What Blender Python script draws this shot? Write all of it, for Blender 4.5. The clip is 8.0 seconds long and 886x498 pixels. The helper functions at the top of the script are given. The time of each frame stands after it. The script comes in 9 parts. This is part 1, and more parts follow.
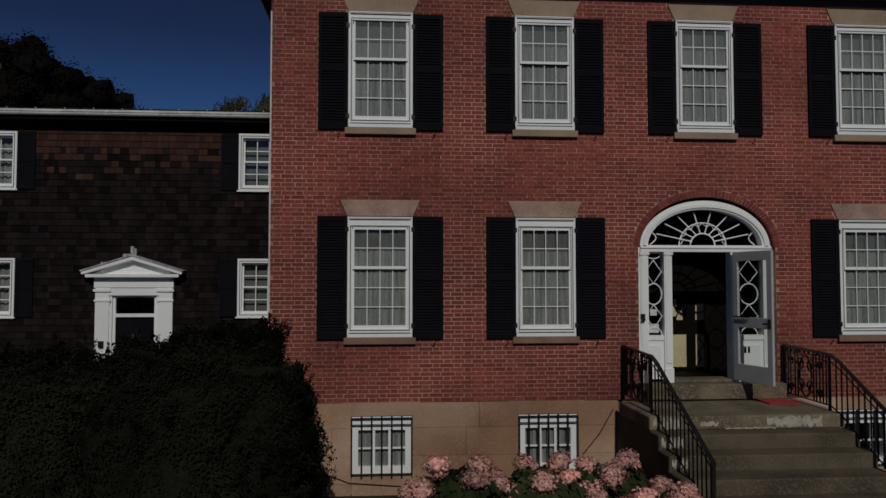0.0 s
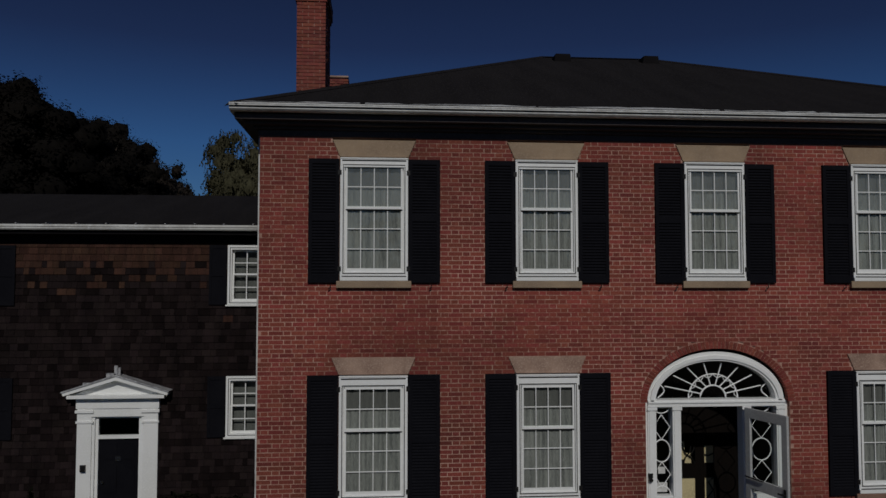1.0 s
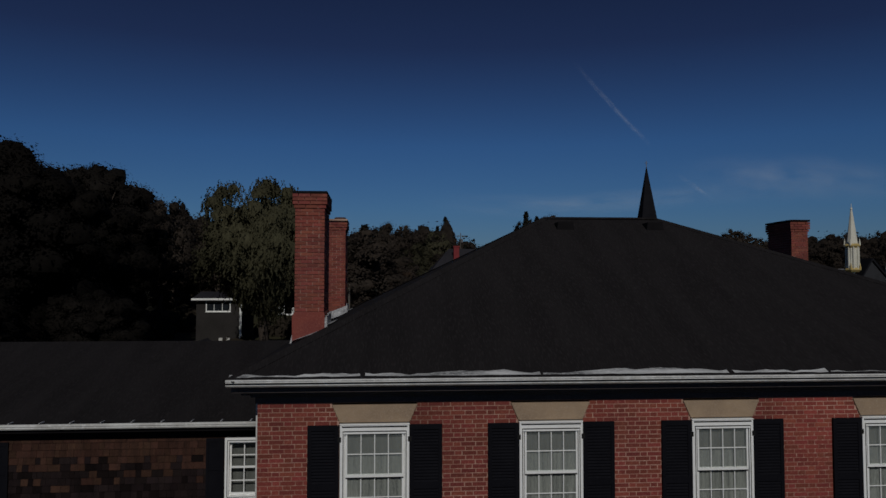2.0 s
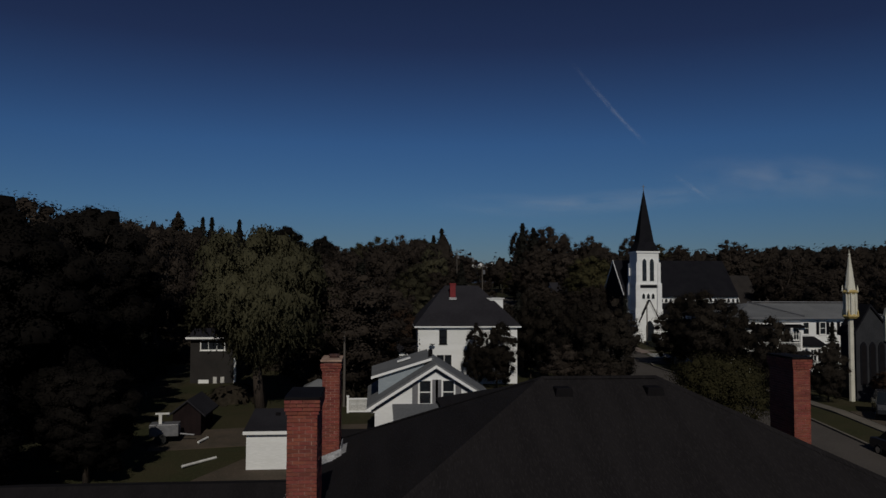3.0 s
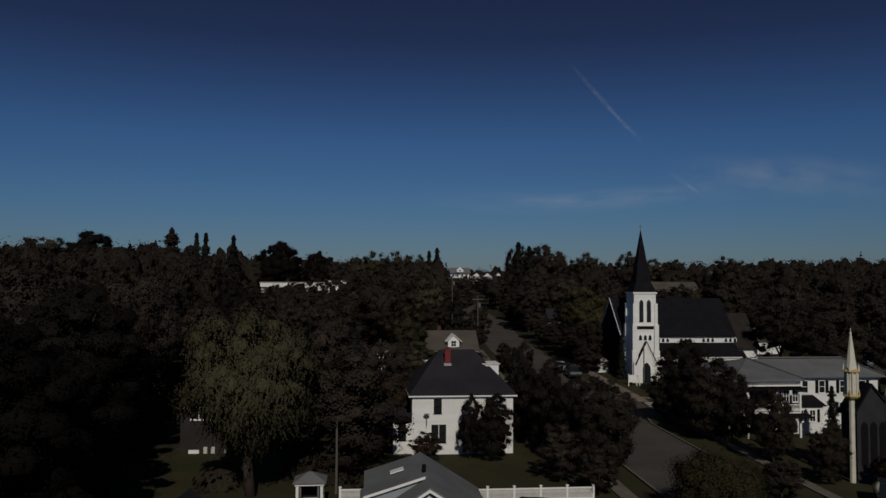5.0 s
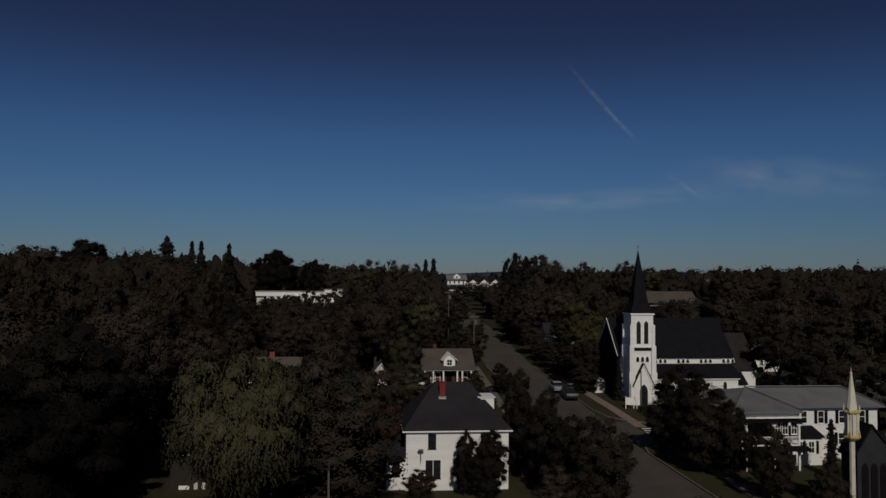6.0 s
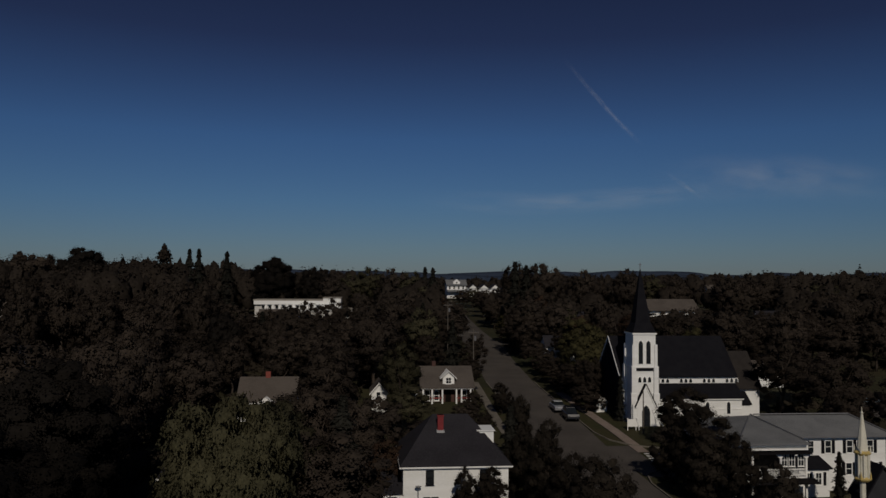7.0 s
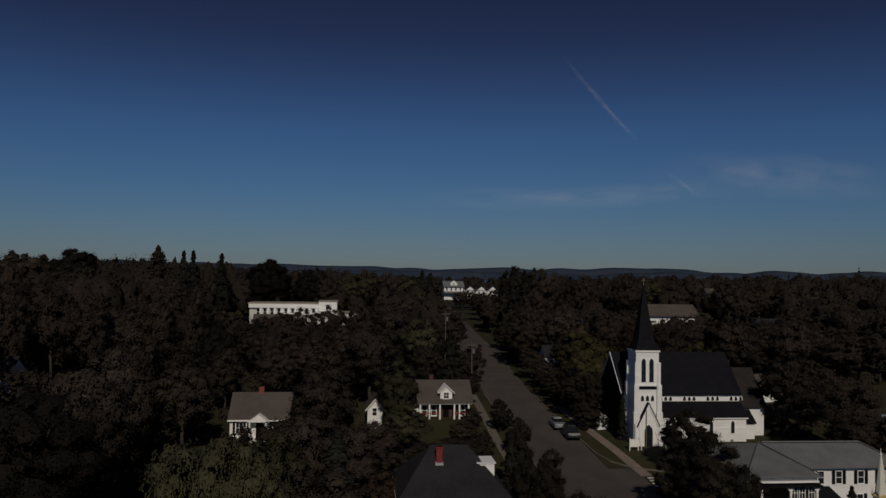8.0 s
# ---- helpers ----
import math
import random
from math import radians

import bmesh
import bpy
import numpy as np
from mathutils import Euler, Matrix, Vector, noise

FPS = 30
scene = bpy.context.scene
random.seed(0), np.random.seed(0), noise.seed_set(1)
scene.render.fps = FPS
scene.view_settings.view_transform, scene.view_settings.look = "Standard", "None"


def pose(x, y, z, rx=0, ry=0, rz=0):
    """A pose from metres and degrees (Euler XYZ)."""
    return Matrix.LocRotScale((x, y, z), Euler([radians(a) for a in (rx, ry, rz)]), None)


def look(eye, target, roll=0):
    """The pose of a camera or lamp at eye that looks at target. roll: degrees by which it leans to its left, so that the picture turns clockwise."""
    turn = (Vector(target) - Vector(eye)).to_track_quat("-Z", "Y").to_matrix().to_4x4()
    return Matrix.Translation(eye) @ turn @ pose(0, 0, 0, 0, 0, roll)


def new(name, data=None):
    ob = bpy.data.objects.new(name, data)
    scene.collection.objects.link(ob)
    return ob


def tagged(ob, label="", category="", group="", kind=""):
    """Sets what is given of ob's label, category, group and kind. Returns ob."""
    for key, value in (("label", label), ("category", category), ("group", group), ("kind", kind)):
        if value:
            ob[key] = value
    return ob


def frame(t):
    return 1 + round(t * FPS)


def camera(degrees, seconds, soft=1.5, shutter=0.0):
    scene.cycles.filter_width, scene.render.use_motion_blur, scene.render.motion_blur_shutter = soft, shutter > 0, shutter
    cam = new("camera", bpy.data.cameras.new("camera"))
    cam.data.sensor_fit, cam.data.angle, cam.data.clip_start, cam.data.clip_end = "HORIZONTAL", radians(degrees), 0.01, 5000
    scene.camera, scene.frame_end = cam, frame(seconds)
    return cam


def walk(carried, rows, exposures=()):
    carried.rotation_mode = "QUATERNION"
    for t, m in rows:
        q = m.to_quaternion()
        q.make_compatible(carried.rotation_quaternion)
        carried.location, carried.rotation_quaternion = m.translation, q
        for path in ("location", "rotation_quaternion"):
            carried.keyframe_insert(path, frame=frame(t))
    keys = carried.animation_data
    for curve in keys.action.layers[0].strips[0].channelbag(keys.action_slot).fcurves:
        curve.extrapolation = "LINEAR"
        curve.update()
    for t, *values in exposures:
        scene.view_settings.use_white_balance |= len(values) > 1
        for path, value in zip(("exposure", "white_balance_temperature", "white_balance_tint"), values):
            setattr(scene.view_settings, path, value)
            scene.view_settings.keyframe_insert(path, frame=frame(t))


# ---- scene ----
cam = camera(60.0, 8.0)
PATH = [
    (0, (1.683, -11.673, 3.16), (1.84, -9.681, 3.248), 0.0),
    (0.5, (1.746, -11.269, 3.824), (1.906, -9.277, 3.914), 0.0),
    (1, (1.735, -11.167, 5.424), (1.898, -9.176, 5.524), 0.0),
    (1.5, (1.729, -11.115, 7.344), (1.891, -9.124, 7.444), -0.0),
    (2, (1.69, -11.075, 9.253), (1.857, -9.085, 9.35), 0.0),
    (2.2, (1.675, -11.066, 9.947), (1.845, -9.076, 10.05), 0.0),
    (3.3, (1.739, -10.629, 14.073), (1.917, -8.639, 14.16), 0.2),
    (3.5, (1.78, -10.437, 14.81), (1.959, -8.447, 14.894), 0.1),
    (4, (1.838, -10.186, 16.343), (2.02, -8.196, 16.426), 0.2),
    (4.5, (1.81, -10.132, 17.809), (1.994, -8.142, 17.892), 0.2),
    (6, (2.103, -9.105, 22.218), (2.298, -7.117, 22.301), 0.4),
    (6.5, (2.339, -8.388, 23.573), (2.534, -6.399, 23.657), 0.4),
    (7, (2.417, -7.425, 24.976), (2.612, -5.436, 25.057), 0.4),
    (7.5, (2.334, -6.111, 26.314), (2.535, -4.122, 26.39), 0.6),
    (8, (2.336, -4.77, 27.613), (2.54, -2.781, 27.682), 0.8),
]
walk(cam, [(t, look(eye, target, roll)) for t, eye, target, roll in PATH],
     exposures=[(0.0, -0.64, 6150, 10), (1.5, -0.60, 6100, 10), (2.5, -0.48, 6330, 10), (3.5, -0.38, 6600, 10), (4.5, -0.38, 6640, 10), (6.0, -0.39, 6830, 11.5), (8.0, -0.44, 6980, 13)])

# ---- world, sun, exposure ----
SUN_AZ, SUN_EL = -0.5, 34.0          # degrees to the left of straight behind the first view, and above the horizon
world = bpy.data.worlds.new("sky")
scene.world = world
world.use_nodes = True
wn, wl = world.node_tree.nodes, world.node_tree.links
wn.clear()
w_out = wn.new("ShaderNodeOutputWorld")
w_bg = wn.new("ShaderNodeBackground")
w_sky = wn.new("ShaderNodeTexSky")
w_sky.sky_type = "NISHITA"
w_sky.sun_disc = False
w_sky.sun_elevation = radians(SUN_EL)
w_sky.sun_rotation = radians(180.0 + SUN_AZ)
w_sky.altitude = 0.0
w_sky.air_density, w_sky.dust_density, w_sky.ozone_density = 1.0, 0.2, 3.0
w_tint = wn.new("ShaderNodeMix")
w_tint.data_type, w_tint.blend_type = "RGBA", "MULTIPLY"
w_tint.inputs[0].default_value = 1.0
w_geo = wn.new("ShaderNodeTexCoord")
w_sep = wn.new("ShaderNodeSeparateXYZ")
w_ramp = wn.new("ShaderNodeValToRGB")
wl.new(w_geo.outputs["Generated"], w_sep.inputs[0])
wl.new(w_sep.outputs["Z"], w_ramp.inputs[0])
els = w_ramp.color_ramp.elements
els[0].position, els[0].color = 0.0, (0.335, 0.44, 0.66, 1)
els[1].position, els[1].color = 1.0, (0.34, 0.36, 0.46, 1)
for p, c in ((0.04, (0.325, 0.465, 0.69, 1)), (0.10, (0.29, 0.485, 0.755, 1)), (0.18, (0.255, 0.445, 0.735, 1)), (0.30, (0.19, 0.215, 0.36, 1)), (0.45, (0.15, 0.145, 0.215, 1)), (0.65, (0.26, 0.275, 0.37, 1))):
    e = els.new(p)
    e.color = c
wl.new(w_sky.outputs[0], w_tint.inputs[6])
wl.new(w_ramp.outputs[0], w_tint.inputs[7])
wl.new(w_tint.outputs[2], w_bg.inputs[0])
w_bg.inputs[1].default_value = 0.05
wl.new(w_bg.outputs[0], w_out.inputs[0])

sun_data = bpy.data.lights.new("sun", "SUN")
sun_data.energy, sun_data.angle, sun_data.color = 2.1, radians(0.5), (1.0, 0.94, 0.84)
sun = new("sun", sun_data)
_a, _e = radians(SUN_AZ), radians(SUN_EL)
SUN_FROM = Vector((-math.sin(_a) * math.cos(_e), -math.cos(_a) * math.cos(_e), math.sin(_e)))
sun.matrix_world = look(SUN_FROM * 300, (0, 0, 0))


# ---- materials ----
def mat(name, base, alt=None, third=None, rough=0.8, scale=6.0, fine=60.0, bump=0.25, depth=0.01, metal=0.0,
        island=0.0, obj=0.0, stretch=(1, 1, 1), spec=0.3, stain=None):
    """A surface with variation at two scales: broad stains (scale) and grain (fine); island and obj vary piece by piece;
    stain: the colour and the size of large weathered patches."""
    m = bpy.data.materials.new(name)
    m.use_nodes = True
    n, l = m.node_tree.nodes, m.node_tree.links
    b = n["Principled BSDF"]
    b.inputs["Roughness"].default_value = rough
    b.inputs["Metallic"].default_value = metal
    b.inputs["Specular IOR Level"].default_value = spec
    alt = alt or tuple(c * 0.75 for c in base)
    third = third or tuple(min(1, c * 1.2) for c in base)
    tc = n.new("ShaderNodeTexCoord")
    mp = n.new("ShaderNodeMapping")
    mp.inputs["Scale"].default_value = stretch
    if obj or stain:
        place = n.new("ShaderNodeNewGeometry").outputs["Position"]
    else:
        place = tc.outputs["Object"]
    l.new(place, mp.inputs[0])
    broad = n.new("ShaderNodeTexNoise")
    broad.inputs["Scale"].default_value, broad.inputs["Detail"].default_value = scale, 5.0
    grain = n.new("ShaderNodeTexNoise")
    grain.inputs["Scale"].default_value, grain.inputs["Detail"].default_value = fine, 3.0
    l.new(mp.outputs[0], broad.inputs["Vector"])
    l.new(mp.outputs[0], grain.inputs["Vector"])
    r1 = n.new("ShaderNodeMapRange")
    r1.inputs[1].default_value, r1.inputs[2].default_value = 0.35, 0.65
    l.new(broad.outputs[0], r1.inputs[0])
    m1 = n.new("ShaderNodeMix")
    m1.data_type = "RGBA"
    m1.inputs[6].default_value, m1.inputs[7].default_value = (*base, 1), (*alt, 1)
    l.new(r1.outputs[0], m1.inputs[0])
    m2 = n.new("ShaderNodeMix")
    m2.data_type = "RGBA"
    r2 = n.new("ShaderNodeMapRange")
    r2.inputs[1].default_value, r2.inputs[2].default_value = 0.5, 0.75
    l.new(grain.outputs[0], r2.inputs[0])
    l.new(r2.outputs[0], m2.inputs[0])
    l.new(m1.outputs[2], m2.inputs[6])
    m2.inputs[7].default_value = (*third, 1)
    out = m2.outputs[2]
    if island or obj:
        if island:
            g = n.new("ShaderNodeNewGeometry")
            src, amt = g.outputs["Random Per Island"], island
        else:
            g = n.new("ShaderNodeObjectInfo")
            src, amt = g.outputs["Random"], obj
        r3 = n.new("ShaderNodeMapRange")
        r3.inputs[3].default_value, r3.inputs[4].default_value = 1 - amt, 1 + amt
        l.new(src, r3.inputs[0])
        h = n.new("ShaderNodeHueSaturation")
        l.new(r3.outputs[0], h.inputs["Value"])
        r4 = n.new("ShaderNodeMapRange")
        r4.inputs[3].default_value, r4.inputs[4].default_value = 0.5 - amt * 0.03, 0.5 + amt * 0.03
        mod = n.new("ShaderNodeMath")
        mod.operation = "FRACT"
        mul = n.new("ShaderNodeMath")
        mul.operation = "MULTIPLY"
        mul.inputs[1].default_value = 7.31
        l.new(src, mul.inputs[0])
        l.new(mul.outputs[0], mod.inputs[0])
        l.new(mod.outputs[0], r4.inputs[0])
        l.new(r4.outputs[0], h.inputs["Hue"])
        l.new(out, h.inputs["Color"])
        out = h.outputs[0]
    if stain:
        sn = n.new("ShaderNodeTexNoise")
        sn.inputs["Scale"].default_value, sn.inputs["Detail"].default_value = stain[1], 4.0
        l.new(place, sn.inputs["Vector"])
        sr = n.new("ShaderNodeMapRange")
        sr.inputs[1].default_value, sr.inputs[2].default_value = 0.42, 0.62
        l.new(sn.outputs[0], sr.inputs[0])
        sm = n.new("ShaderNodeMix")
        sm.data_type, sm.blend_type = "RGBA", "MULTIPLY"
        sm.inputs[7].default_value = (*stain[0], 1)
        l.new(sr.outputs[0], sm.inputs[0])
        l.new(out, sm.inputs[6])
        out = sm.outputs[2]
    l.new(out, b.inputs["Base Color"])
    if bump:
        bp = n.new("ShaderNodeBump")
        bp.inputs["Strength"].default_value, bp.inputs["Distance"].default_value = bump, depth
        l.new(grain.outputs[0], bp.inputs["Height"])
        l.new(bp.outputs[0], b.inputs["Normal"])
    return m


def glass_mat(name, tint=(0.9, 0.95, 0.95), clear=0.75, rough=0.02, dust=0.0):
    """A pane: it lets the view through and mirrors at grazing angles; dust: the share of a dull film on it."""
    m = bpy.data.materials.new(name)
    m.use_nodes = True
    n, l = m.node_tree.nodes, m.node_tree.links
    n.clear()
    o = n.new("ShaderNodeOutputMaterial")
    mx = n.new("ShaderNodeMixShader")
    fr = n.new("ShaderNodeFresnel")
    fr.inputs[0].default_value = 1.5
    ad = n.new("ShaderNodeMath")
    ad.operation = "ADD"
    ad.inputs[1].default_value = 1 - clear - 0.04 if clear < 0.96 else 0.0
    t = n.new("ShaderNodeBsdfTransparent")
    t.inputs[0].default_value = (*tint, 1)
    g = n.new("ShaderNodeBsdfGlossy")
    g.inputs["Roughness"].default_value = rough
    l.new(fr.outputs[0], ad.inputs[0])
    l.new(ad.outputs[0], mx.inputs[0])
    l.new(t.outputs[0], mx.inputs[1])
    l.new(g.outputs[0], mx.inputs[2])
    last = mx
    if dust:
        film = n.new("ShaderNodeBsdfDiffuse")
        film.inputs[0].default_value = (0.30, 0.33, 0.32, 1)
        spots = n.new("ShaderNodeTexNoise")
        spots.inputs["Scale"].default_value = 3.5
        share = n.new("ShaderNodeMapRange")
        share.inputs["To Min"].default_value = dust * 0.7
        share.inputs["To Max"].default_value = dust * 1.3
        last = n.new("ShaderNodeMixShader")
        l.new(spots.outputs[0], share.inputs[0])
        l.new(share.outputs[0], last.inputs[0])
        l.new(mx.outputs[0], last.inputs[1])
        l.new(film.outputs[0], last.inputs[2])
    l.new(last.outputs[0], o.inputs[0])
    return m


def leaf_mat(name, base, alt, amt=0.09, grain=0.6, trees=(0.7, 1.35), leafy=4.5, glow=0.3):
    m = bpy.data.materials.new(name)
    m.use_nodes = True
    n, l = m.node_tree.nodes, m.node_tree.links
    b = n["Principled BSDF"]
    b.inputs["Roughness"].default_value = 0.9
    b.inputs["Specular IOR Level"].default_value = 0.05
    g = n.new("ShaderNodeNewGeometry")
    oi = n.new("ShaderNodeObjectInfo")
    mx = n.new("ShaderNodeMix")
    mx.data_type = "RGBA"
    mx.inputs[6].default_value, mx.inputs[7].default_value = (*base, 1), (*alt, 1)
    ns = n.new("ShaderNodeTexNoise")
    ns.inputs["Scale"].default_value = grain
    tc = n.new("ShaderNodeTexCoord")
    l.new(tc.outputs["Object"], ns.inputs["Vector"])
    l.new(ns.outputs[0], mx.inputs[0])
    h = n.new("ShaderNodeHueSaturation")
    r = n.new("ShaderNodeMapRange")
    r.inputs[3].default_value, r.inputs[4].default_value = 1 - amt, 1 + amt
    l.new(g.outputs["Random Per Island"], r.inputs[0])
    r2 = n.new("ShaderNodeMapRange")
    r2.inputs[3].default_value, r2.inputs[4].default_value = trees
    l.new(oi.outputs["Random"], r2.inputs[0])
    mu = n.new("ShaderNodeMath")
    mu.operation = "MULTIPLY"
    l.new(r.outputs[0], mu.inputs[0])
    l.new(r2.outputs[0], mu.inputs[1])
    fine = n.new("ShaderNodeTexNoise")
    fine.inputs["Scale"].default_value, fine.inputs["Detail"].default_value = leafy, 3.0
    l.new(tc.outputs["Object"], fine.inputs["Vector"])
    r3 = n.new("ShaderNodeMapRange")
    r3.inputs[1].default_value, r3.inputs[2].default_value = 0.34, 0.66
    r3.inputs[3].default_value, r3.inputs[4].default_value = 0.74, 1.26
    l.new(fine.outputs[0], r3.inputs[0])
    mu2 = n.new("ShaderNodeMath")
    mu2.operation = "MULTIPLY"
    l.new(mu.outputs[0], mu2.inputs[0])
    l.new(r3.outputs[0], mu2.inputs[1])
    l.new(mu2.outputs[0], h.inputs["Value"])
    l.new(mx.outputs[2], h.inputs["Color"])
    l.new(h.outputs[0], b.inputs["Base Color"])
    # part of the light passes through the leaf
    tr = n.new("ShaderNodeBsdfTranslucent")
    l.new(h.outputs[0], tr.inputs["Color"])
    both = n.new("ShaderNodeMixShader")
    both.inputs[0].default_value = glow
    l.new(b.outputs[0], both.inputs[1])
    l.new(tr.outputs[0], both.inputs[2])
    l.new(both.outputs[0], n["Material Output"].inputs["Surface"])
    return m


BRICK = mat("brick_red", (0.268, 0.056, 0.041), (0.186, 0.044, 0.033), (0.330, 0.098, 0.072), 0.9, 0.8, 40, 0.4, 0.004, island=0.22, stain=((0.60, 0.66, 0.66), 0.30))
BRICK_ONE = mat("brick_red_single", (0.268, 0.056, 0.041), (0.186, 0.044, 0.033), (0.330, 0.098, 0.072), 0.9, 0.8, 40, 0.4, 0.004, obj=0.22, stain=((0.60, 0.66, 0.66), 0.30))
MORTAR = mat("lime_mortar", (0.58, 0.35, 0.275), (0.30, 0.125, 0.093), (0.68, 0.47, 0.37), 0.95, 0.55, 18, 0.3, 0.002, stain=((0.55, 0.55, 0.52), 0.30))
CHIMNEY_MORTAR = mat("sooty_mortar", (0.40, 0.23, 0.18), (0.20, 0.085, 0.065), (0.52, 0.36, 0.30), 0.95, 1.5, 18, 0.3, 0.002)
CRIMSON_BRICK = mat("crimson_brick", (0.22, 0.030, 0.034), (0.17, 0.026, 0.028), (0.25, 0.05, 0.05), 0.9, 2.0, 30, 0.4, 0.006)
CHIMNEY_BRICK = mat("chimney_brick", (0.24, 0.062, 0.042), (0.18, 0.05, 0.04), (0.28, 0.10, 0.07), 0.9, 2.0, 45, 0.5, 0.006, island=0.22)
SANDSTONE = mat("sandstone", (0.39, 0.285, 0.185), (0.28, 0.205, 0.14), (0.43, 0.33, 0.24), 0.9, 2.5, 70, 0.35, 0.006, island=0.08)
FOUNDATION = mat("foundation_stone", (0.49, 0.335, 0.222), (0.38, 0.245, 0.160), (0.51, 0.365, 0.250), 0.92, 1.1, 26, 0.15, 0.006, obj=0.10, stain=((0.66, 0.56, 0.50), 0.45))
BROWNSTONE = mat("sill_brownstone", (0.27, 0.16, 0.115), (0.20, 0.12, 0.09), None, 0.9, 4, 60, 0.3, 0.005)
WHITE = mat("white_paint", (0.90, 0.905, 0.885), (0.83, 0.835, 0.81), (0.93, 0.93, 0.92), 0.5, 1.5, 30, 0.08, 0.003)
WHITE_OLD = mat("weathered_white_paint", (0.76, 0.76, 0.73), (0.54, 0.53, 0.50), (0.84, 0.84, 0.82), 0.6, 2.2, 14, 0.2, 0.005)
CLAP = mat("white_clapboard", (0.86, 0.87, 0.86), (0.76, 0.77, 0.75), (0.90, 0.91, 0.90), 0.6, 0.5, 9, 0.15, 0.01, stretch=(0.4, 0.4, 3))
SHUTTER = mat("black_shutter_paint", (0.005, 0.005, 0.0075), (0.007, 0.007, 0.010), (0.010, 0.010, 0.013), 0.8, 3, 40, 0.1, 0.003, spec=0.08)
BLACK_TRIM = mat("black_trim_paint", (0.007, 0.006, 0.007), (0.010, 0.009, 0.010), None, 0.8, 2, 30, 0.1, 0.003, spec=0.08)
ROOF = mat("black_asphalt_shingle", (0.0200, 0.0180, 0.0188), (0.0150, 0.0135, 0.0142), (0.029, 0.0262, 0.027), 0.98, 0.9, 18, 0.5, 0.02, stretch=(2.6, 0.4, 0.4), spec=0.05)
ROOF_GREY = mat("grey_asphalt_shingle", (0.17, 0.175, 0.18), (0.13, 0.135, 0.14), (0.22, 0.225, 0.23), 0.95, 0.5, 12, 0.4, 0.02, spec=0.1)
ROOF_MID = mat("charcoal_shingle", (0.030, 0.029, 0.034), (0.022, 0.021, 0.025), (0.042, 0.040, 0.045), 0.98, 0.5, 12, 0.4, 0.02, spec=0.05)
ROOF_BROWN = mat("brown_grey_shingle", (0.100, 0.086, 0.076), (0.078, 0.067, 0.059), (0.13, 0.112, 0.10), 0.97, 0.4, 8, 0.4, 0.02, spec=0.05)
CEDAR = mat("weathered_cedar", (0.0165, 0.0115, 0.0115), (0.0095, 0.0070, 0.0075), (0.032, 0.0215, 0.0195), 0.97, 1.3, 60, 0.5, 0.006, island=0.5, stretch=(4, 4, 0.7), spec=0.05)
CEDAR_ONE = mat("weathered_cedar_single", (0.0165, 0.0115, 0.0115), (0.0095, 0.0070, 0.0075), (0.032, 0.0215, 0.0195), 0.97, 1.3, 60, 0.5, 0.006, obj=0.5, stretch=(4, 4, 0.7), spec=0.05)
CEDAR_NEW = mat("sheltered_cedar", (0.056, 0.027, 0.0185), (0.032, 0.017, 0.013), (0.105, 0.056, 0.038), 0.95, 2.6, 60, 0.5, 0.006, island=0.25, stretch=(4, 4, 0.7), spec=0.1)
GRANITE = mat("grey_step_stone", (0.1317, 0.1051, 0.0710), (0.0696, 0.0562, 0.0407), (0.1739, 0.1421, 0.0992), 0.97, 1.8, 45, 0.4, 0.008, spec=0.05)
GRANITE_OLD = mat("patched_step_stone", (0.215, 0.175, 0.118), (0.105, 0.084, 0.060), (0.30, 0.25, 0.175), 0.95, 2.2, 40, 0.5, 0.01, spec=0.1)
IRON = mat("black_wrought_iron", (0.012, 0.012, 0.013), (0.02, 0.018, 0.017), None, 0.45, 8, 80, 0.2, 0.002, metal=0.3)
PATCH = mat("flaking_render", (0.4500, 0.4050, 0.3225), (0.2550, 0.2250, 0.1725), (0.6600, 0.6150, 0.5100), 0.95, 9, 60, 0.6, 0.01)
# brick dulled so that the bungalow wall carries its porch's shade
DULL_BRICK = mat("dull_dark_brick", (0.085, 0.042, 0.036), (0.06, 0.032, 0.028), (0.11, 0.062, 0.054), 0.95, 1.0, 12, 0.3, 0.006)
EDGE_METAL = mat("weathered_edge_metal", (0.72, 0.72, 0.71), (0.16, 0.16, 0.16), (0.86, 0.86, 0.85), 0.45, 1.6, 26, 0.3, 0.006, stretch=(0.7, 4, 4), metal=0.15)
LEAD = mat("lead_flashing", (0.46, 0.46, 0.47), (0.20, 0.20, 0.21), (0.66, 0.66, 0.67), 0.6, 6, 40, 0.3, 0.008, metal=0.1)
CURTAIN = mat("lace_curtain", (0.30, 0.305, 0.285), (0.13, 0.135, 0.130), (0.42, 0.425, 0.40), 0.95, 3.0, 50, 0.3, 0.01, stretch=(7, 1, 0.35))
# the dimness of rooms and recesses is put into this near-black colour
DARK_ROOM = mat("interior_shade_tone", (0.026, 0.023, 0.021), (0.02, 0.018, 0.016), None, 0.9, 2, 30, 0.0)
HALL_WALL = mat("yellow_hall_panel", (0.62, 0.53, 0.30), (0.52, 0.44, 0.25), None, 0.7, 3, 30, 0.05)
# dark wood taken down to black, with the hall's gloom in its colour
DARK_WOOD = mat("dark_door_wood", (0.006, 0.004, 0.003), (0.004, 0.003, 0.0025), None, 0.7, 4, 60, 0.2, 0.003, stretch=(5, 5, 0.5), spec=0.08)
STORM_GREY = mat("grey_storm_door_paint", (0.46, 0.465, 0.46), (0.40, 0.405, 0.40), None, 0.5, 3, 40, 0.05)
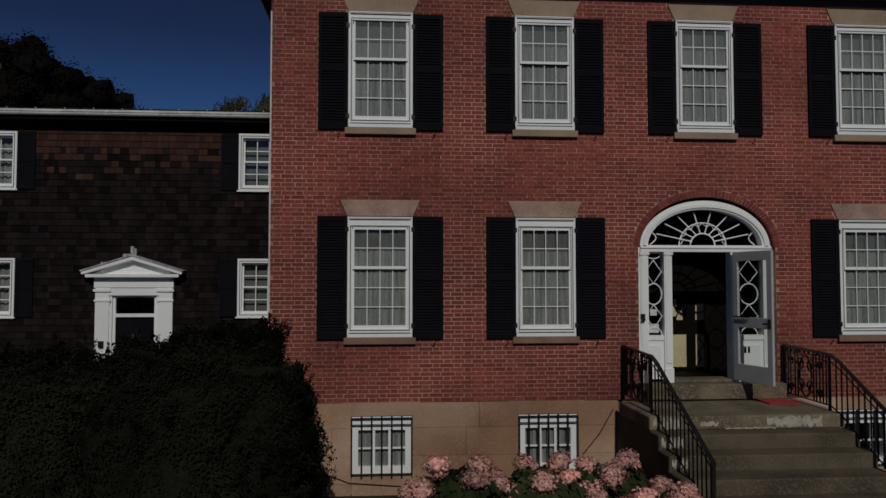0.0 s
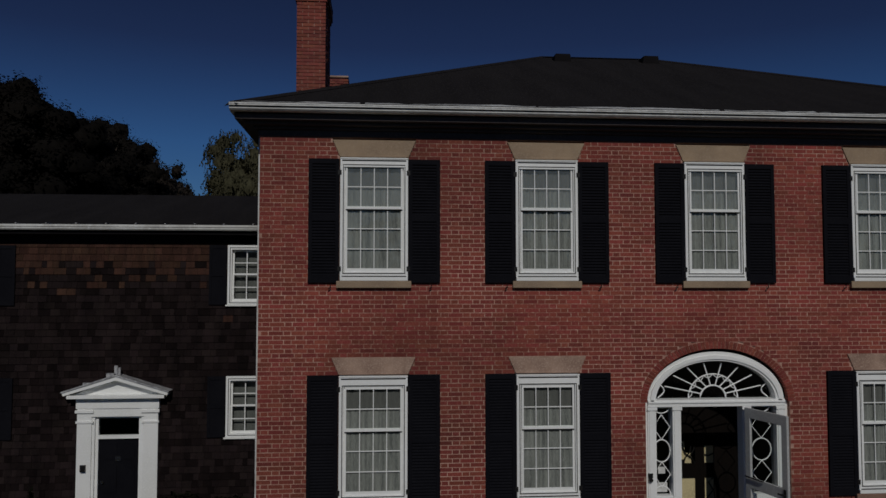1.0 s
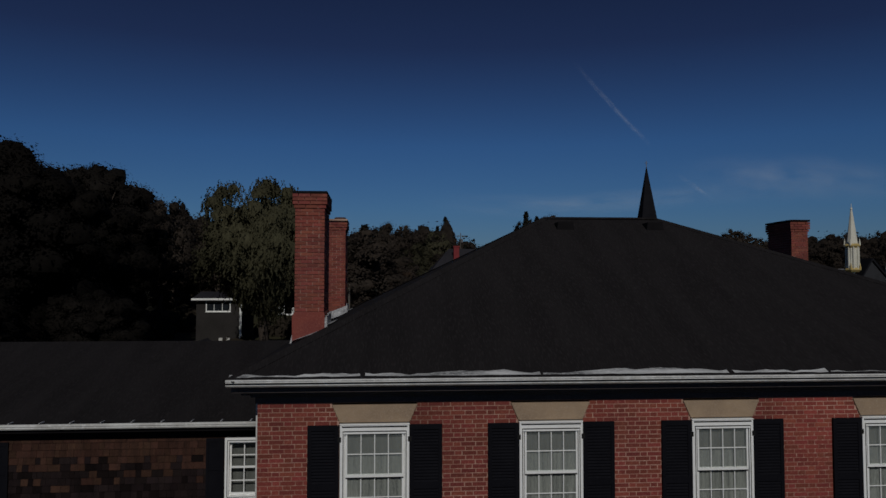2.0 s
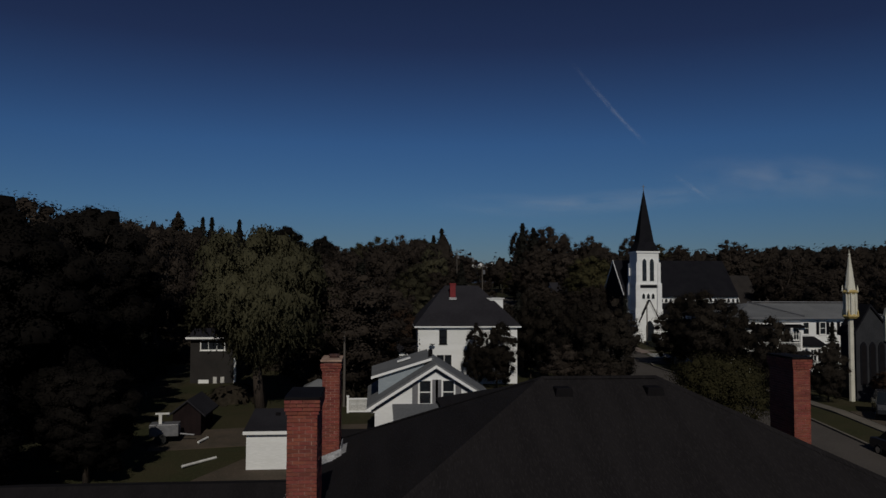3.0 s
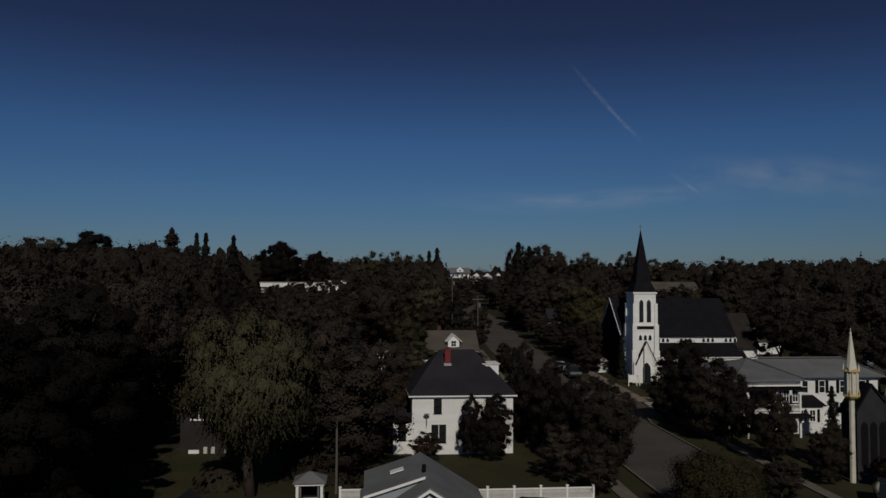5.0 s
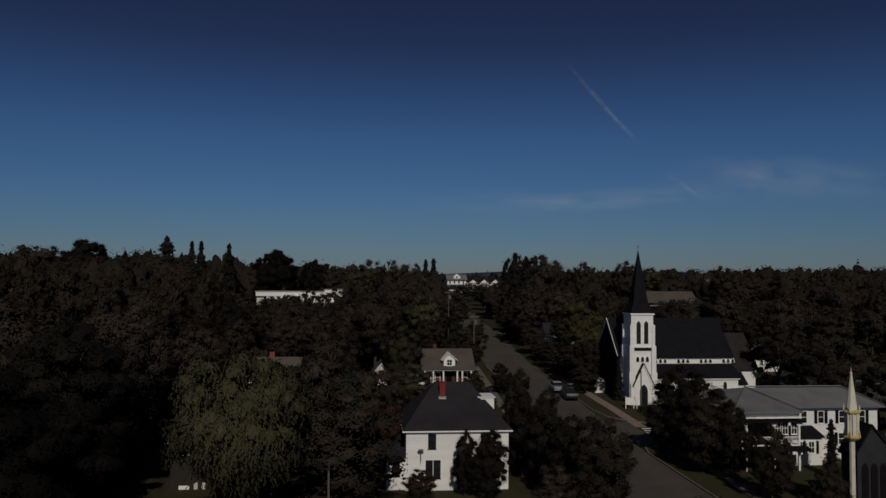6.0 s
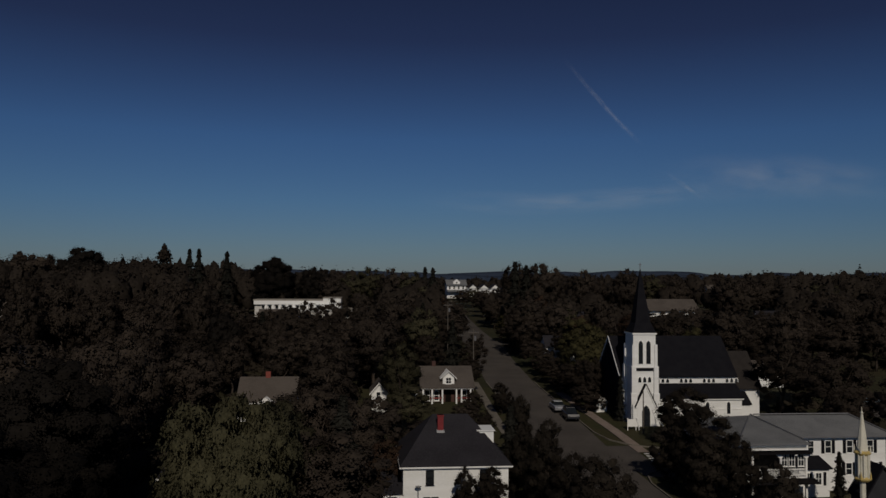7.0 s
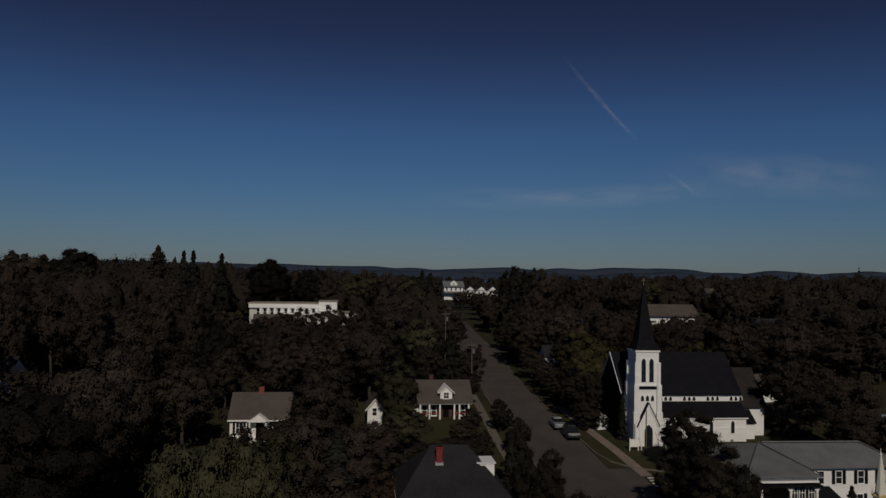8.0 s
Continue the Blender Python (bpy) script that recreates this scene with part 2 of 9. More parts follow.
RED_MAT = mat("red_door_mat", (0.42, 0.035, 0.035), (0.32, 0.03, 0.03), None, 0.95, 8, 120, 0.5, 0.01)
GLASS = glass_mat("window_glass", (0.86, 0.90, 0.89), 0.955)
STORM_GLASS = glass_mat("dusty_storm_glass", (0.86, 0.90, 0.89), 0.955, 0.02, 0.30)
GLASS_FAR = mat("far_window_glass", (0.02, 0.024, 0.028), (0.012, 0.014, 0.018), None, 0.12, 2, 10, 0.0, spec=0.6)
GRASS = mat("lawn_grass", (0.036, 0.038, 0.019), (0.050, 0.043, 0.025), (0.060, 0.060, 0.030), 0.95, 0.35, 9, 0.6, 0.05, spec=0.05)
WOODFLOOR = mat("wooded_ground", (0.028, 0.030, 0.016), (0.040, 0.034, 0.020), (0.05, 0.05, 0.028), 0.95, 0.05, 0.6, 0.6, 0.3, spec=0.1)
ASPHALT = mat("worn_asphalt", (0.090, 0.080, 0.072), (0.066, 0.059, 0.054), (0.118, 0.106, 0.096), 0.97, 0.25, 14, 0.4, 0.01, spec=0.08)
CONCRETE = mat("pale_concrete", (0.30, 0.275, 0.24), (0.23, 0.21, 0.185), (0.36, 0.33, 0.29), 0.9, 0.8, 14, 0.3, 0.008)
DIRT = mat("gravel_dirt", (0.085, 0.064, 0.046), (0.052, 0.043, 0.030), (0.115, 0.090, 0.066), 0.95, 0.6, 12, 0.5, 0.02)
BARK = mat("grey_brown_bark", (0.060, 0.046, 0.036), (0.04, 0.03, 0.024), (0.09, 0.07, 0.055), 0.95, 3, 25, 0.7, 0.02, stretch=(3, 3, 0.6))
POLE_WOOD = mat("weathered_pole_wood", (0.13, 0.115, 0.10), (0.09, 0.08, 0.07), None, 0.9, 4, 40, 0.3, 0.006, stretch=(4, 4, 0.4))
STONE_DARK = mat("dark_church_stone", (0.028, 0.029, 0.033), (0.02, 0.021, 0.024), (0.045, 0.045, 0.05), 0.95, 1.2, 18, 0.5, 0.02, island=0.2)
CREAM = mat("cream_steeple_paint", (0.68, 0.66, 0.56), (0.55, 0.53, 0.44), None, 0.6, 1.5, 20, 0.1, 0.004)
GOLD = mat("ochre_trim_paint", (0.55, 0.42, 0.16), (0.45, 0.33, 0.12), None, 0.5, 3, 20, 0.1, 0.004)
BLUE_PAINT = mat("faded_blue_paint", (0.20, 0.27, 0.33), (0.15, 0.21, 0.26), (0.26, 0.32, 0.37), 0.8, 1.5, 20, 0.3, 0.004)
EAVES_PAINT = mat("dull_brown_black_paint", (0.085, 0.072, 0.072), (0.066, 0.056, 0.056), (0.105, 0.090, 0.088), 0.8, 1.2, 24, 0.2, 0.004, spec=0.15)
SLATE_BROWN = mat("brown_slate", (0.026, 0.023, 0.022), (0.034, 0.030, 0.028), (0.040, 0.036, 0.034), 0.95, 1, 14, 0.4, 0.02, spec=0.05)
SLATE_SPIRE = mat("dark_slate", (0.009, 0.009, 0.012), (0.0125, 0.0125, 0.0155), (0.017, 0.017, 0.020), 0.95, 1, 14, 0.4, 0.02, spec=0.05)
TYRE = mat("tyre_rubber", (0.02, 0.02, 0.02), None, None, 0.9, 10, 60, 0.2, 0.004)
CHROME = mat("bright_metal", (0.6, 0.6, 0.62), None, None, 0.25, 4, 40, 0.0, metal=1.0)
CAR_GLASS = mat("car_glass", (0.015, 0.018, 0.02), None, None, 0.08, 3, 20, 0.0, spec=0.6)
# the blue haze of distance is mixed into the hills' own colour
HILL = mat("haze_tinted_hills", (0.036, 0.048, 0.074), (0.028, 0.040, 0.064), None, 1.0, 0.004, 0.03, 0.0, spec=0.0)
WATER = mat("far_lake_water", (0.05, 0.085, 0.14), (0.045, 0.075, 0.125), None, 0.3, 0.01, 0.2, 0.0, spec=0.4)
RED_PAINT = mat("red_painted_wood", (0.30, 0.05, 0.045), (0.22, 0.04, 0.035), None, 0.7, 3, 30, 0.2, 0.005)
PALE_WALL = mat("weathered_pale_wall", (0.60, 0.59, 0.56), (0.48, 0.47, 0.44), (0.68, 0.67, 0.64), 0.8, 0.3, 6, 0.2, 0.01)
# clapboard as it looks on the dormer's shaded side, blue-grey shade in the colour
SHADED_CLAP = mat("shaded_clapboard", (0.30, 0.34, 0.37), (0.25, 0.29, 0.32), None, 0.7, 0.6, 12, 0.15, 0.01, stretch=(0.4, 0.4, 3))
BRICK_WALK = mat("worn_pinkish_paving", (0.25, 0.20, 0.172), (0.19, 0.152, 0.13), (0.31, 0.25, 0.215), 0.95, 0.8, 14, 0.3, 0.008, spec=0.1)
OLD_CONCRETE = mat("old_dark_concrete", (0.17, 0.152, 0.128), (0.12, 0.108, 0.09), (0.21, 0.19, 0.16), 0.95, 0.8, 14, 0.3, 0.008, spec=0.1)
GREY_SHINGLE = mat("grey_brown_shingle", (0.030, 0.027, 0.026), (0.021, 0.019, 0.018), (0.040, 0.036, 0.034), 0.95, 0.8, 14, 0.3, 0.01)
LAMP_GREY = mat("grey_metal", (0.22, 0.22, 0.23), (0.17, 0.17, 0.18), None, 0.5, 5, 50, 0.1, 0.002, metal=0.4)
LEAF_DARK = leaf_mat("dark_green_leaves", (0.0250, 0.0205, 0.0180), (0.0580, 0.0455, 0.0355))
LEAF_STREET = leaf_mat("street_tree_leaves", (0.0165, 0.0145, 0.0125), (0.0400, 0.0325, 0.0250))
# dark maple leaves, deepened further by dimness at the view's left put in colour
LEAF_MAPLE = leaf_mat("maple_leaves", (0.0092, 0.0081, 0.0076), (0.0183, 0.0157, 0.0133), trees=(0.8, 1.2))
LEAF_MID = leaf_mat("green_leaves", (0.0438, 0.0423, 0.0265), (0.0641, 0.0576, 0.0352))
LEAF_AUTUMN = leaf_mat("turning_leaves", (0.0433, 0.0335, 0.0221), (0.0524, 0.0281, 0.0208))
LEAF_WILLOW = leaf_mat("willow_leaves", (0.0562, 0.0540, 0.0324), (0.0950, 0.0886, 0.0518), 0.10, 0.5, (1.0, 1.0))
LEAF_YELLOW = leaf_mat("yellow_green_leaves", (0.0300, 0.0290, 0.0165), (0.068, 0.0600, 0.0270), 0.14, 1.1)
LEAF_PINE = leaf_mat("pine_needles", (0.0223, 0.0227, 0.0201), (0.0320, 0.0311, 0.0248))
LEAF_YEW = leaf_mat("yew_needles", (0.0181, 0.0198, 0.0123), (0.0312, 0.0319, 0.0187), leafy=22.0)
PETAL = leaf_mat("pink_hydrangea_petals", (0.90, 0.58, 0.49), (0.80, 0.42, 0.36), 0.3, leafy=18.0)
PINK_STONE = mat("pinkish_sandstone", (0.44, 0.30, 0.225), (0.25, 0.16, 0.12), (0.52, 0.38, 0.30), 0.9, 2.5, 60, 0.4, 0.008)
SHEER = mat("grey_sheer_blind", (0.15, 0.15, 0.14), (0.11, 0.11, 0.105), (0.19, 0.19, 0.175), 0.95, 2.5, 40, 0.2, 0.005, stretch=(5, 1, 0.5))
LEAF_BRIGHT = leaf_mat("hydrangea_leaves", (0.0360, 0.0504, 0.0216), (0.0600, 0.0744, 0.0312), 0.25)
LEAF_FAR = leaf_mat("far_wood_leaves", (0.0235, 0.0200, 0.0180), (0.0440, 0.0350, 0.0270), 0.10, 0.11, (1.0, 1.0), 1.4)
LEAF_BRUSH = leaf_mat("brush_leaves", (0.0214, 0.0178, 0.0154), (0.0534, 0.0438, 0.0310), 0.15, 0.3, (1.0, 1.0))


# ---- geometry helpers ----
class Geo:
    """Gathers vertices and faces for one mesh."""

    def __init__(self):
        self.v, self.f, self.n = [], [], []

    def add(self, verts, faces):
        k = len(self.v)
        self.v.extend(tuple(p) for p in verts)
        self.f.extend(tuple(k + i for i in q) for q in faces)
        return self

    def box(self, x0, y0, z0, x1, y1, z1):
        return self.add([(x0, y0, z0), (x1, y0, z0), (x1, y1, z0), (x0, y1, z0), (x0, y0, z1), (x1, y0, z1), (x1, y1, z1), (x0, y1, z1)],
                        [(0, 3, 2, 1), (4, 5, 6, 7), (0, 1, 5, 4), (1, 2, 6, 5), (2, 3, 7, 6), (3, 0, 4, 7)])

    def lattice(self, us, vs, w0, w1, gaps, plan=False):
        """One connected panel cut along us and vs, w0 to w1 deep, open where gaps(i, j); plan: it lies flat."""
        k, n, m = len(self.v), len(us), len(vs)
        for w in (w0, w1):
            for v in vs:
                for u in us:
                    self.v.append((u, v, w) if plan else (u, w, v))
        q = n * m

        def full(i, j):
            return 0 <= i < n - 1 and 0 <= j < m - 1 and not gaps(i, j)

        def side(a, b):
            self.f.append((k + b, k + a, k + a + q, k + b + q) if plan else (k + a, k + b, k + b + q, k + a + q))
        for j in range(m - 1):
            for i in range(n - 1):
                if not full(i, j):
                    continue
                a, b, c, d = j * n + i, j * n + i + 1, (j + 1) * n + i + 1, (j + 1) * n + i
                lo, hi = (k + a, k + b, k + c, k + d), (k + d + q, k + c + q, k + b + q, k + a + q)
                self.f += [lo[::-1], hi[::-1]] if plan else [lo, hi]
                if not full(i, j - 1):
                    side(b, a)
                if not full(i, j + 1):
                    side(d, c)
                if not full(i - 1, j):
                    side(a, d)
                if not full(i + 1, j):
                    side(c, b)
        return self

    def frame_xz(self, x0, z0, x1, z1, wl, wb, wr, wt, y0, y1):
        """A rectangular frame: the widths of its left, bottom, right and top."""
        return self.lattice([x0, x0 + wl, x1 - wr, x1], [z0, z0 + wb, z1 - wt, z1], y0, y1, lambda i, j: (i, j) == (1, 1))

    def prism(self, pts, y0, y1):
        """A polygon of (x, z), from y0 to y1."""
        n = len(pts)
        self.add([(x, y0, z) for x, z in pts] + [(x, y1, z) for x, z in pts],
                 [tuple(range(n)), tuple(range(2 * n - 1, n - 1, -1))] + [(i, n + i, n + (i + 1) % n, (i + 1) % n) for i in range(n)])
        return self

    def prism_x(self, pts, x0, x1):
        """A polygon of (y, z), from x0 to x1."""
        n = len(pts)
        self.add([(x0, y, z) for y, z in pts] + [(x1, y, z) for y, z in pts],
                 [tuple(range(n)), tuple(range(2 * n - 1, n - 1, -1))] + [(i, n + i, n + (i + 1) % n, (i + 1) % n) for i in range(n)])
        return self

    def slab(self, pts, z0, z1):
        """A polygon of (x, y), from z0 to z1."""
        n = len(pts)
        self.add([(x, y, z0) for x, y in pts] + [(x, y, z1) for x, y in pts],
                 [tuple(range(n - 1, -1, -1)), tuple(range(n, 2 * n))] + [(i, (i + 1) % n, n + (i + 1) % n, n + i) for i in range(n)])
        return self

    def tube(self, pts, r, sides=8, r2=None, cap=True):
        """A round bar through points; r2: the radius at its end."""
        pts = [Vector(p) for p in pts]
        n = len(pts)
        k = len(self.v)
        for i, p in enumerate(pts):
            d = (pts[min(i + 1, n - 1)] - pts[max(i - 1, 0)]).normalized()
            a = d.orthogonal().normalized() if abs(d.z) > 0.99 else d.cross(Vector((0, 0, 1))).normalized()
            b = d.cross(a)
            rr = r if r2 is None else r + (r2 - r) * i / max(n - 1, 1)
            for j in range(sides):
                t = 2 * math.pi * j / sides
                self.v.append(tuple(p + a * (rr * math.cos(t)) + b * (rr * math.sin(t))))
        for i in range(n - 1):
            for j in range(sides):
                a0, a1 = k + i * sides + j, k + i * sides + (j + 1) % sides
                self.f.append((a0, a1, a1 + sides, a0 + sides))
        if cap:
            self.f.append(tuple(k + j for j in range(sides))[::-1])
            self.f.append(tuple(k + (n - 1) * sides + j for j in range(sides)))
        return self

    def lathe(self, profile, x, y, sides=16):
        """A profile of (radius, z) turned about an upright axis at x, y."""
        k = len(self.v)
        for r, z in profile:
            for j in range(sides):
                t = 2 * math.pi * j / sides
                self.v.append((x + r * math.cos(t), y + r * math.sin(t), z))
        for i in range(len(profile) - 1):
            for j in range(sides):
                a0, a1 = k + i * sides + j, k + i * sides + (j + 1) % sides
                self.f.append((a0, a1, a1 + sides, a0 + sides))
        self.f.append(tuple(k + j for j in range(sides))[::-1])
        self.f.append(tuple(k + (len(profile) - 1) * sides + j for j in range(sides)))
        return self

    def mesh(self, name, material, smooth=False):
        me = bpy.data.meshes.new(name)
        me.from_pydata(self.v, [], self.f)
        me.materials.append(material)
        if self.n:
            me.polygons.foreach_set("use_smooth", [True] * len(me.polygons))
            me.normals_split_custom_set_from_vertices(self.n)
        if smooth:
            me.polygons.foreach_set("use_smooth", [True] * len(me.polygons))
        me.update()
        return me


def part(name, geo, material, parent, label="", bevel=0.0, smooth=False, stuff=False):
    """One mesh object under a thing or a part."""
    ob = new(name, geo.mesh(name, material, smooth))
    ob.parent = parent
    if label:
        ob["label"] = label
    if stuff:
        ob["kind"] = "stuff"
    if bevel:
        b = ob.modifiers.new("worn_edges", "BEVEL")
        b.width, b.segments, b.limit_method = bevel, 2, "ANGLE"
    return ob


def thing(name, label, category, at=(0, 0, 0), turn=0.0, group="", kind=""):
    ob = new(name)
    ob.matrix_world = pose(*at, 0, 0, turn)
    ob.empty_display_size = 0.2
    return tagged(ob, label, category, group, kind)


def flat(name, geo, material, label="", category="", kind="structure", smooth=False):
    return tagged(new(name, geo.mesh(name, material, smooth)), label, category, "", kind)


# ---- ground ----
G_Y = [-400, -6, 1, 4.5, 12, 30, 42, 80, 100, 180, 300, 600, 1200, 6000]
G_Z = [-1.0, -0.1, 0.0, 0.8, 1.6, 3.0, 3.88, 4.2, 5.2, 9.0, 13.0, 14.0, 8.0, 2.0]


def gz(x, y):
    """The ground's height."""
    z = float(np.interp(y, G_Y, G_Z))
    left = max(0.0, min(1.0, (-x - 30) / 120.0)) * max(0.0, min(1.0, (y - 40) / 140.0)) * max(0.0, min(1.0, (900 - y) / 500))
    right = max(0.0, min(1.0, (x - 60) / 150.0)) * max(0.0, min(1.0, (y - 90) / 160.0)) * max(0.0, min(1.0, (900 - y) / 500))
    return z + 5.0 * left + 4.0 * right


def axis_steps(spans):
    out = []
    for a, b, s in spans:
        out += list(np.arange(a, b, s))
    return out + [spans[-1][1]]


def build_ground():
    xs = axis_steps([(-1600, -200, 200), (-200, -60, 20), (-60, 60, 3), (60, 240, 20), (240, 1800, 195)])
    ys = axis_steps([(-200, -20, 30), (-20, 2, 2), (2, 5, 0.5), (5, 110, 3), (110, 320, 15), (320, 1220, 90), (1220, 4700, 580)])
    g = Geo()
    for y in ys:
        for x in xs:
            g.v.append((x, y, gz(x, y)))
    w = len(xs)
    for j in range(len(ys) - 1):
        for i in range(w - 1):
            g.f.append((j * w + i, j * w + i + 1, (j + 1) * w + i + 1, (j + 1) * w + i))
    ob = flat("ground", g, GRASS, "rough dark grass and wooded ground sloping gently uphill", "ground", smooth=True)
    ob.data.materials.append(WOODFLOOR)
    for p in ob.data.polygons:
        c = p.center
        if c.y > 118 or c.x < -16 and c.y > 8 or c.x > 60:
            p.material_index = 1
    return ob


def strip(name, line, half, lift, material, label, category, step=2.0, kerb=0.0):
    """A band along a line of (x, y) that follows the ground; kerb: the height of its upright edges."""
    pts = []
    for (xa, ya), (xb, yb) in zip(line, line[1:]):
        n = max(1, int(math.hypot(xb - xa, yb - ya) / step))
        pts += [(xa + (xb - xa) * i / n, ya + (yb - ya) * i / n) for i in range(n)]
    pts.append(line[-1])
    g = Geo()
    for i, (x, y) in enumerate(pts):
        xa, ya = pts[max(i - 1, 0)]
        xb, yb = pts[min(i + 1, len(pts) - 1)]
        d = Vector((xb - xa, yb - ya)).normalized()
        nx, ny = -d.y, d.x
        for s in (-1, 1):
            px, py = x + nx * half * s, y + ny * half * s
            z = gz(px, py) + lift
            g.v.append((px, py, z))
            g.v.append((px, py, z - lift - 0.25))
    for i in range(len(pts) - 1):
        a, b = 4 * i, 4 * (i + 1)
        g.f += [(a, b, b + 2, a + 2), (a + 1, b + 1, b, a), (a + 2, b + 2, b + 3, a + 3)]
    return flat(name, g, material, label, category)


build_ground()
ROAD = [(26.0, -150), (27.0, 20), (27.3, 60), (28.1, 100), (28.2, 130), (29.6, 158), (31.0, 175), (31.2, 195), (31.6, 215), (33, 250), (36.2, 312)]
strip("road", ROAD, 4.3, 0.04, ASPHALT, "worn grey asphalt street running uphill between trees", "street")
strip("road_side", [(32, 76), (60, 78), (140, 82)], 3.4, 0.045, ASPHALT, "asphalt side street meeting the main street", "street")
strip("road_corner", [(33.2, 75.6), (33.2, 86.2)], 2.0, 0.043, ASPHALT, "asphalt mouth of the side street", "street")
strip("road_cross", [(31.5, 186), (70, 184), (160, 180)], 3.6, 0.045, ASPHALT, "asphalt cross street at the top of the rise", "street")
strip("pavement_west", [(19.0, -60), (20.2, 38), (20.5, 60), (20.8, 100), (21.8, 130)], 0.62, 0.10, OLD_CONCRETE, "old concrete sidewalk beside the lawns", "sidewalk")
strip("pavement_east", [(34.2, -60), (35.0, 44), (35.7, 70)], 0.5, 0.10, OLD_CONCRETE, "old concrete sidewalk beside the stone church", "sidewalk")
strip("pavement_church", [(35.75, 83), (35.6, 94), (35.2, 104), (34.8, 120)], 0.72, 0.10, BRICK_WALK, "worn pinkish sidewalk leading past the white church", "sidewalk")
strip("kerb_west", [(21.6, -150), (22.6, 20), (22.95, 60), (23.75, 100), (23.85, 130)], 0.09, 0.16, OLD_CONCRETE, "pale granite kerb along the street", "kerb")
strip("kerb_east", [(30.4, -150), (31.35, 20), (31.7, 60), (31.8, 70), (32.6, 73.5), (34.5, 75.2), (38, 75.6)], 0.09, 0.16, OLD_CONCRETE, "pale granite kerb along the street", "kerb", 1.0)
strip("kerb_east_upper", [(38.5, 84.9), (35.4, 86.2), (33.4, 89.0), (32.55, 93), (32.45, 100), (32.55, 130)], 0.09, 0.16, OLD_CONCRETE, "pale granite kerb curving round the corner", "kerb", 1.0)
strip("yard", [(-11.5, 36.8), (-6.5, 37.6), (-2.4, 38.0), (1.6, 38.2)], 2.1, 0.02, DIRT, "bare brown earth of the back yard", "yard")
strip("yard_verge", [(36.5, 20), (37.2, 42)], 1.4, 0.03, DIRT, "bare verge beside the sidewalk", "verge")
strip("driveway", [(-7.5, 15), (-7.2, 24), (-4.5, 31), (2, 28.5), (10, 27)], 2.2, 0.03, DIRT, "bare gravel yard behind the house", "driveway")
strip("front_path", [(6.5, -4.4), (6.5, -40)], 1.0, 0.05, CONCRETE, "pale concrete path up to the front steps", "path")
g = Geo()
for i in range(4):
    x, y = 35.3 + 0.1 * i, 79.2 + i * 1.0
    z = gz(x, y) + 0.075
    g.add([(x, y, z), (x + 2.4, y, z), (x + 2.4, y + 0.5, gz(x, y + 0.5) + 0.075), (x, y + 0.5, gz(x, y + 0.5) + 0.075)], [(0, 1, 2, 3)])
flat("road_marking", g, WHITE_OLD, "worn white crosswalk stripes on the asphalt", "crosswalk")


# ---- the brick house ----
WIN_X = [1.645, 4.185, 6.75, 9.375, 11.95]
HOUSE_R, HOUSE_D = 13.60, 12.3
WIN_HALF = 0.49


def win_half(c):
    """Half the width of a front window; those past the first are a little narrower."""
    return WIN_HALF if c < 2.5 else WIN_HALF - 0.025


UP_Z, LOW_Z = (5.52, 7.30), (2.34, 4.15)
DOOR_C, DOOR_A, SPRING, RISE = 6.765, 1.065, 3.72, 0.745
BASE_TOP, BRICK_TOP = 1.365, 7.60
COURSE, BR_L, BR_H, JOINT = 0.0636, 0.203, 0.0525, 0.011

house = thing("brick_house", "two-storey red brick house with black shutters and a low hipped roof", "house")


def holes(z):
    """The stretches of x that the openings and dressed stones take at height z."""
    out = []
    for i, c in enumerate(WIN_X):
        for (z0, z1), lower in ((UP_Z, False), (LOW_Z, True)):
            if lower and i == 2:
                continue
            if z0 - 0.115 < z < z0 - 0.005:
                out.append((c - win_half(c) - 0.05, c + win_half(c) + 0.05))
            elif z0 - 0.005 <= z < z1 + 0.02:
                out.append((c - win_half(c) - 0.01, c + win_half(c) + 0.01))
            elif z1 + 0.02 <= z < z1 + 0.275:
                s = (z - z1 - 0.02) / 0.255
                out.append((c - win_half(c) - 0.010 - 0.108 * s, c + win_half(c) + 0.010 + 0.108 * s))
    a, rise = DOOR_A + 0.130, RISE + 0.165
    if z < SPRING:
        out.append((DOOR_C - DOOR_A - 0.045, DOOR_C + DOOR_A + 0.045))
    elif z < SPRING + rise:
        h = a * math.sqrt(max(0, 1 - ((z - SPRING) / rise) ** 2))
        out.append((DOOR_C - h, DOOR_C + h))
    return sorted(out)


def solids(z, lo, hi):
    x, out = lo, []
    for a, b in holes(z):
        if a > x:
            out.append((x, a))
        x = max(x, b)
    if x < hi:
        out.append((x, hi))
    return out


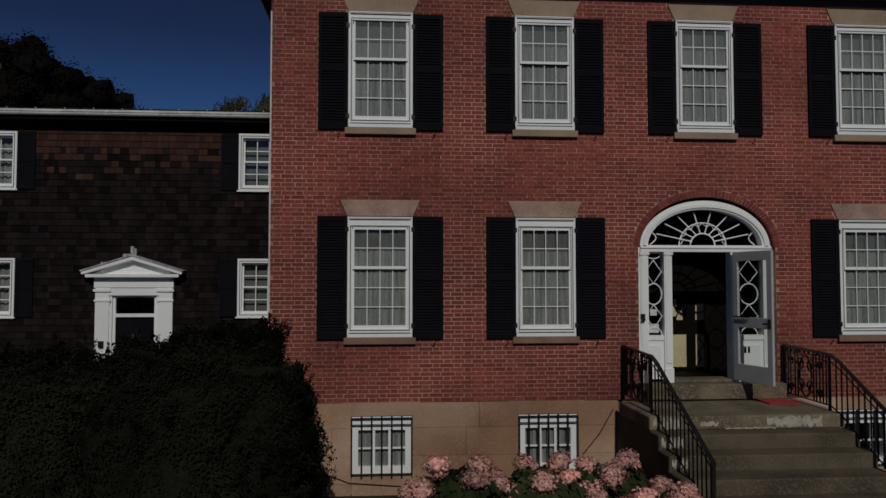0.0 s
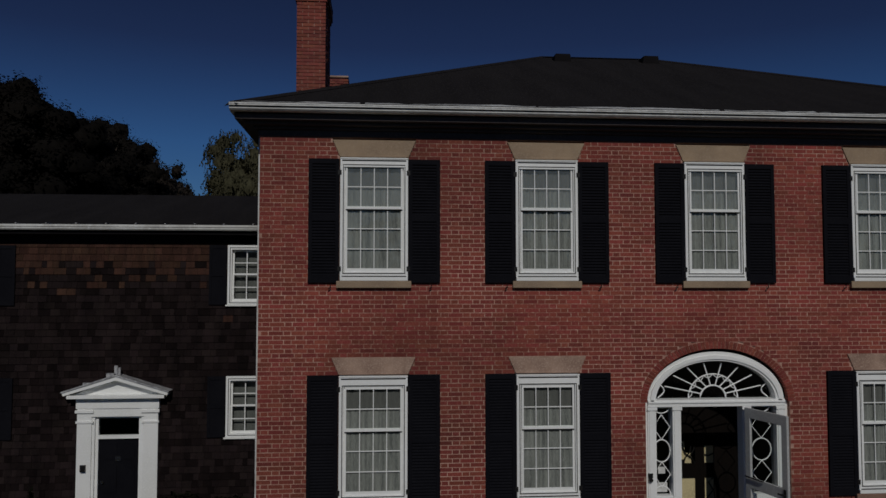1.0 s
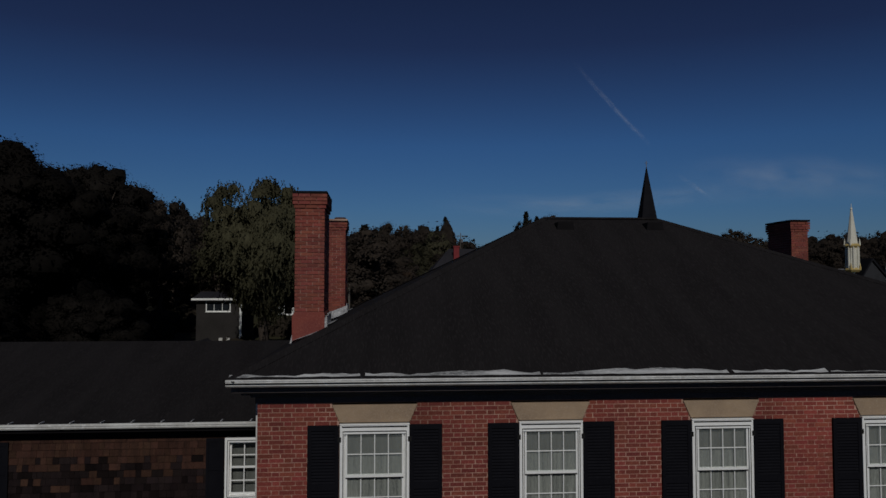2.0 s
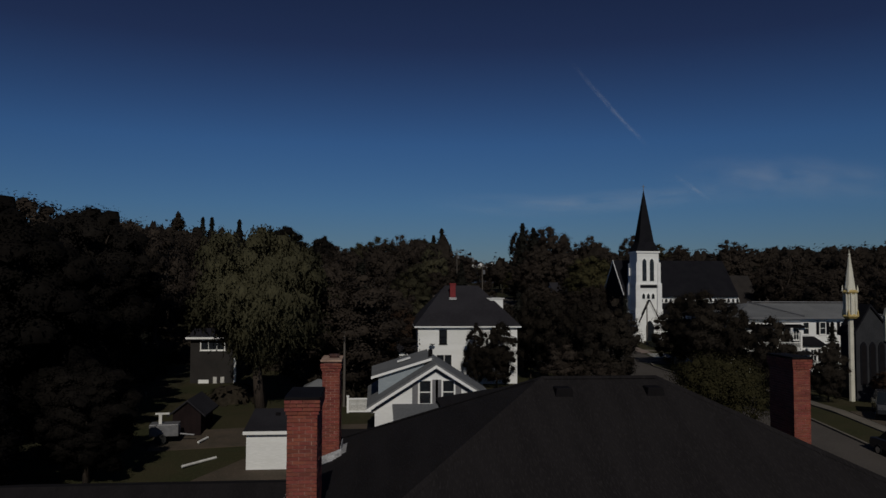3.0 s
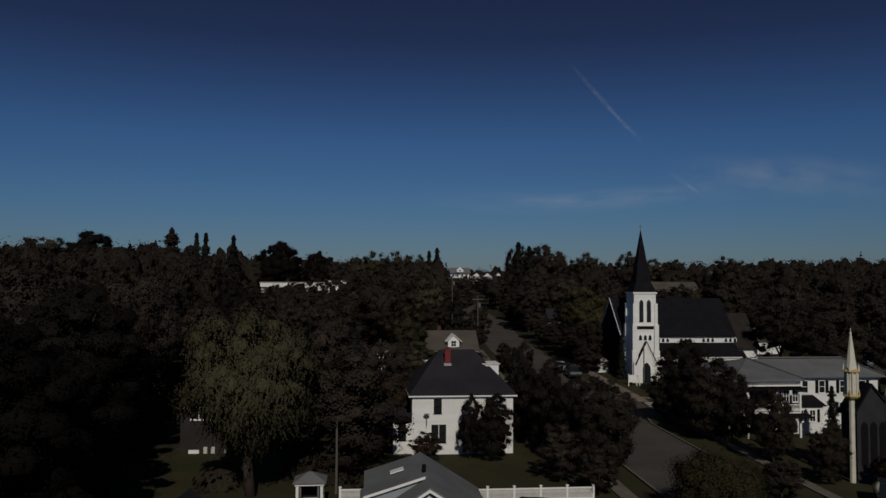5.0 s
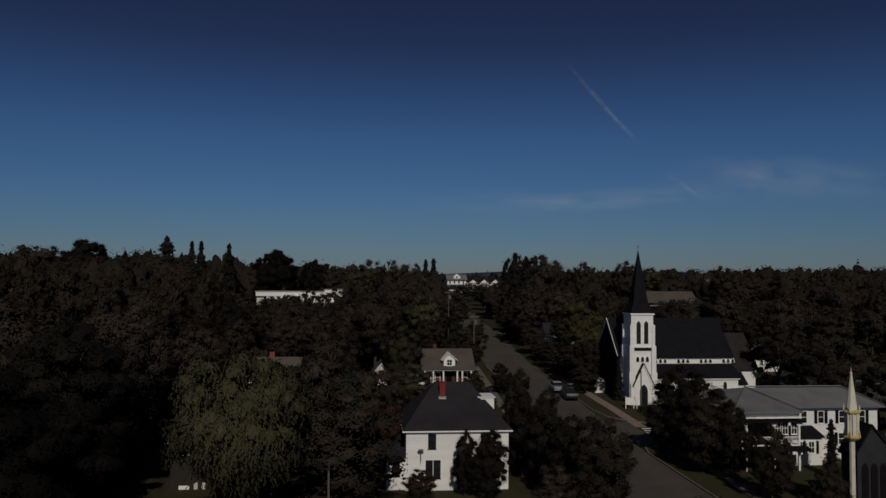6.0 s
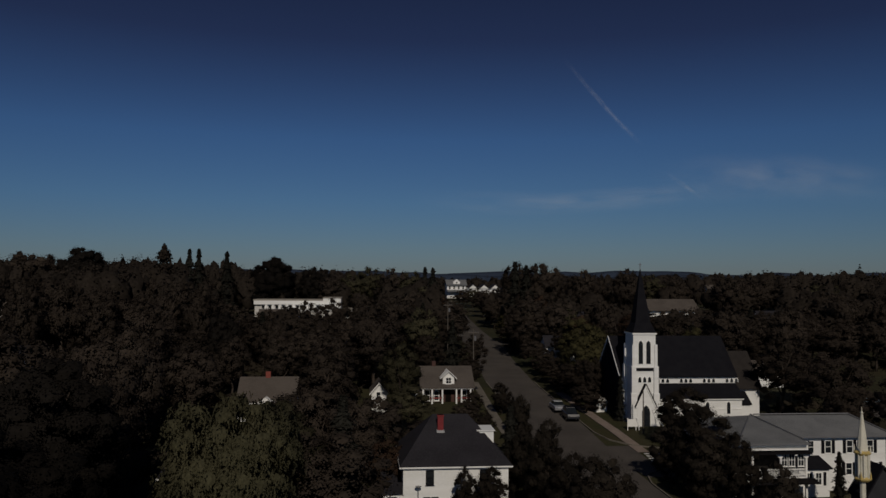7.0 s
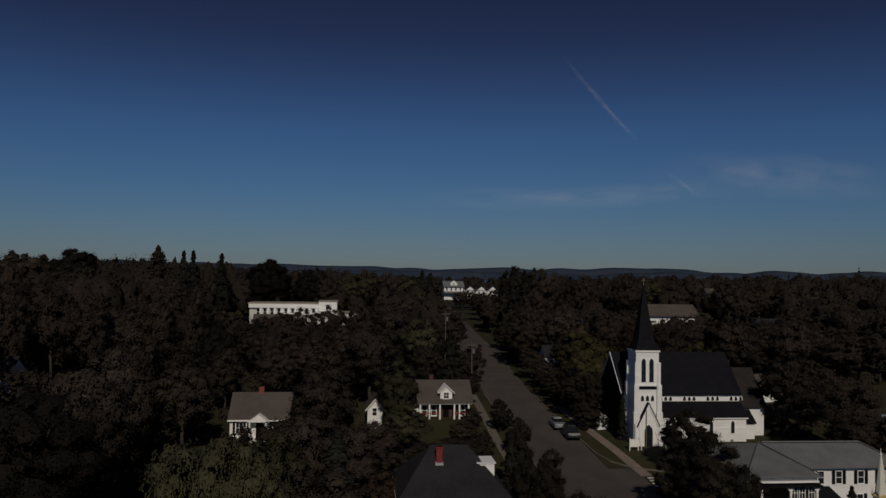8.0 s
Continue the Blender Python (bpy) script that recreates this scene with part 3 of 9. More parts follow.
def front_wall():
    back, bricks, singles = Geo(), Geo(), []
    rows = int((BRICK_TOP - BASE_TOP) / COURSE)
    rnd = random.Random(4)
    for r in range(rows):
        z0 = BASE_TOP + r * COURSE
        zm = z0 + COURSE / 2
        # Flemish bond: long and short bricks by turns, shifted half a pair in every other course
        short = (BR_L - JOINT) / 2
        pair = BR_L + short + 2 * JOINT
        off = rnd.uniform(-0.012, 0.012) + (pair / 2 if r % 2 else 0.0)
        for a, b in solids(zm, 0.0, HOUSE_R):
            back.box(a, -0.0015, z0, b, 0.30, z0 + COURSE)
            x = off + math.floor((a - off) / pair) * pair
            turn = 0
            while x < b:
                length = short if turn % 2 else BR_L
                turn += 1
                xa, xb = max(x, a + (0.0 if a == 0 else 0.004)), min(x + length + rnd.uniform(-0.004, 0.003), b - 0.004)
                if xb - xa > 0.035:
                    dy = rnd.uniform(-0.001, 0.001)
                    dz = rnd.uniform(-0.0015, 0.0015)
                    box = (xa, -0.004 + dy, z0 + 0.0055 + dz, xb, 0.02, z0 + 0.0055 + BR_H + dz)
                    if len(singles) < 300 and 2.5 < xa < 5.6 and 4.44 < z0 < 5.38:
                        singles.append(box)
                    else:
                        bricks.box(*box)
                x += length + JOINT
    # the mortar's gap up to the frieze
    z0 = BASE_TOP + rows * COURSE
    for a, b in solids((z0 + BRICK_TOP) / 2, 0.0, HOUSE_R):
        back.box(a, -0.0015, z0, b, 0.30, BRICK_TOP + 0.1)
    wall = part("front_wall", back, MORTAR, house, "red brick front wall in pale mortar")
    part("brickwork", bricks, BRICK, wall, stuff=True)
    shared = {}
    for b in singles:
        w = round((b[3] - b[0]) / 0.002) * 0.002
        if w not in shared:
            shared[w] = Geo().box(0, 0, 0, w, b[4] - b[1], b[5] - b[2]).mesh("brick", BRICK_ONE)
        o = new("brick", shared[w])
        o.location = b[:3]
        o.parent = wall
    return wall


# the other walls
g = Geo().slab([(0, 0.3), (0.3, 0.3), (0.3, HOUSE_D - 0.3), (HOUSE_R - 0.3, HOUSE_D - 0.3), (HOUSE_R - 0.3, 0.3), (HOUSE_R, 0.3), (HOUSE_R, HOUSE_D), (0, HOUSE_D)], 0.0, BRICK_TOP + 0.1)
part("side_and_rear_wall", g, BRICK, house)
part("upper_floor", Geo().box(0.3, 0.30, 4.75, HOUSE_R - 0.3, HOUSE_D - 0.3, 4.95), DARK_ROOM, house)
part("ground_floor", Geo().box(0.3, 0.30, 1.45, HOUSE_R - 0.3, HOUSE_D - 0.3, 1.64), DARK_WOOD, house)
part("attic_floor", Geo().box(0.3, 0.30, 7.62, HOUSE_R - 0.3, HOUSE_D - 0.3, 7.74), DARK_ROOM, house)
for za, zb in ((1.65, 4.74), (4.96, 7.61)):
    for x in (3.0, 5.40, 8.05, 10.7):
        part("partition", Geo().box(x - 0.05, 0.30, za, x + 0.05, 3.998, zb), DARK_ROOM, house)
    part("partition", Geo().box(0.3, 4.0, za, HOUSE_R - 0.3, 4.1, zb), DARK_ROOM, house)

# foundation of squared stones
fnd = Geo()
rnd = random.Random(9)
BASE_WIN = [1.68, 4.21, 9.28]
FX = [0.02, 1.23, 2.13, 3.76, 4.66, 8.83, 9.73, HOUSE_R - 0.02]
foundation = part("foundation", Geo().lattice(FX, [-0.4, 0.27, 1.15, BASE_TOP - 0.002], 0.05, 0.30, lambda i, j: j == 1 and i in (1, 3, 5)), MORTAR, house, "tan sandstone foundation")
STONES = []
for a, b in ((0.0, 1.225), (2.135, 3.755), (4.665, 5.30), (7.75, 8.825), (9.735, HOUSE_R)):
    z = -0.30
    for h in (0.46, 0.40, 0.42, 0.375):
        x = a
        while x < b - 0.02:
            w = min(b - x, rnd.uniform(0.55, 1.25))
            if b - x - w < 0.25:
                w = b - x
            STONES.append((x + 0.0015, -0.02 + rnd.uniform(-0.004, 0.004), z + 0.0015, x + w - 0.0015, 0.06, z + h - 0.0015))
            x += w
        z += h
for c in BASE_WIN:
    STONES.append((c - 0.60, -0.016, 1.16, c + 0.58, 0.06, BASE_TOP - 0.004))
    STONES.append((c - 0.445, -0.024, -0.30, c + 0.445, 0.06, 0.265))
for s in STONES:
    part("stone_block", Geo().box(*s), FOUNDATION, foundation, bevel=0.004)


def window(c, z0, z1, shade):
    """A sash window of 2 + 3 rows of four panes, with its casing, sill, lintel and a lace curtain behind."""
    wh = win_half(c)
    a, b = c - wh, c + wh
    h = z1 - z0
    c_w = 0.066
    head = 0.081 if z0 > 4 else 0.130
    w = part("window", Geo().frame_xz(a, z0 + 0.055, b, z1 - 0.014, c_w, 0.07, c_w, head, -0.050, 0.16), WHITE, house, "white-painted sash window with small panes", bevel=0.004)
    part("cap_moulding", Geo().box(a - 0.004, -0.060, z1 - 0.013, b + 0.004, 0.10, z1 + 0.006), WHITE, w, bevel=0.004)
    part("sill_board", Geo().box(a + 0.002, -0.068, z0, b - 0.002, 0.16, z0 + 0.054), WHITE, w, bevel=0.004)
    # black ring and strips stand for the shade in the frame's gaps
    part("screen_track", Geo().frame_xz(a + 0.040, z0 + 0.100, b - 0.040, z1 - (0.094 if z0 > 4 else 0.125), 0.011, 0.012, 0.011, 0.012, -0.0535, -0.046), BLACK_TRIM, w, "thin dark line for the shade in the storm frame")
    part("shade_strip", Geo().box(a + 0.028, -0.0545, z1 - 0.044, b - 0.028, -0.046, z1 - 0.026), BLACK_TRIM, w, "black strip for the shade in a storm-frame gap")
    part("shade_strip", Geo().box(a + 0.028, -0.0545, z0 + 0.056, b - 0.028, -0.046, z0 + 0.070), BLACK_TRIM, w, "black strip for the shade in a storm-frame gap")
    if z0 > 4:
        part("storm_head", Geo().box(a + 0.046, -0.064, z1 - 0.134, b - 0.046, -0.044, z1 - 0.109), WHITE, w, bevel=0.004)
    part("inner_stop", Geo().frame_xz(a + c_w, z0 + 0.125, b - c_w, z1 - head - 0.014, 0.013, 0.01, 0.013, 0.012, 0.006, 0.155), WHITE, w)
    x0, x1 = a + 0.078, b - 0.078
    zb, zt = z0 + 0.125, z1 - head - 0.020
    mid = zb + (zt - zb) * 0.60
    for lo, hi, rows, y, name in ((mid - 0.02, zt, 2, -0.040, "upper_sash"), (zb, mid + 0.025, 3, -0.024, "lower_sash")):
        xs, zs = [x0, x0 + 0.026], [lo, lo + (0.055 if rows == 3 else 0.035)]
        for i in range(1, 4):
            x = x0 + 0.026 + (x1 - x0 - 0.052) * i / 4
            xs += [x - 0.006, x + 0.006]
        for i in range(1, rows):
            z = lo + 0.04 + (hi - lo - 0.075) * i / rows
            zs += [z - 0.0065, z + 0.0065]
        s = Geo().lattice(xs + [x1 - 0.026, x1], zs + [hi - 0.035, hi], y, y + 0.014, lambda i, j: i % 2 == 1 and j % 2 == 1)
        part(name, s, WHITE, w)
        p = part("pane", Geo().add([(x0 + 0.02, y + 0.008, lo + 0.02), (x1 - 0.02, y + 0.008, lo + 0.02), (x1 - 0.02, y + 0.008, hi - 0.02), (x0 + 0.02, y + 0.008, hi - 0.02)], [(0, 1, 2, 3)]), STORM_GLASS if rows == 2 and z0 > 4 else GLASS, w)
        p.visible_shadow = False
    # shade below the meeting rail, made as a black strip
    part("rail_shade", Geo().box(x0 + 0.004, -0.031, mid - 0.040, x1 - 0.004, -0.0245, mid - 0.024), BLACK_TRIM, w, "black strip for the shade under the meeting rail")
    # gathered lace: a wavy sheet
    rnd = random.Random(int(c * 100 + z0 * 10))
    k = Geo()
    n = 48
    top = zt - (zt - zb) * 0.22 + rnd.uniform(-0.02, 0.02)
    ph = rnd.uniform(0, 6)
    for i in range(n + 1):
        x = x0 + 0.004 + (x1 - x0 - 0.008) * i / n
        y = 0.008 + 0.006 * math.sin(i * 1.25 + ph) + 0.004 * math.sin(i * 2.9 + 2 * ph)
        k.v += [(x, y, zb - 0.06), (x, y, top + 0.008 * math.sin(i * 1.25 + ph))]
    k.f = [(2 * i, 2 * i + 2, 2 * i + 3, 2 * i + 1) for i in range(n)]
    part("curtain", k, CURTAIN, w, "white lace cafe curtain", smooth=True)
    v = Geo()
    for i in range(n + 1):
        x = x0 + 0.004 + (x1 - x0 - 0.008) * i / n
        y = 0.032 + 0.006 * math.sin(i * 0.8 + ph)
        v.v += [(x, y, zb - 0.06), (x, y, zt + 0.06)]
    v.f = [(2 * i, 2 * i + 2, 2 * i + 3, 2 * i + 1) for i in range(n)]
    part("blind", v, SHEER, w, "grey sheer blind", smooth=True)
    part("sill", Geo().box(c - wh - 0.05, -0.075, z0 - 0.105, c + wh + 0.05, 0.15, z0 - 0.003), SANDSTONE if z0 > 4 else BROWNSTONE, w, "tan stone sill" if z0 > 4 else "brownstone sill", bevel=0.01)
    part("lintel", Geo().prism([(c - wh - 0.007, z1 + 0.022), (c + wh + 0.007, z1 + 0.022), (c + wh + 0.115, z1 + 0.27), (c - wh - 0.115, z1 + 0.27)], -0.022, 0.12), SANDSTONE if z0 > 4 else PINK_STONE, w, "splayed tan sandstone lintel" if z0 > 4 else "splayed pinkish sandstone lintel", bevel=0.006)
    return w


def shutter(xa, xb, z0, z1, split, lean=0.0):
    """A louvred shutter with stiles, rails and slats, and its iron dog."""
    y0, y1 = -0.048, -0.012
    zm = z0 + (z1 - z0) * split
    g = Geo().lattice([xa, xa + 0.055, xb - 0.055, xb], [z0, z0 + 0.10, zm - 0.045, zm + 0.045, z1 - 0.075, z1], y0, y1, lambda i, j: i == 1 and j in (1, 3))
    s = part("shutter", g, SHUTTER, house, "black louvred wooden shutter", bevel=0.003)
    l = Geo()
    for a, b in ((z0 + 0.10, zm - 0.045), (zm + 0.045, z1 - 0.075)):
        n = int((b - a) / 0.042)
        for i in range(n):
            z = a + (b - a) * (i + 0.5) / n
            l.add([(xa + 0.055, y0 + 0.005, z - 0.020), (xb - 0.055, y0 + 0.005, z - 0.020), (xb - 0.055, y1 - 0.006, z + 0.018), (xa + 0.055, y1 - 0.006, z + 0.018),
                   (xa + 0.055, y0 + 0.005, z - 0.013), (xb - 0.055, y0 + 0.005, z - 0.013), (xb - 0.055, y1 - 0.006, z + 0.025), (xa + 0.055, y1 - 0.006, z + 0.025)],
                  [(0, 1, 2, 3), (7, 6, 5, 4), (0, 4, 5, 1), (2, 6, 7, 3)])
    part("louvre_slats", l, SHUTTER, s)
    part("shutter_dog", Geo().tube([((xa + xb) / 2 + 0.1, -0.06, z0 - 0.02), ((xa + xb) / 2 + 0.1, -0.055, z0 - 0.07), ((xa + xb) / 2 + 0.07, -0.05, z0 - 0.09)], 0.009, 6), IRON, s)
    for z in (z0 + 0.2, z1 - 0.2):
        part("hinge", Geo().box(xb - 0.02 if lean > 0 else xa - 0.03, -0.055, z - 0.035, xb + 0.03 if lean > 0 else xa + 0.02, -0.03, z + 0.035), IRON, s)


front_wall()
for i, c in enumerate(WIN_X):
    for (z0, z1), lower in ((UP_Z, False), (LOW_Z, True)):
        if lower and i == 2:
            continue
        window(c, z0, z1, i)
        split = 0.52 if not lower else 0.5
        shutter(c - win_half(c) - 0.455, c - win_half(c) - 0.012, z0 - 0.03, z1 + (0.018 if lower else -0.012), split, 1)
        shutter(c + win_half(c) + 0.010, c + win_half(c) + 0.470, z0 - 0.03, z1 + (0.018 if lower else -0.012), split, -1)

# basement windows behind iron bars
for c in BASE_WIN:
    a, b, z0, z1 = c - 0.45, c + 0.45, 0.27, 1.15
    w = part("basement_window", Geo().frame_xz(a, z0, b, z1, 0.10, 0.14, 0.10, 0.20, -0.012, 0.16), WHITE, house, "small white basement window behind iron bars", bevel=0.004)
    zc = (z0 + 0.14 + z1 - 0.20) / 2
    xs = [a + 0.10]
    for i in range(1, 3):
        xs += [a + 0.10 + 0.70 * i / 3 - 0.018, a + 0.10 + 0.70 * i / 3 + 0.018]
    part("muntin", Geo().lattice(xs + [b - 0.10], [z0 + 0.14, zc - 0.012, zc + 0.012, z1 - 0.20], 0.000, 0.04, lambda i, j: i % 2 == 0 and j != 1), WHITE, w)
    p = part("pane", Geo().add([(a + 0.1, 0.030, z0 + 0.14), (b - 0.1, 0.030, z0 + 0.14), (b - 0.1, 0.030, z1 - 0.2), (a + 0.1, 0.030, z1 - 0.2)], [(0, 1, 2, 3)]), GLASS, w)
    p.visible_shadow = False
    if c < 8:
        k = Geo()
        for i in range(41):
            x = a + 0.102 + 0.696 * i / 40
            k.v += [(x, 0.075 + 0.012 * math.sin(i * 1.3), z0 + 0.13), (x, 0.075 + 0.012 * math.sin(i * 1.3), z1 - 0.19)]
        k.f = [(2 * i, 2 * i + 2, 2 * i + 3, 2 * i + 1) for i in range(40)]
        part("curtain", k, CURTAIN, w, smooth=True)
    bars = part("bar_frame", Geo().lattice([a - 0.012, a + 0.012, b - 0.012, b + 0.012], [z0 + 0.03, z0 + 0.046, z1 - 0.115, z1 - 0.105, z1 - 0.022, z1 - 0.008], -0.07, -0.045, lambda i, j: i == 1 and j in (1, 3)), IRON, w, "black iron window bars")
    for i in range(1, 6):
        x = a + 0.9 * i / 6
        part("bar", Geo().box(x - 0.013, -0.062, z0 - 0.02, x + 0.013, -0.044, z1 + 0.01), IRON, bars)

# eaves: black frieze and mouldings, white gutter, hipped roof
RIDGE_Y, RIDGE_Z, RIDGE_X = 6.4, 10.84, (5.5, 8.15)


def ring(x0, y0, x1, y1, t, z0, z1):
    """A band round a rectangle, t deep."""
    return Geo().lattice([x0, x0 + t, x1 - t, x1], [y0, y0 + t, y1 - t, y1], z0, z1, lambda i, j: (i, j) == (1, 1), True)


cornice = part("cornice", ring(-0.03, -0.03, HOUSE_R + 0.03, HOUSE_D + 0.03, 0.14, BRICK_TOP + 0.005, 7.70), EAVES_PAINT, house, "dull brown-black moulded cornice", bevel=0.01)
for out, t, za, zb in ((0.09, 0.2, 7.70, 7.745), (0.20, 0.32, 7.745, 7.79), (0.31, 0.44, 7.79, 7.872)):
    part("moulding", ring(-out, -out, HOUSE_R + out, HOUSE_D + out, t, za, zb), EAVES_PAINT, cornice, bevel=0.01)
prof = [(-0.36, 7.875), (-0.43, 7.882), (-0.46, 7.905), (-0.463, 7.925), (-0.452, 7.930), (-0.452, 7.938), (-0.475, 7.945), (-0.478, 7.985), (-0.455, 7.99), (-0.44, 7.985), (-0.44, 7.92), (-0.36, 7.90)]
GX = 0.36
part("gutter", Geo().prism_x(prof, -GX, HOUSE_R + GX), WHITE_OLD, house, "white painted eaves gutter with peeling paint", bevel=0.003)
# black filler gives the groove its shadow line
part("gutter_line", Geo().box(-GX + 0.005, -0.4765, 7.9285, HOUSE_R + GX - 0.005, -0.450, 7.9405), BLACK_TRIM, house, "black strip for the shade in the gutter groove")
part("gutter_line", Geo().box(-GX + 0.005, -0.4795, 7.963, HOUSE_R + GX - 0.005, -0.470, 7.972), LEAD, house, "grey line along the gutter")
part("gutter", Geo().prism_x([(HOUSE_D - y, z) for y, z in prof], -GX, HOUSE_R + GX), WHITE_OLD, house)
part("gutter", Geo().box(-GX, -0.355, 7.875, -GX + 0.045, HOUSE_D + 0.355, 7.97), WHITE_OLD, house)
part("gutter", Geo().box(HOUSE_R + GX - 0.045, -0.355, 7.875, HOUSE_R + GX, HOUSE_D + 0.355, 7.97), WHITE_OLD, house)
x0, x1, y0, y1 = -0.35, HOUSE_R + 0.35, -0.42, HOUSE_D + 0.42
g = Geo()
V = [(x0, y0, 7.985), (x1, y0, 7.985), (x1, y1, 7.985), (x0, y1, 7.985), (RIDGE_X[0], RIDGE_Y, RIDGE_Z), (RIDGE_X[1], RIDGE_Y, RIDGE_Z),
     (x0, y0, 7.90), (x1, y0, 7.90), (x1, y1, 7.90), (x0, y1, 7.85)]
g.add(V, [(0, 1, 5, 4), (1, 2, 5), (2, 3, 4, 5), (3, 0, 4), (6, 7, 1, 0), (7, 8, 2, 1), (8, 9, 3, 2), (9, 6, 0, 3), (9, 8, 7, 6)])
roof = part("roof", g, ROOF, house, "low hipped roof of black asphalt shingles")
# weathered metal edge strip laid on the first shingles above the gutter
rnd = random.Random(3)
x = -0.33
s = (RIDGE_Z - 7.985) / (RIDGE_Y - y0)
while x < HOUSE_R + 0.2:
    w = min(rnd.uniform(1.2, 3.6) if x < 9 else rnd.uniform(0.3, 1.4), HOUSE_R + 0.3 - x)
    n = max(2, int(w / 0.12))
    g = Geo()
    d1 = rnd.uniform(0.06, 0.13)
    for i in range(n + 1):
        u = x + w * i / n
        d0 = 0.035 + 0.02 * noise.noise(Vector((u * 2.3, 0, 0)))
        d1 += rnd.uniform(-0.035, 0.035) + 0.2 * (0.10 - d1)
        e = max(d0 + 0.012, d1)
        lift = 7.992 + 0.010 * (1 + noise.noise(Vector((u * 5, 3, 0))))
        g.v += [(u, y0 + d0, lift + d0 * s), (u, y0 + e, lift + e * s)]
    g.f = [(2 * i, 2 * i + 2, 2 * i + 3, 2 * i + 1) for i in range(n)]
    part("drip_edge", g, EDGE_METAL, roof, "ragged pale metal drip edge")
    x += w + (rnd.uniform(0, 0.08) if x < 9 else rnd.uniform(0.1, 0.7))
# hip and ridge caps
for a, b in (((x0, y0, 7.99), V[4]), ((x1, y0, 7.99), V[5]), ((x1, y1, 7.99), V[5]), ((x0, y1, 7.99), V[4]), (V[4], V[5])):
    a, b = Vector(a), Vector(b)
    s = (b - a).cross(Vector((0, 0, 1))).normalized() * 0.13
    up, dn = Vector((0, 0, 0.022)), Vector((0, 0, -0.03))
    part("ridge_cap", Geo().add([a - s + dn, a + up, a + s + dn, b - s + dn, b + up, b + s + dn], [(0, 1, 4, 3), (1, 2, 5, 4), (0, 2, 1), (3, 4, 5)]), ROOF, roof)
for x in (5.82, 7.86):
    z = RIDGE_Z - 0.30
    g = Geo().prism([(x - 0.22, z - 0.16), (x + 0.22, z - 0.16), (x + 0.17, z + 0.15), (x - 0.17, z + 0.15)], RIDGE_Y - 0.80, RIDGE_Y - 0.40)
    part("roof_vent", g, BLACK_TRIM, roof, "black box roof vent", bevel=0.02)


def chimney(xa, xb, ya, yb, zb, zt, cap_dark=True):
    """A brick stack of laid bricks, with a corbelled top and lead flashing at its foot."""
    core = part("chimney", Geo().box(xa + 0.012, ya + 0.012, zb, xb - 0.012, yb - 0.012, zt - 0.06), CHIMNEY_MORTAR, house, "tall red brick chimney with a corbelled top", bevel=0.005)
    g = Geo()
    r, z = 0, zb
    rnd = random.Random(int(xa * 31 + ya * 7))
    while z < zt - 0.10:
        k = zt - z
        grow = 0.045 if k < 0.26 else (0.022 if k < 0.34 else 0.0)
        for side in range(4):
            lo, hi = (xa - grow, xb + grow) if side % 2 == 0 else (ya - grow, yb + grow)
            x = lo - (0.0 if r % 2 else 0.107)
            while x < hi:
                a, b = max(x, lo), min(x + 0.203, hi)
                if b - a > 0.03:
                    d = rnd.uniform(-0.003, 0.003)
                    if side == 0:
                        g.box(a, ya - grow + d, z, b, ya + 0.05, z + 0.055)
                    elif side == 2:
                        g.box(a, yb - 0.05, z, b, yb + grow + d, z + 0.055)
                    elif side == 1:
                        g.box(xb - 0.05, a, z, xb + grow + d, b, z + 0.055)
                    else:
                        g.box(xa - grow + d, a, z, xa + 0.05, b, z + 0.055)
                x += 0.214
        z += 0.066
        r += 1
    part("brickwork", g, CHIMNEY_BRICK, core, stuff=True)
    part("cap", Geo().box(xa - 0.05, ya - 0.05, zt - 0.05, xb + 0.05, yb + 0.05, zt), BLACK_TRIM if cap_dark else PINK_STONE, core, "dark sooty cap" if cap_dark else "pale weathered cap", bevel=0.01)
    return core


def roof_z(x, y):
    """The height of the hipped roof."""
    sx0, sx1 = (RIDGE_Z - 7.985) / (RIDGE_X[0] - x0), (RIDGE_Z - 7.985) / (x1 - RIDGE_X[1])
    sy = (RIDGE_Z - 7.985) / (RIDGE_Y - y0)
    return 7.985 + min((x - x0) * sx0, (x1 - x) * sx1, (y - y0) * sy, (y1 - y) * sy)


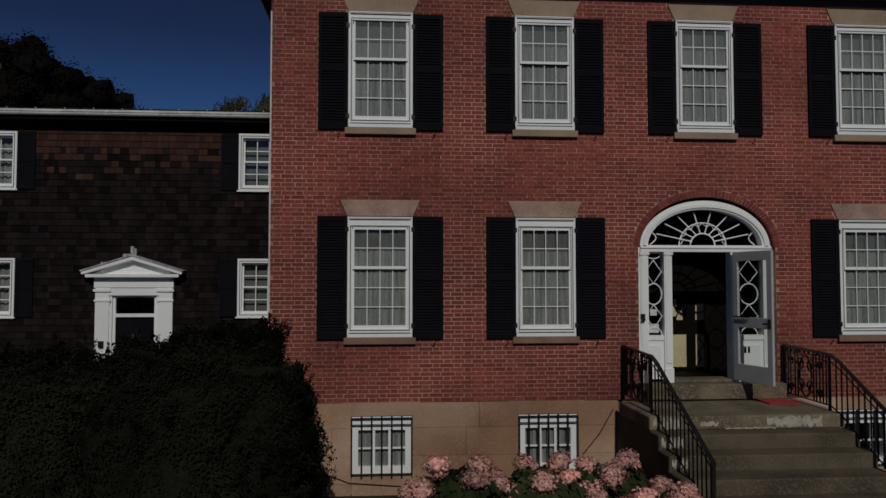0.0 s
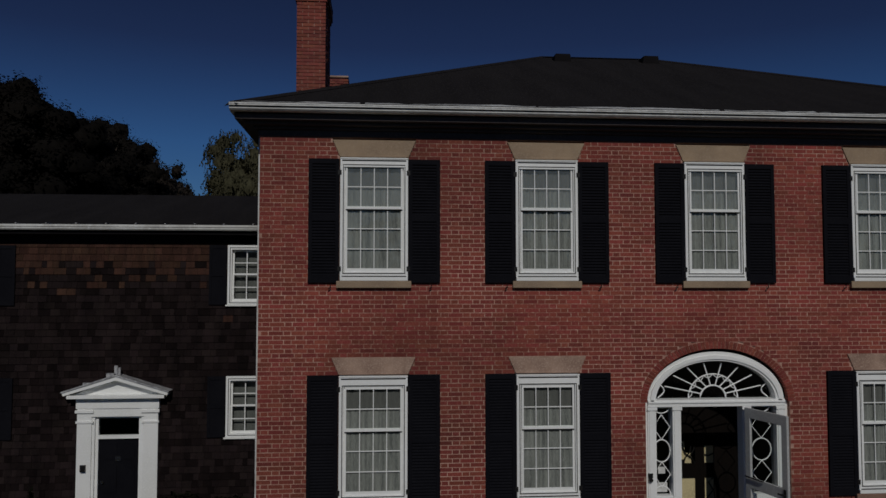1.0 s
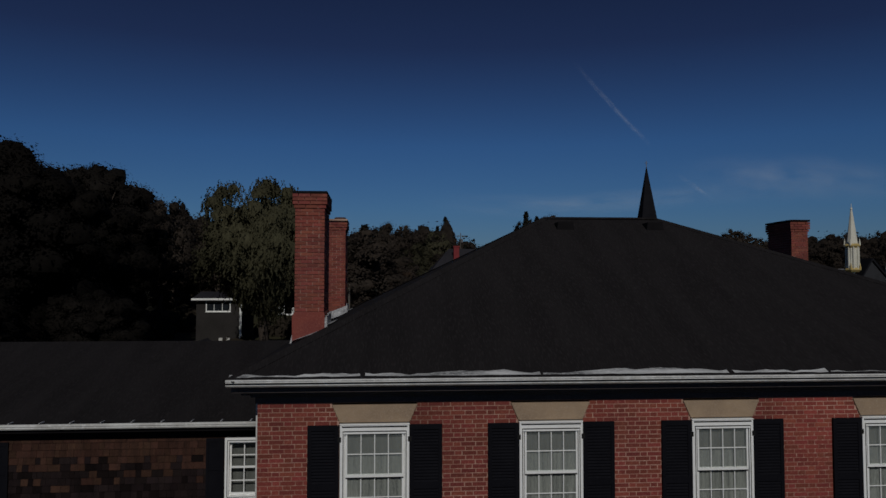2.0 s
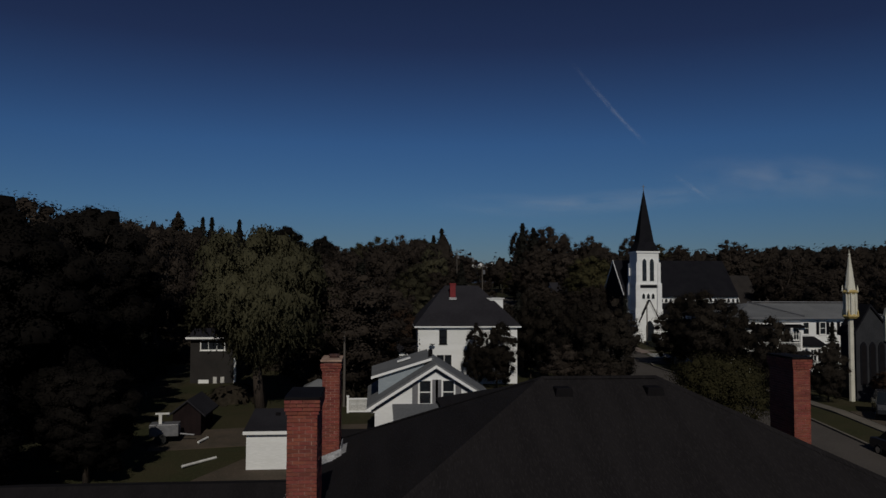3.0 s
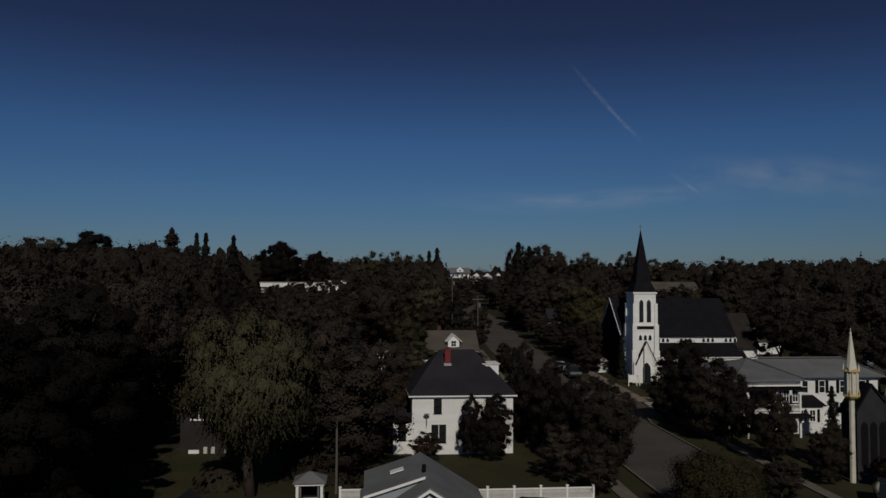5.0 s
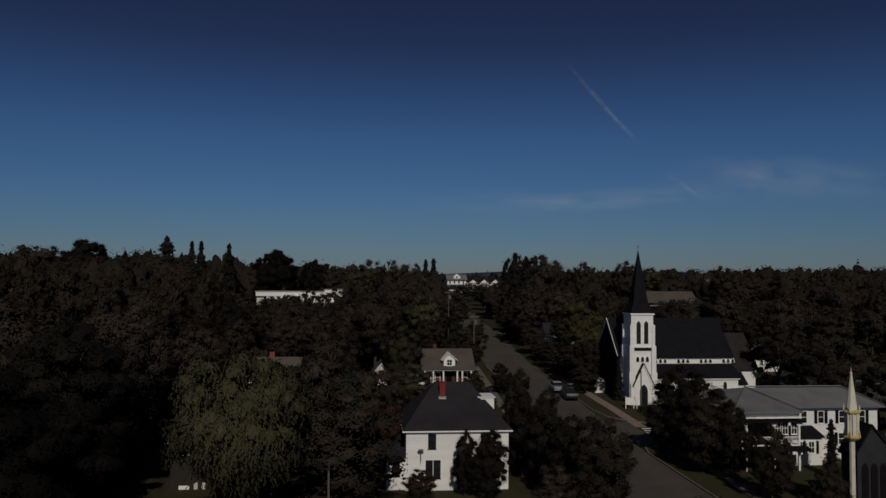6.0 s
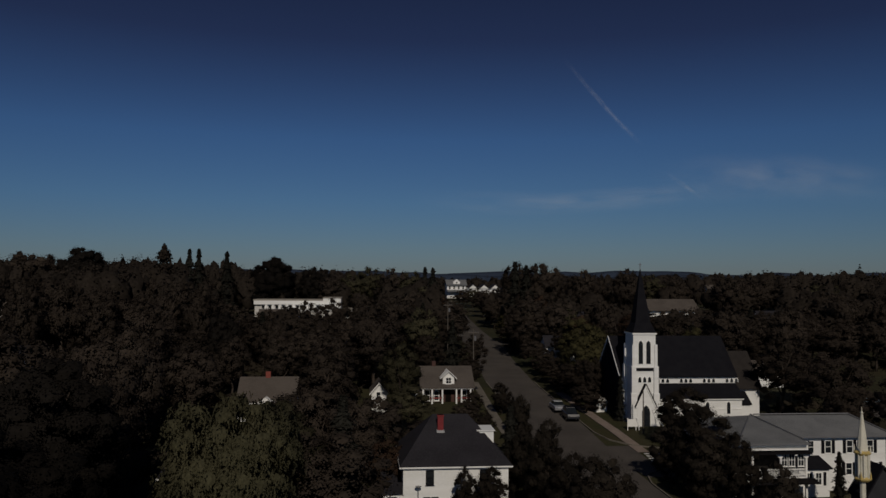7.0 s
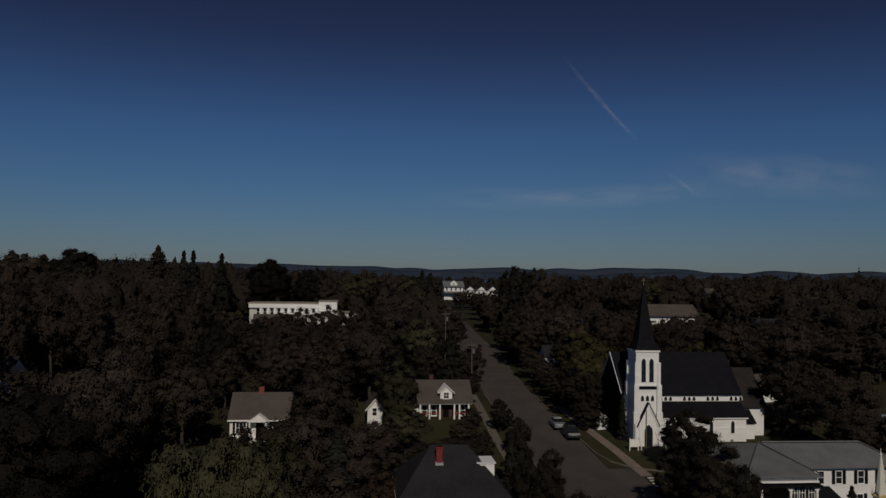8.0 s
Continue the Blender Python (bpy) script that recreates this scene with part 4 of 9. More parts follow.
def flashing(core, xa, xb, ya, yb, inner):
    """Lead sheets stepped up the slope beside a stack."""
    g = Geo()
    xr = xb + 0.03 if inner > 0 else xa - 0.03
    n = 5
    for i in range(n):
        a, b = ya + (yb - ya) * i / n, ya + (yb - ya) * (i + 1) / n
        z = roof_z(xr, (a + b) / 2)
        g.box(min(xr, xr + 0.02 * inner), a, z - 0.05, max(xr, xr + 0.02 * inner), b + 0.02, z + 0.22 + 0.06 * noise.noise(Vector((a * 9, xa, 0))))
        g.add([(xr, a, z + 0.03), (xr + 0.14 * inner, a, roof_z(xr + 0.14 * inner, a) + 0.02), (xr + 0.14 * inner, b, roof_z(xr + 0.14 * inner, b) + 0.02), (xr, b, z + 0.03)], [(0, 1, 2, 3)])
    za, zb = roof_z(xa, ya), roof_z(xb, ya)
    g.add([(xa - 0.08, ya - 0.02, za - 0.02), (xb + 0.06, ya - 0.02, zb - 0.02), (xb + 0.06, ya - 0.02, zb + 0.20), (xa - 0.02, ya - 0.02, za + 0.22)], [(0, 1, 2, 3)])
    g.add([(xa - 0.08, ya - 0.12, roof_z(xa, ya - 0.12) + 0.02), (xb + 0.16, ya - 0.12, roof_z(xb, ya - 0.12) + 0.02), (xb + 0.10, ya - 0.02, zb + 0.03), (xa - 0.02, ya - 0.02, za + 0.03)], [(0, 1, 2, 3)])
    part("flashing", g, LEAD, core, "crumpled grey lead flashing")


c = chimney(0.20, 0.72, 2.79, 4.10, 7.95, 10.96)
flashing(c, 0.20, 0.72, 2.79, 4.10, 1)
part("chimney_foot", Geo().prism([(0.17, 8.0), (0.735, 8.0), (0.735, 8.74), (0.72, 8.80), (0.20, 8.80), (0.16, 8.72)], 2.75, 4.14), CHIMNEY_BRICK, c)
c = chimney(0.39, 0.83, 9.0, 10.2, 7.95, 11.0, False)
flashing(c, 0.39, 0.83, 9.0, 10.2, 1)
part("chimney_pot", Geo().lathe([(0.13, 10.98), (0.12, 11.03), (0.15, 11.04), (0.15, 11.09), (0.10, 11.09), (0.10, 11.0)], 0.66, 9.6, 12), DULL_BRICK, c)
c = chimney(12.74, 13.2, 8.65, 9.9, 7.95, 11.04)
flashing(c, 12.74, 13.2, 8.65, 9.9, -1)

# corner drainpipe
pipe = part("downspout", Geo().tube([(-0.05, 0.30, 7.8), (-0.05, 0.30, 0.3), (-0.10, 0.2, 0.05)], 0.018, 8), WHITE_OLD, house, "thin pale corner drainpipe")


# ---- the doorway ----
def ellipse(c, z, a, h, n=28, start=0.0, end=math.pi):
    return [(c + a * math.cos(start + (end - start) * i / n), z + h * math.sin(start + (end - start) * i / n)) for i in range(n + 1)]


def arch_band(c, z, a0, h0, a1, h1, y0, y1, n=28):
    """A band between two half ellipses, from y0 to y1."""
    inner, outer = ellipse(c, z, a0, h0, n), ellipse(c, z, a1, h1, n)
    k = n + 1
    v = [(x, y, z) for y in (y0, y1) for ring_ in (inner, outer) for x, z in ring_]
    f = [(0, k, 3 * k, 2 * k), (n, 2 * k + n, 3 * k + n, k + n)]
    for i in range(n):
        f += [(i, i + 1, k + i + 1, k + i), (2 * k + i, 3 * k + i, 3 * k + i + 1, 2 * k + i + 1), (k + i, k + i + 1, 3 * k + i + 1, 3 * k + i), (i, 2 * k + i, 2 * k + i + 1, i + 1)]
    return Geo().add(v, f)


def tube_xz(g, pts, y, r, sides=6):
    return g.tube([(x, y, z) for x, z in pts], r, sides)


DB = 1.655                       # threshold height
entry = part("doorway", arch_band(DOOR_C, SPRING, 0.93, 0.60, DOOR_A - 0.004, RISE - 0.004, -0.01, 0.16), WHITE, house, "white arched doorcase with fanlight and sidelights", bevel=0.006)
entry.location.y = 0.075
part("arch_moulding", arch_band(DOOR_C, SPRING, 0.965, 0.63, 1.02, 0.685, -0.035, -0.008), WHITE, entry)
# rowlock arch of bricks on end
g = Geo()
n = 58
inner, outer = ellipse(DOOR_C, SPRING, DOOR_A + 0.020, RISE + 0.045, n), ellipse(DOOR_C, SPRING, DOOR_A + 0.125, RISE + 0.155, n)
for i in range(n):
    def mix(p, q, t):
        return (p[0] + (q[0] - p[0]) * t, p[1] + (q[1] - p[1]) * t)
    g.prism([mix(inner[i], inner[i + 1], 0.08), mix(inner[i], inner[i + 1], 0.92), mix(outer[i], outer[i + 1], 0.92), mix(outer[i], outer[i + 1], 0.08)][::-1], -0.008, 0.2)
part("brick_arch", g, BRICK, house, "arch of red bricks on end")
part("arch_backing", arch_band(DOOR_C, SPRING, DOOR_A + 0.022, RISE + 0.047, DOOR_A + 0.145, RISE + 0.175, 0.002, 0.25), MORTAR, house)
# the recess's shadow under the bricks is painted on as this black band
part("arch_reveal", arch_band(DOOR_C, SPRING, DOOR_A - 0.01, RISE - 0.01, DOOR_A + 0.019, RISE + 0.044, 0.075, 0.24), BLACK_TRIM, house, "arched reveal with its shade painted black")
for x in (DOOR_C - DOOR_A - 0.044, DOOR_C + DOOR_A - 0.003):
    part("jamb", Geo().box(x, 0.075, 1.4, x + 0.047, 0.24, SPRING), WHITE, house)
# transom bar
part("transom", Geo().prism_x([(-0.035, SPRING - 0.075), (-0.035, SPRING - 0.02), (-0.055, SPRING - 0.02), (-0.055, SPRING + 0.005), (-0.035, SPRING + 0.005), (-0.035, SPRING + 0.03), (0.16, SPRING + 0.03), (0.16, SPRING - 0.075)], DOOR_C - DOOR_A + 0.005, DOOR_C + DOOR_A - 0.005), WHITE, entry, bevel=0.004)
# fanlight
FZ = SPRING + 0.035
part("fanlight_arc", Geo().tube([(DOOR_C + 0.20 * math.cos(t), 0.10, FZ + 0.19 * math.sin(t)) for t in np.linspace(0, math.pi, 17)], 0.013, 6), WHITE, entry)
part("fanlight_arc", Geo().tube([(DOOR_C + 0.385 * math.cos(t), 0.10, FZ + 0.36 * math.sin(t)) for t in np.linspace(0, math.pi, 25)], 0.010, 6), WHITE, entry)
for i in range(8):
    t0, t1 = math.pi * i / 8, math.pi * (i + 1) / 8
    part("fanlight_swag", Geo().tube([(DOOR_C + (0.385 - 0.05 * math.sin((t - t0) / (t1 - t0) * math.pi)) * math.cos(t), 0.10, FZ + (0.36 - 0.05 * math.sin((t - t0) / (t1 - t0) * math.pi)) * math.sin(t)) for t in np.linspace(t0, t1, 7)], 0.007, 5), WHITE, entry)
for i in range(1, 9):
    t = math.pi * i / 9
    a1, h1 = 0.80, 0.53
    part("fanlight_bar", Geo().tube([(DOOR_C + 0.20 * math.cos(t), 0.10, FZ + 0.19 * math.sin(t)), (DOOR_C + a1 * math.cos(t), 0.10, FZ + h1 * math.sin(t))], 0.010, 6), WHITE, entry)
for s in (-1, 1):
    part("fanlight_bar", Geo().tube([(DOOR_C + s * (0.86 - 0.10 * math.sin(u * math.pi)), 0.10, FZ + 0.01 + 0.22 * u) for u in np.linspace(0, 1, 9)], 0.010, 6), WHITE, entry)
fan = [(x, z) for x, z in ellipse(DOOR_C, SPRING + 0.03, 0.94, 0.58, 28)]
p = part("fanlight_pane", Geo().add([(x, 0.115, z) for x, z in fan], [tuple(range(len(fan)))]), GLASS, entry)
p.visible_shadow = False
# posts and pilasters
for a, b, name in ((DOOR_C - DOOR_A + 0.004, DOOR_C - DOOR_A + 0.135, "outer_post"), (6.085, 6.215, "inner_pilaster"), (7.165, 7.285, "inner_pilaster"), (DOOR_C + DOOR_A - 0.135, DOOR_C + DOOR_A - 0.004, "outer_post")):
    q = part(name, Geo().box(a, -0.02, DB - 0.05, b, 0.16, SPRING - 0.075), WHITE, entry, bevel=0.004)
    part("raised_panel", Geo().box(a + 0.02, -0.032, DB + 0.25, b - 0.02, -0.018, SPRING - 0.13), WHITE, q, bevel=0.004)
    part("plinth", Geo().box(a - 0.008, -0.04, DB - 0.05, b + 0.008, -0.018, DB + 0.17), WHITE, q, bevel=0.004)
    part("capital", Geo().box(a - 0.01, -0.045, SPRING - 0.125, b + 0.01, -0.018, SPRING - 0.078), WHITE, q, bevel=0.004)
for a, b in ((5.805, 6.085), (7.285, 7.705)):
    side = part("sidelight", Geo().box(a, 0.02, DB, b, 0.14, DB + 0.605), WHITE, entry, "white panelled sidelight with diamond and circle tracery", bevel=0.004)
    part("raised_panel", Geo().box(a + 0.05, 0.005, DB + 0.09, b - 0.05, 0.022, DB + 0.53), WHITE, side, bevel=0.004)
    part("sill_board", Geo().box(a, 0.0, DB + 0.605, b, 0.14, DB + 0.68), WHITE, side, bevel=0.004)
    part("head_board", Geo().box(a, 0.04, SPRING - 0.10, b, 0.12, SPRING - 0.075), WHITE, side, bevel=0.004)
    c, w = (a + b) / 2, (b - a) / 2 - 0.01
    t = Geo()
    z0, z1 = DB + 0.69, SPRING - 0.10
    zm = (z0 + z1) / 2
    q = (z1 - z0)
    tube_xz(t, [(c + min(w, 0.15) * math.cos(u), zm + 0.165 * math.sin(u)) for u in np.linspace(0, 2 * math.pi, 21)], 0.07, 0.010)
    for zc in (zm + 0.165 + 0.185, zm - 0.165 - 0.185):
        d = min(w, 0.15)
        tube_xz(t, [(c, zc + 0.185), (c + d, zc), (c, zc - 0.185), (c - d, zc), (c, zc + 0.185)], 0.07, 0.009)
    tube_xz(t, [(c + min(w, 0.14) * math.cos(u), z1 + 0.02 - 0.10 * math.sin(u)) for u in np.linspace(0, math.pi, 11)], 0.07, 0.009)
    tube_xz(t, [(c + min(w, 0.14) * math.cos(u), z0 - 0.02 + 0.14 * math.sin(u)) for u in np.linspace(0, math.pi, 11)], 0.07, 0.009)
    part("tracery", t, WHITE, side)
    p = part("pane", Geo().add([(a, 0.085, z0), (b, 0.085, z0), (b, 0.085, z1), (a, 0.085, z1)], [(0, 1, 2, 3)]), GLASS, side)
    p.visible_shadow = False
    if a < 6:
        for xa, xb, za, zb in ((c - 0.09, c + 0.08, 0.03, 0.17), (c - 0.055, c + 0.05, 0.30, 0.40)):
            part("notice", Geo().box(xa, 0.075, z0 + za, xb, 0.081, z0 + zb), WHITE_OLD, side, "small white paper notice")
    else:
        # two unlettered dark strokes where the door's digits stand
        for xa in (c - 0.12, c - 0.06):
            part("dark_bar", Geo().box(xa, -0.001, DB + 0.40, xa + 0.035, 0.006, DB + 0.50), BLACK_TRIM, side)
part("letter_knob", Geo().tube([(5.73, -0.035, DB + 0.93), (5.73, -0.075, DB + 0.93)], 0.03, 10).box(5.70, -0.035, DB + 0.95, 5.77, -0.02, DB + 1.02), IRON, entry, "black iron bell pull")
th = part("threshold", Geo().box(5.60, -0.26, 1.372, 7.95, 0.30, DB - 0.05), GRANITE_OLD, entry, "worn tan door stone", bevel=0.015)
part("door_saddle", Geo().box(6.215, -0.04, DB - 0.05, 7.165, 0.3, DB), GRANITE_OLD, th, bevel=0.01)

# the hall behind the open door: inner doors of dark wood with yellow panels
hall = part("inner_door", Geo().lattice([6.15, 6.24, 6.50, 6.66, 6.82, 7.3], [DB, DB + 0.05, DB + 0.62, DB + 0.86, 2.95, 3.9], 1.25, 1.32, lambda i, j: i in (1, 3) and j in (1, 3)), DARK_WOOD, entry, "dark wooden inner doors with yellow panels")
hall.location.x = 0.45
part("panel", Geo().box(6.24, 1.27, DB + 0.05, 6.50, 1.30, DB + 0.62), HALL_WALL, hall, "pale yellow lower panel")
part("panel", Geo().box(6.66, 1.27, DB + 0.02, 6.82, 1.30, DB + 0.62), HALL_WALL, hall, "pale yellow narrow panel")
part("panel", Geo().box(6.66, 1.27, DB + 0.85, 6.82, 1.30, DB + 1.14), HALL_WALL, hall, "pale yellow narrow panel")
# two yellow boxes draw a patch of sunlight on the door
part("panel", Geo().box(6.24, 1.27, DB + 0.92, 6.33, 1.30, DB + 1.22).box(6.33, 1.27, DB + 0.86, 6.44, 1.30, DB + 1.02), HALL_WALL, hall, "yellow patch standing for sunlight on the panel")
g = Geo()
for pts in ([(6.26, DB + 1.2), (6.33, DB + 1.02), (6.44, DB + 0.95), (6.49, DB + 0.86)], [(6.44, DB + 1.22), (6.41, DB + 1.05), (6.33, DB + 0.95), (6.3, DB + 0.86)],
            [(6.35, DB + 1.26), (6.42, DB + 1.20), (6.49, DB + 1.25), (6.48, DB + 1.1), (6.40, DB + 0.95)],
            [(6.66, DB + 0.05), (6.75, DB + 0.18), (6.70, DB + 0.30), (6.80, DB + 0.42), (6.72, DB + 0.55), (6.80, DB + 0.62)], [(6.82, DB + 1.02), (6.72, DB + 0.98), (6.66, DB + 1.0)]):
    tube_xz(g, pts, 1.245, 0.012, 5)
part("leaded_scrolls", g, IRON, hall, "dark scrolled grille")
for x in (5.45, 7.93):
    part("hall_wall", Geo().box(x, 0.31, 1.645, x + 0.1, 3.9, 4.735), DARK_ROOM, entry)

# the grey storm door, standing open at a right angle
SD = thing("storm_door", "grey-painted aluminium storm door standing wide open", "door", (7.17, -0.03, DB + 0.0), -77)
W, H = 0.86, 1.985
g = Geo().lattice([0, 0.11, W - 0.11, W], [0, 0.26, 0.82, 0.98, H - 0.145, H], -0.02, 0.02, lambda i, j: i == 1 and j in (1, 3))
part("frame", g, STORM_GREY, SD, bevel=0.006)
for a, b in ((0.26, 0.82), (0.98, H - 0.145)):
    p = part("pane", Geo().add([(0.11, 0, a), (W - 0.11, 0, a), (W - 0.11, 0, b), (0.11, 0, b)], [(0, 1, 2, 3)]), GLASS, SD)
    p.visible_shadow = False
part("door_handle", Geo().tube([(W - 0.05, -0.02, 0.90), (W - 0.05, -0.07, 0.90), (W - 0.13, -0.075, 0.90)], 0.014, 8).box(W - 0.075, -0.03, 0.83, W - 0.03, -0.018, 0.97), IRON, SD, "black lever handle")
part("push_bar", Geo().tube([(0.02, -0.045, 0.985), (0.42, -0.045, 0.985)], 0.012, 6), CHROME, SD, "bright closer bar")

# ---- front steps, railings, mat ----
steps = thing("stone_steps", "broad worn stone steps up to the front door", "steps")
SX0, SX1 = 5.25, 8.0
RISE = 0.187
NOSE = [-1.56, -1.89, -2.25, -2.70, -3.08, -3.45, -3.82]
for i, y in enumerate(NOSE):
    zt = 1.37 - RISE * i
    # stone below the landing is darker: dimness at the foot put into its colour
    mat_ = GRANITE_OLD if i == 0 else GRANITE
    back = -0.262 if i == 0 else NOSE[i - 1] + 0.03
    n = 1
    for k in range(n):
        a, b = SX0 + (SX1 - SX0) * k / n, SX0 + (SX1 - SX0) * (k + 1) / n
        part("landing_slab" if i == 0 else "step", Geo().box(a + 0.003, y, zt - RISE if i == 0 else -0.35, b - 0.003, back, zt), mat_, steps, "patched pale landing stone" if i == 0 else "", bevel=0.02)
part("core", Geo().box(SX0 + 0.04, -1.50, -0.3, SX1 - 0.04, -0.03, 1.18), GRANITE, steps)

# patches of old pale render on the riser of the landing
rnd = random.Random(21)
for xa, xb, za, zb, y in ((6.88, 7.66, 1.195, 1.362, -1.56), (5.30, 5.66, 1.19, 1.362, -1.56), (5.95, 6.2, 1.22, 1.30, -1.56), (5.29, 5.58, 1.01, 1.165, -1.89), (5.29, 5.50, 0.83, 0.975, -2.25), (6.3, 7.0, 1.185, 1.215, -1.56)):
    n = 22
    top = [(xa + (xb - xa) * i / n, zb - rnd.uniform(0, 0.4) ** 2 * (zb - za) * 3) for i in range(n + 1)]
    low = [(xb - (xb - xa) * i / n, za + rnd.uniform(0, 0.5) ** 2 * (zb - za) * 1.6) for i in range(n + 1)]
    part("render_patch", Geo().prism((top + low)[::-1], y - 0.007, y + 0.008), PATCH, steps, "flaking pale render patch")

door_mat = tagged(new("door_mat", Geo().box(7.36, -0.72, 1.372, 7.84, -0.28, 1.392).mesh("door_mat", RED_MAT)), "small red door mat lying on the landing", "mat")


def railing(x, side):
    """A wrought-iron stair railing: posts, rails, upright bars and a scrolled panel at the landing."""
    ob = thing("iron_railing", "black wrought-iron railing with scrolled panel beside stone steps", "railing", group="stair railings")
    zt = 1.37
    def nose(y):
        return zt - 0.53 * max(0.0, -1.33 - y)
    top = [(x, -0.04, zt + 0.82), (x, -1.30, zt + 0.78)] + [(x, y, nose(y) + 0.80) for y in np.linspace(-1.5, -3.28, 12)]
    g = Geo()
    for (xa, ya, za), (xb, yb, zb) in zip(top, top[1:]):
        g.add([(xa - 0.024, ya, za - 0.012), (xa + 0.024, ya, za - 0.012), (xa + 0.024, ya, za + 0.016), (xa - 0.024, ya, za + 0.016),
               (xb - 0.024, yb, zb - 0.012), (xb + 0.024, yb, zb - 0.012), (xb + 0.024, yb, zb + 0.016), (xb - 0.024, yb, zb + 0.016)],
              [(0, 1, 5, 4), (1, 2, 6, 5), (2, 3, 7, 6), (3, 0, 4, 7), (0, 3, 2, 1), (4, 5, 6, 7)])
    part("handrail", g, IRON, ob)
    g = Geo()
    g.tube([(x, -0.04, zt + 0.09), (x, -1.30, zt + 0.07)] + [(x, y, nose(y) + 0.09) for y in np.linspace(-1.5, -3.28, 12)], 0.011, 6)
    g.tube([(x, -0.04, zt + 0.72), (x, -1.30, zt + 0.68)] + [(x, y, nose(y) + 0.70) for y in np.linspace(-1.5, -3.28, 12)], 0.009, 6)
    part("lower_rail", g, IRON, ob)
    for y in (-0.05, -1.28, -3.27):
        part("post", Geo().box(x - 0.016, y - 0.016, nose(y) - (0.0 if y > -1.3 else 0.10), x + 0.016, y + 0.016, nose(y) + 0.80), IRON, ob)
    for y in np.arange(-1.44, -3.22, -0.125):
        part("baluster", Geo().box(x - 0.009, y - 0.009, nose(y) + 0.05, x + 0.007, y + 0.007, nose(y) + 0.79), IRON, ob)
    for y in (-0.11, -0.18, -0.25, -0.38, -0.46, -0.88, -0.95, -1.04, -1.12, -1.20):
        part("baluster", Geo().box(x - 0.011, y - 0.011, zt + 0.08, x + 0.007, y + 0.007, zt + 0.80), IRON, ob)
    # scrolls
    for cy, cz, r, turn in ((-0.53, zt + 0.57, 0.105, 1), (-0.80, zt + 0.57, 0.105, -1), (-0.53, zt + 0.25, 0.105, -1), (-0.80, zt + 0.25, 0.105, 1), (-0.27, zt + 0.60, 0.07, 1), (-0.27, zt + 0.2, 0.07, -1), (-1.04, zt + 0.60, 0.07, -1), (-1.04, zt + 0.2, 0.07, 1)):
        part("scroll", Geo().tube([(x, cy + turn * r * (1 - u * 0.75) * math.cos(u * 9), cz + r * (1 - u * 0.75) * math.sin(u * 9)) for u in np.linspace(0, 1, 26)], 0.014, 5), IRON, ob)
    part("scroll", Geo().tube([(x, -0.665 + 0.16 * math.cos(u), zt + 0.41 + 0.30 * math.sin(u)) for u in np.linspace(0, 2 * math.pi, 25)], 0.013, 5), IRON, ob)
    for y in np.arange(-0.1, -1.28, -0.12):
        part("frieze_ring", Geo().tube([(x, y + 0.05 * math.cos(u), zt + 0.76 - 0.0 + 0.03 * math.sin(u)) for u in np.linspace(0, 2 * math.pi, 11)], 0.010, 5), IRON, ob)
    return ob


railing(5.38, 1)
rail_r = railing(7.95, -1)
part("base_strip", Geo().tube([(7.93, -0.12, 1.388), (7.93, -1.27, 1.388)], 0.016, 8), WHITE_OLD, rail_r, "pale metal strip at the foot of the rail")

# a black service cable sagging along the foundation
part("cable", Geo().tube([(4.75, -0.03, 0.55), (5.0, -0.04, 0.85), (5.22, -0.04, 1.22)], 0.008, 5).tube([(0.05, -0.04, 0.62), (0.6, -0.04, 0.42), (1.2, -0.04, 0.18), (2.2, -0.04, 0.10)], 0.008, 5), BLACK_TRIM, house, "thin dark cable")


# ---- the shingled wing ----
wing = thing("shingle_wing", "dark cedar-shingled two-storey house wing with white doorway", "house")
WY, WX0, WX1 = 4.54, -9.0, -0.02
WZ0, WZ1 = 0.55, 6.30
WWIN = [(-1.31, -0.33, 5.08, 6.27), (-1.31, -0.33, 2.46, 3.66), (-6.72, -5.75, 5.07, 6.25), (-6.72, -5.74, 2.47, 3.66)]
WDOOR = (-4.13, -2.60, 0.55, 3.27)


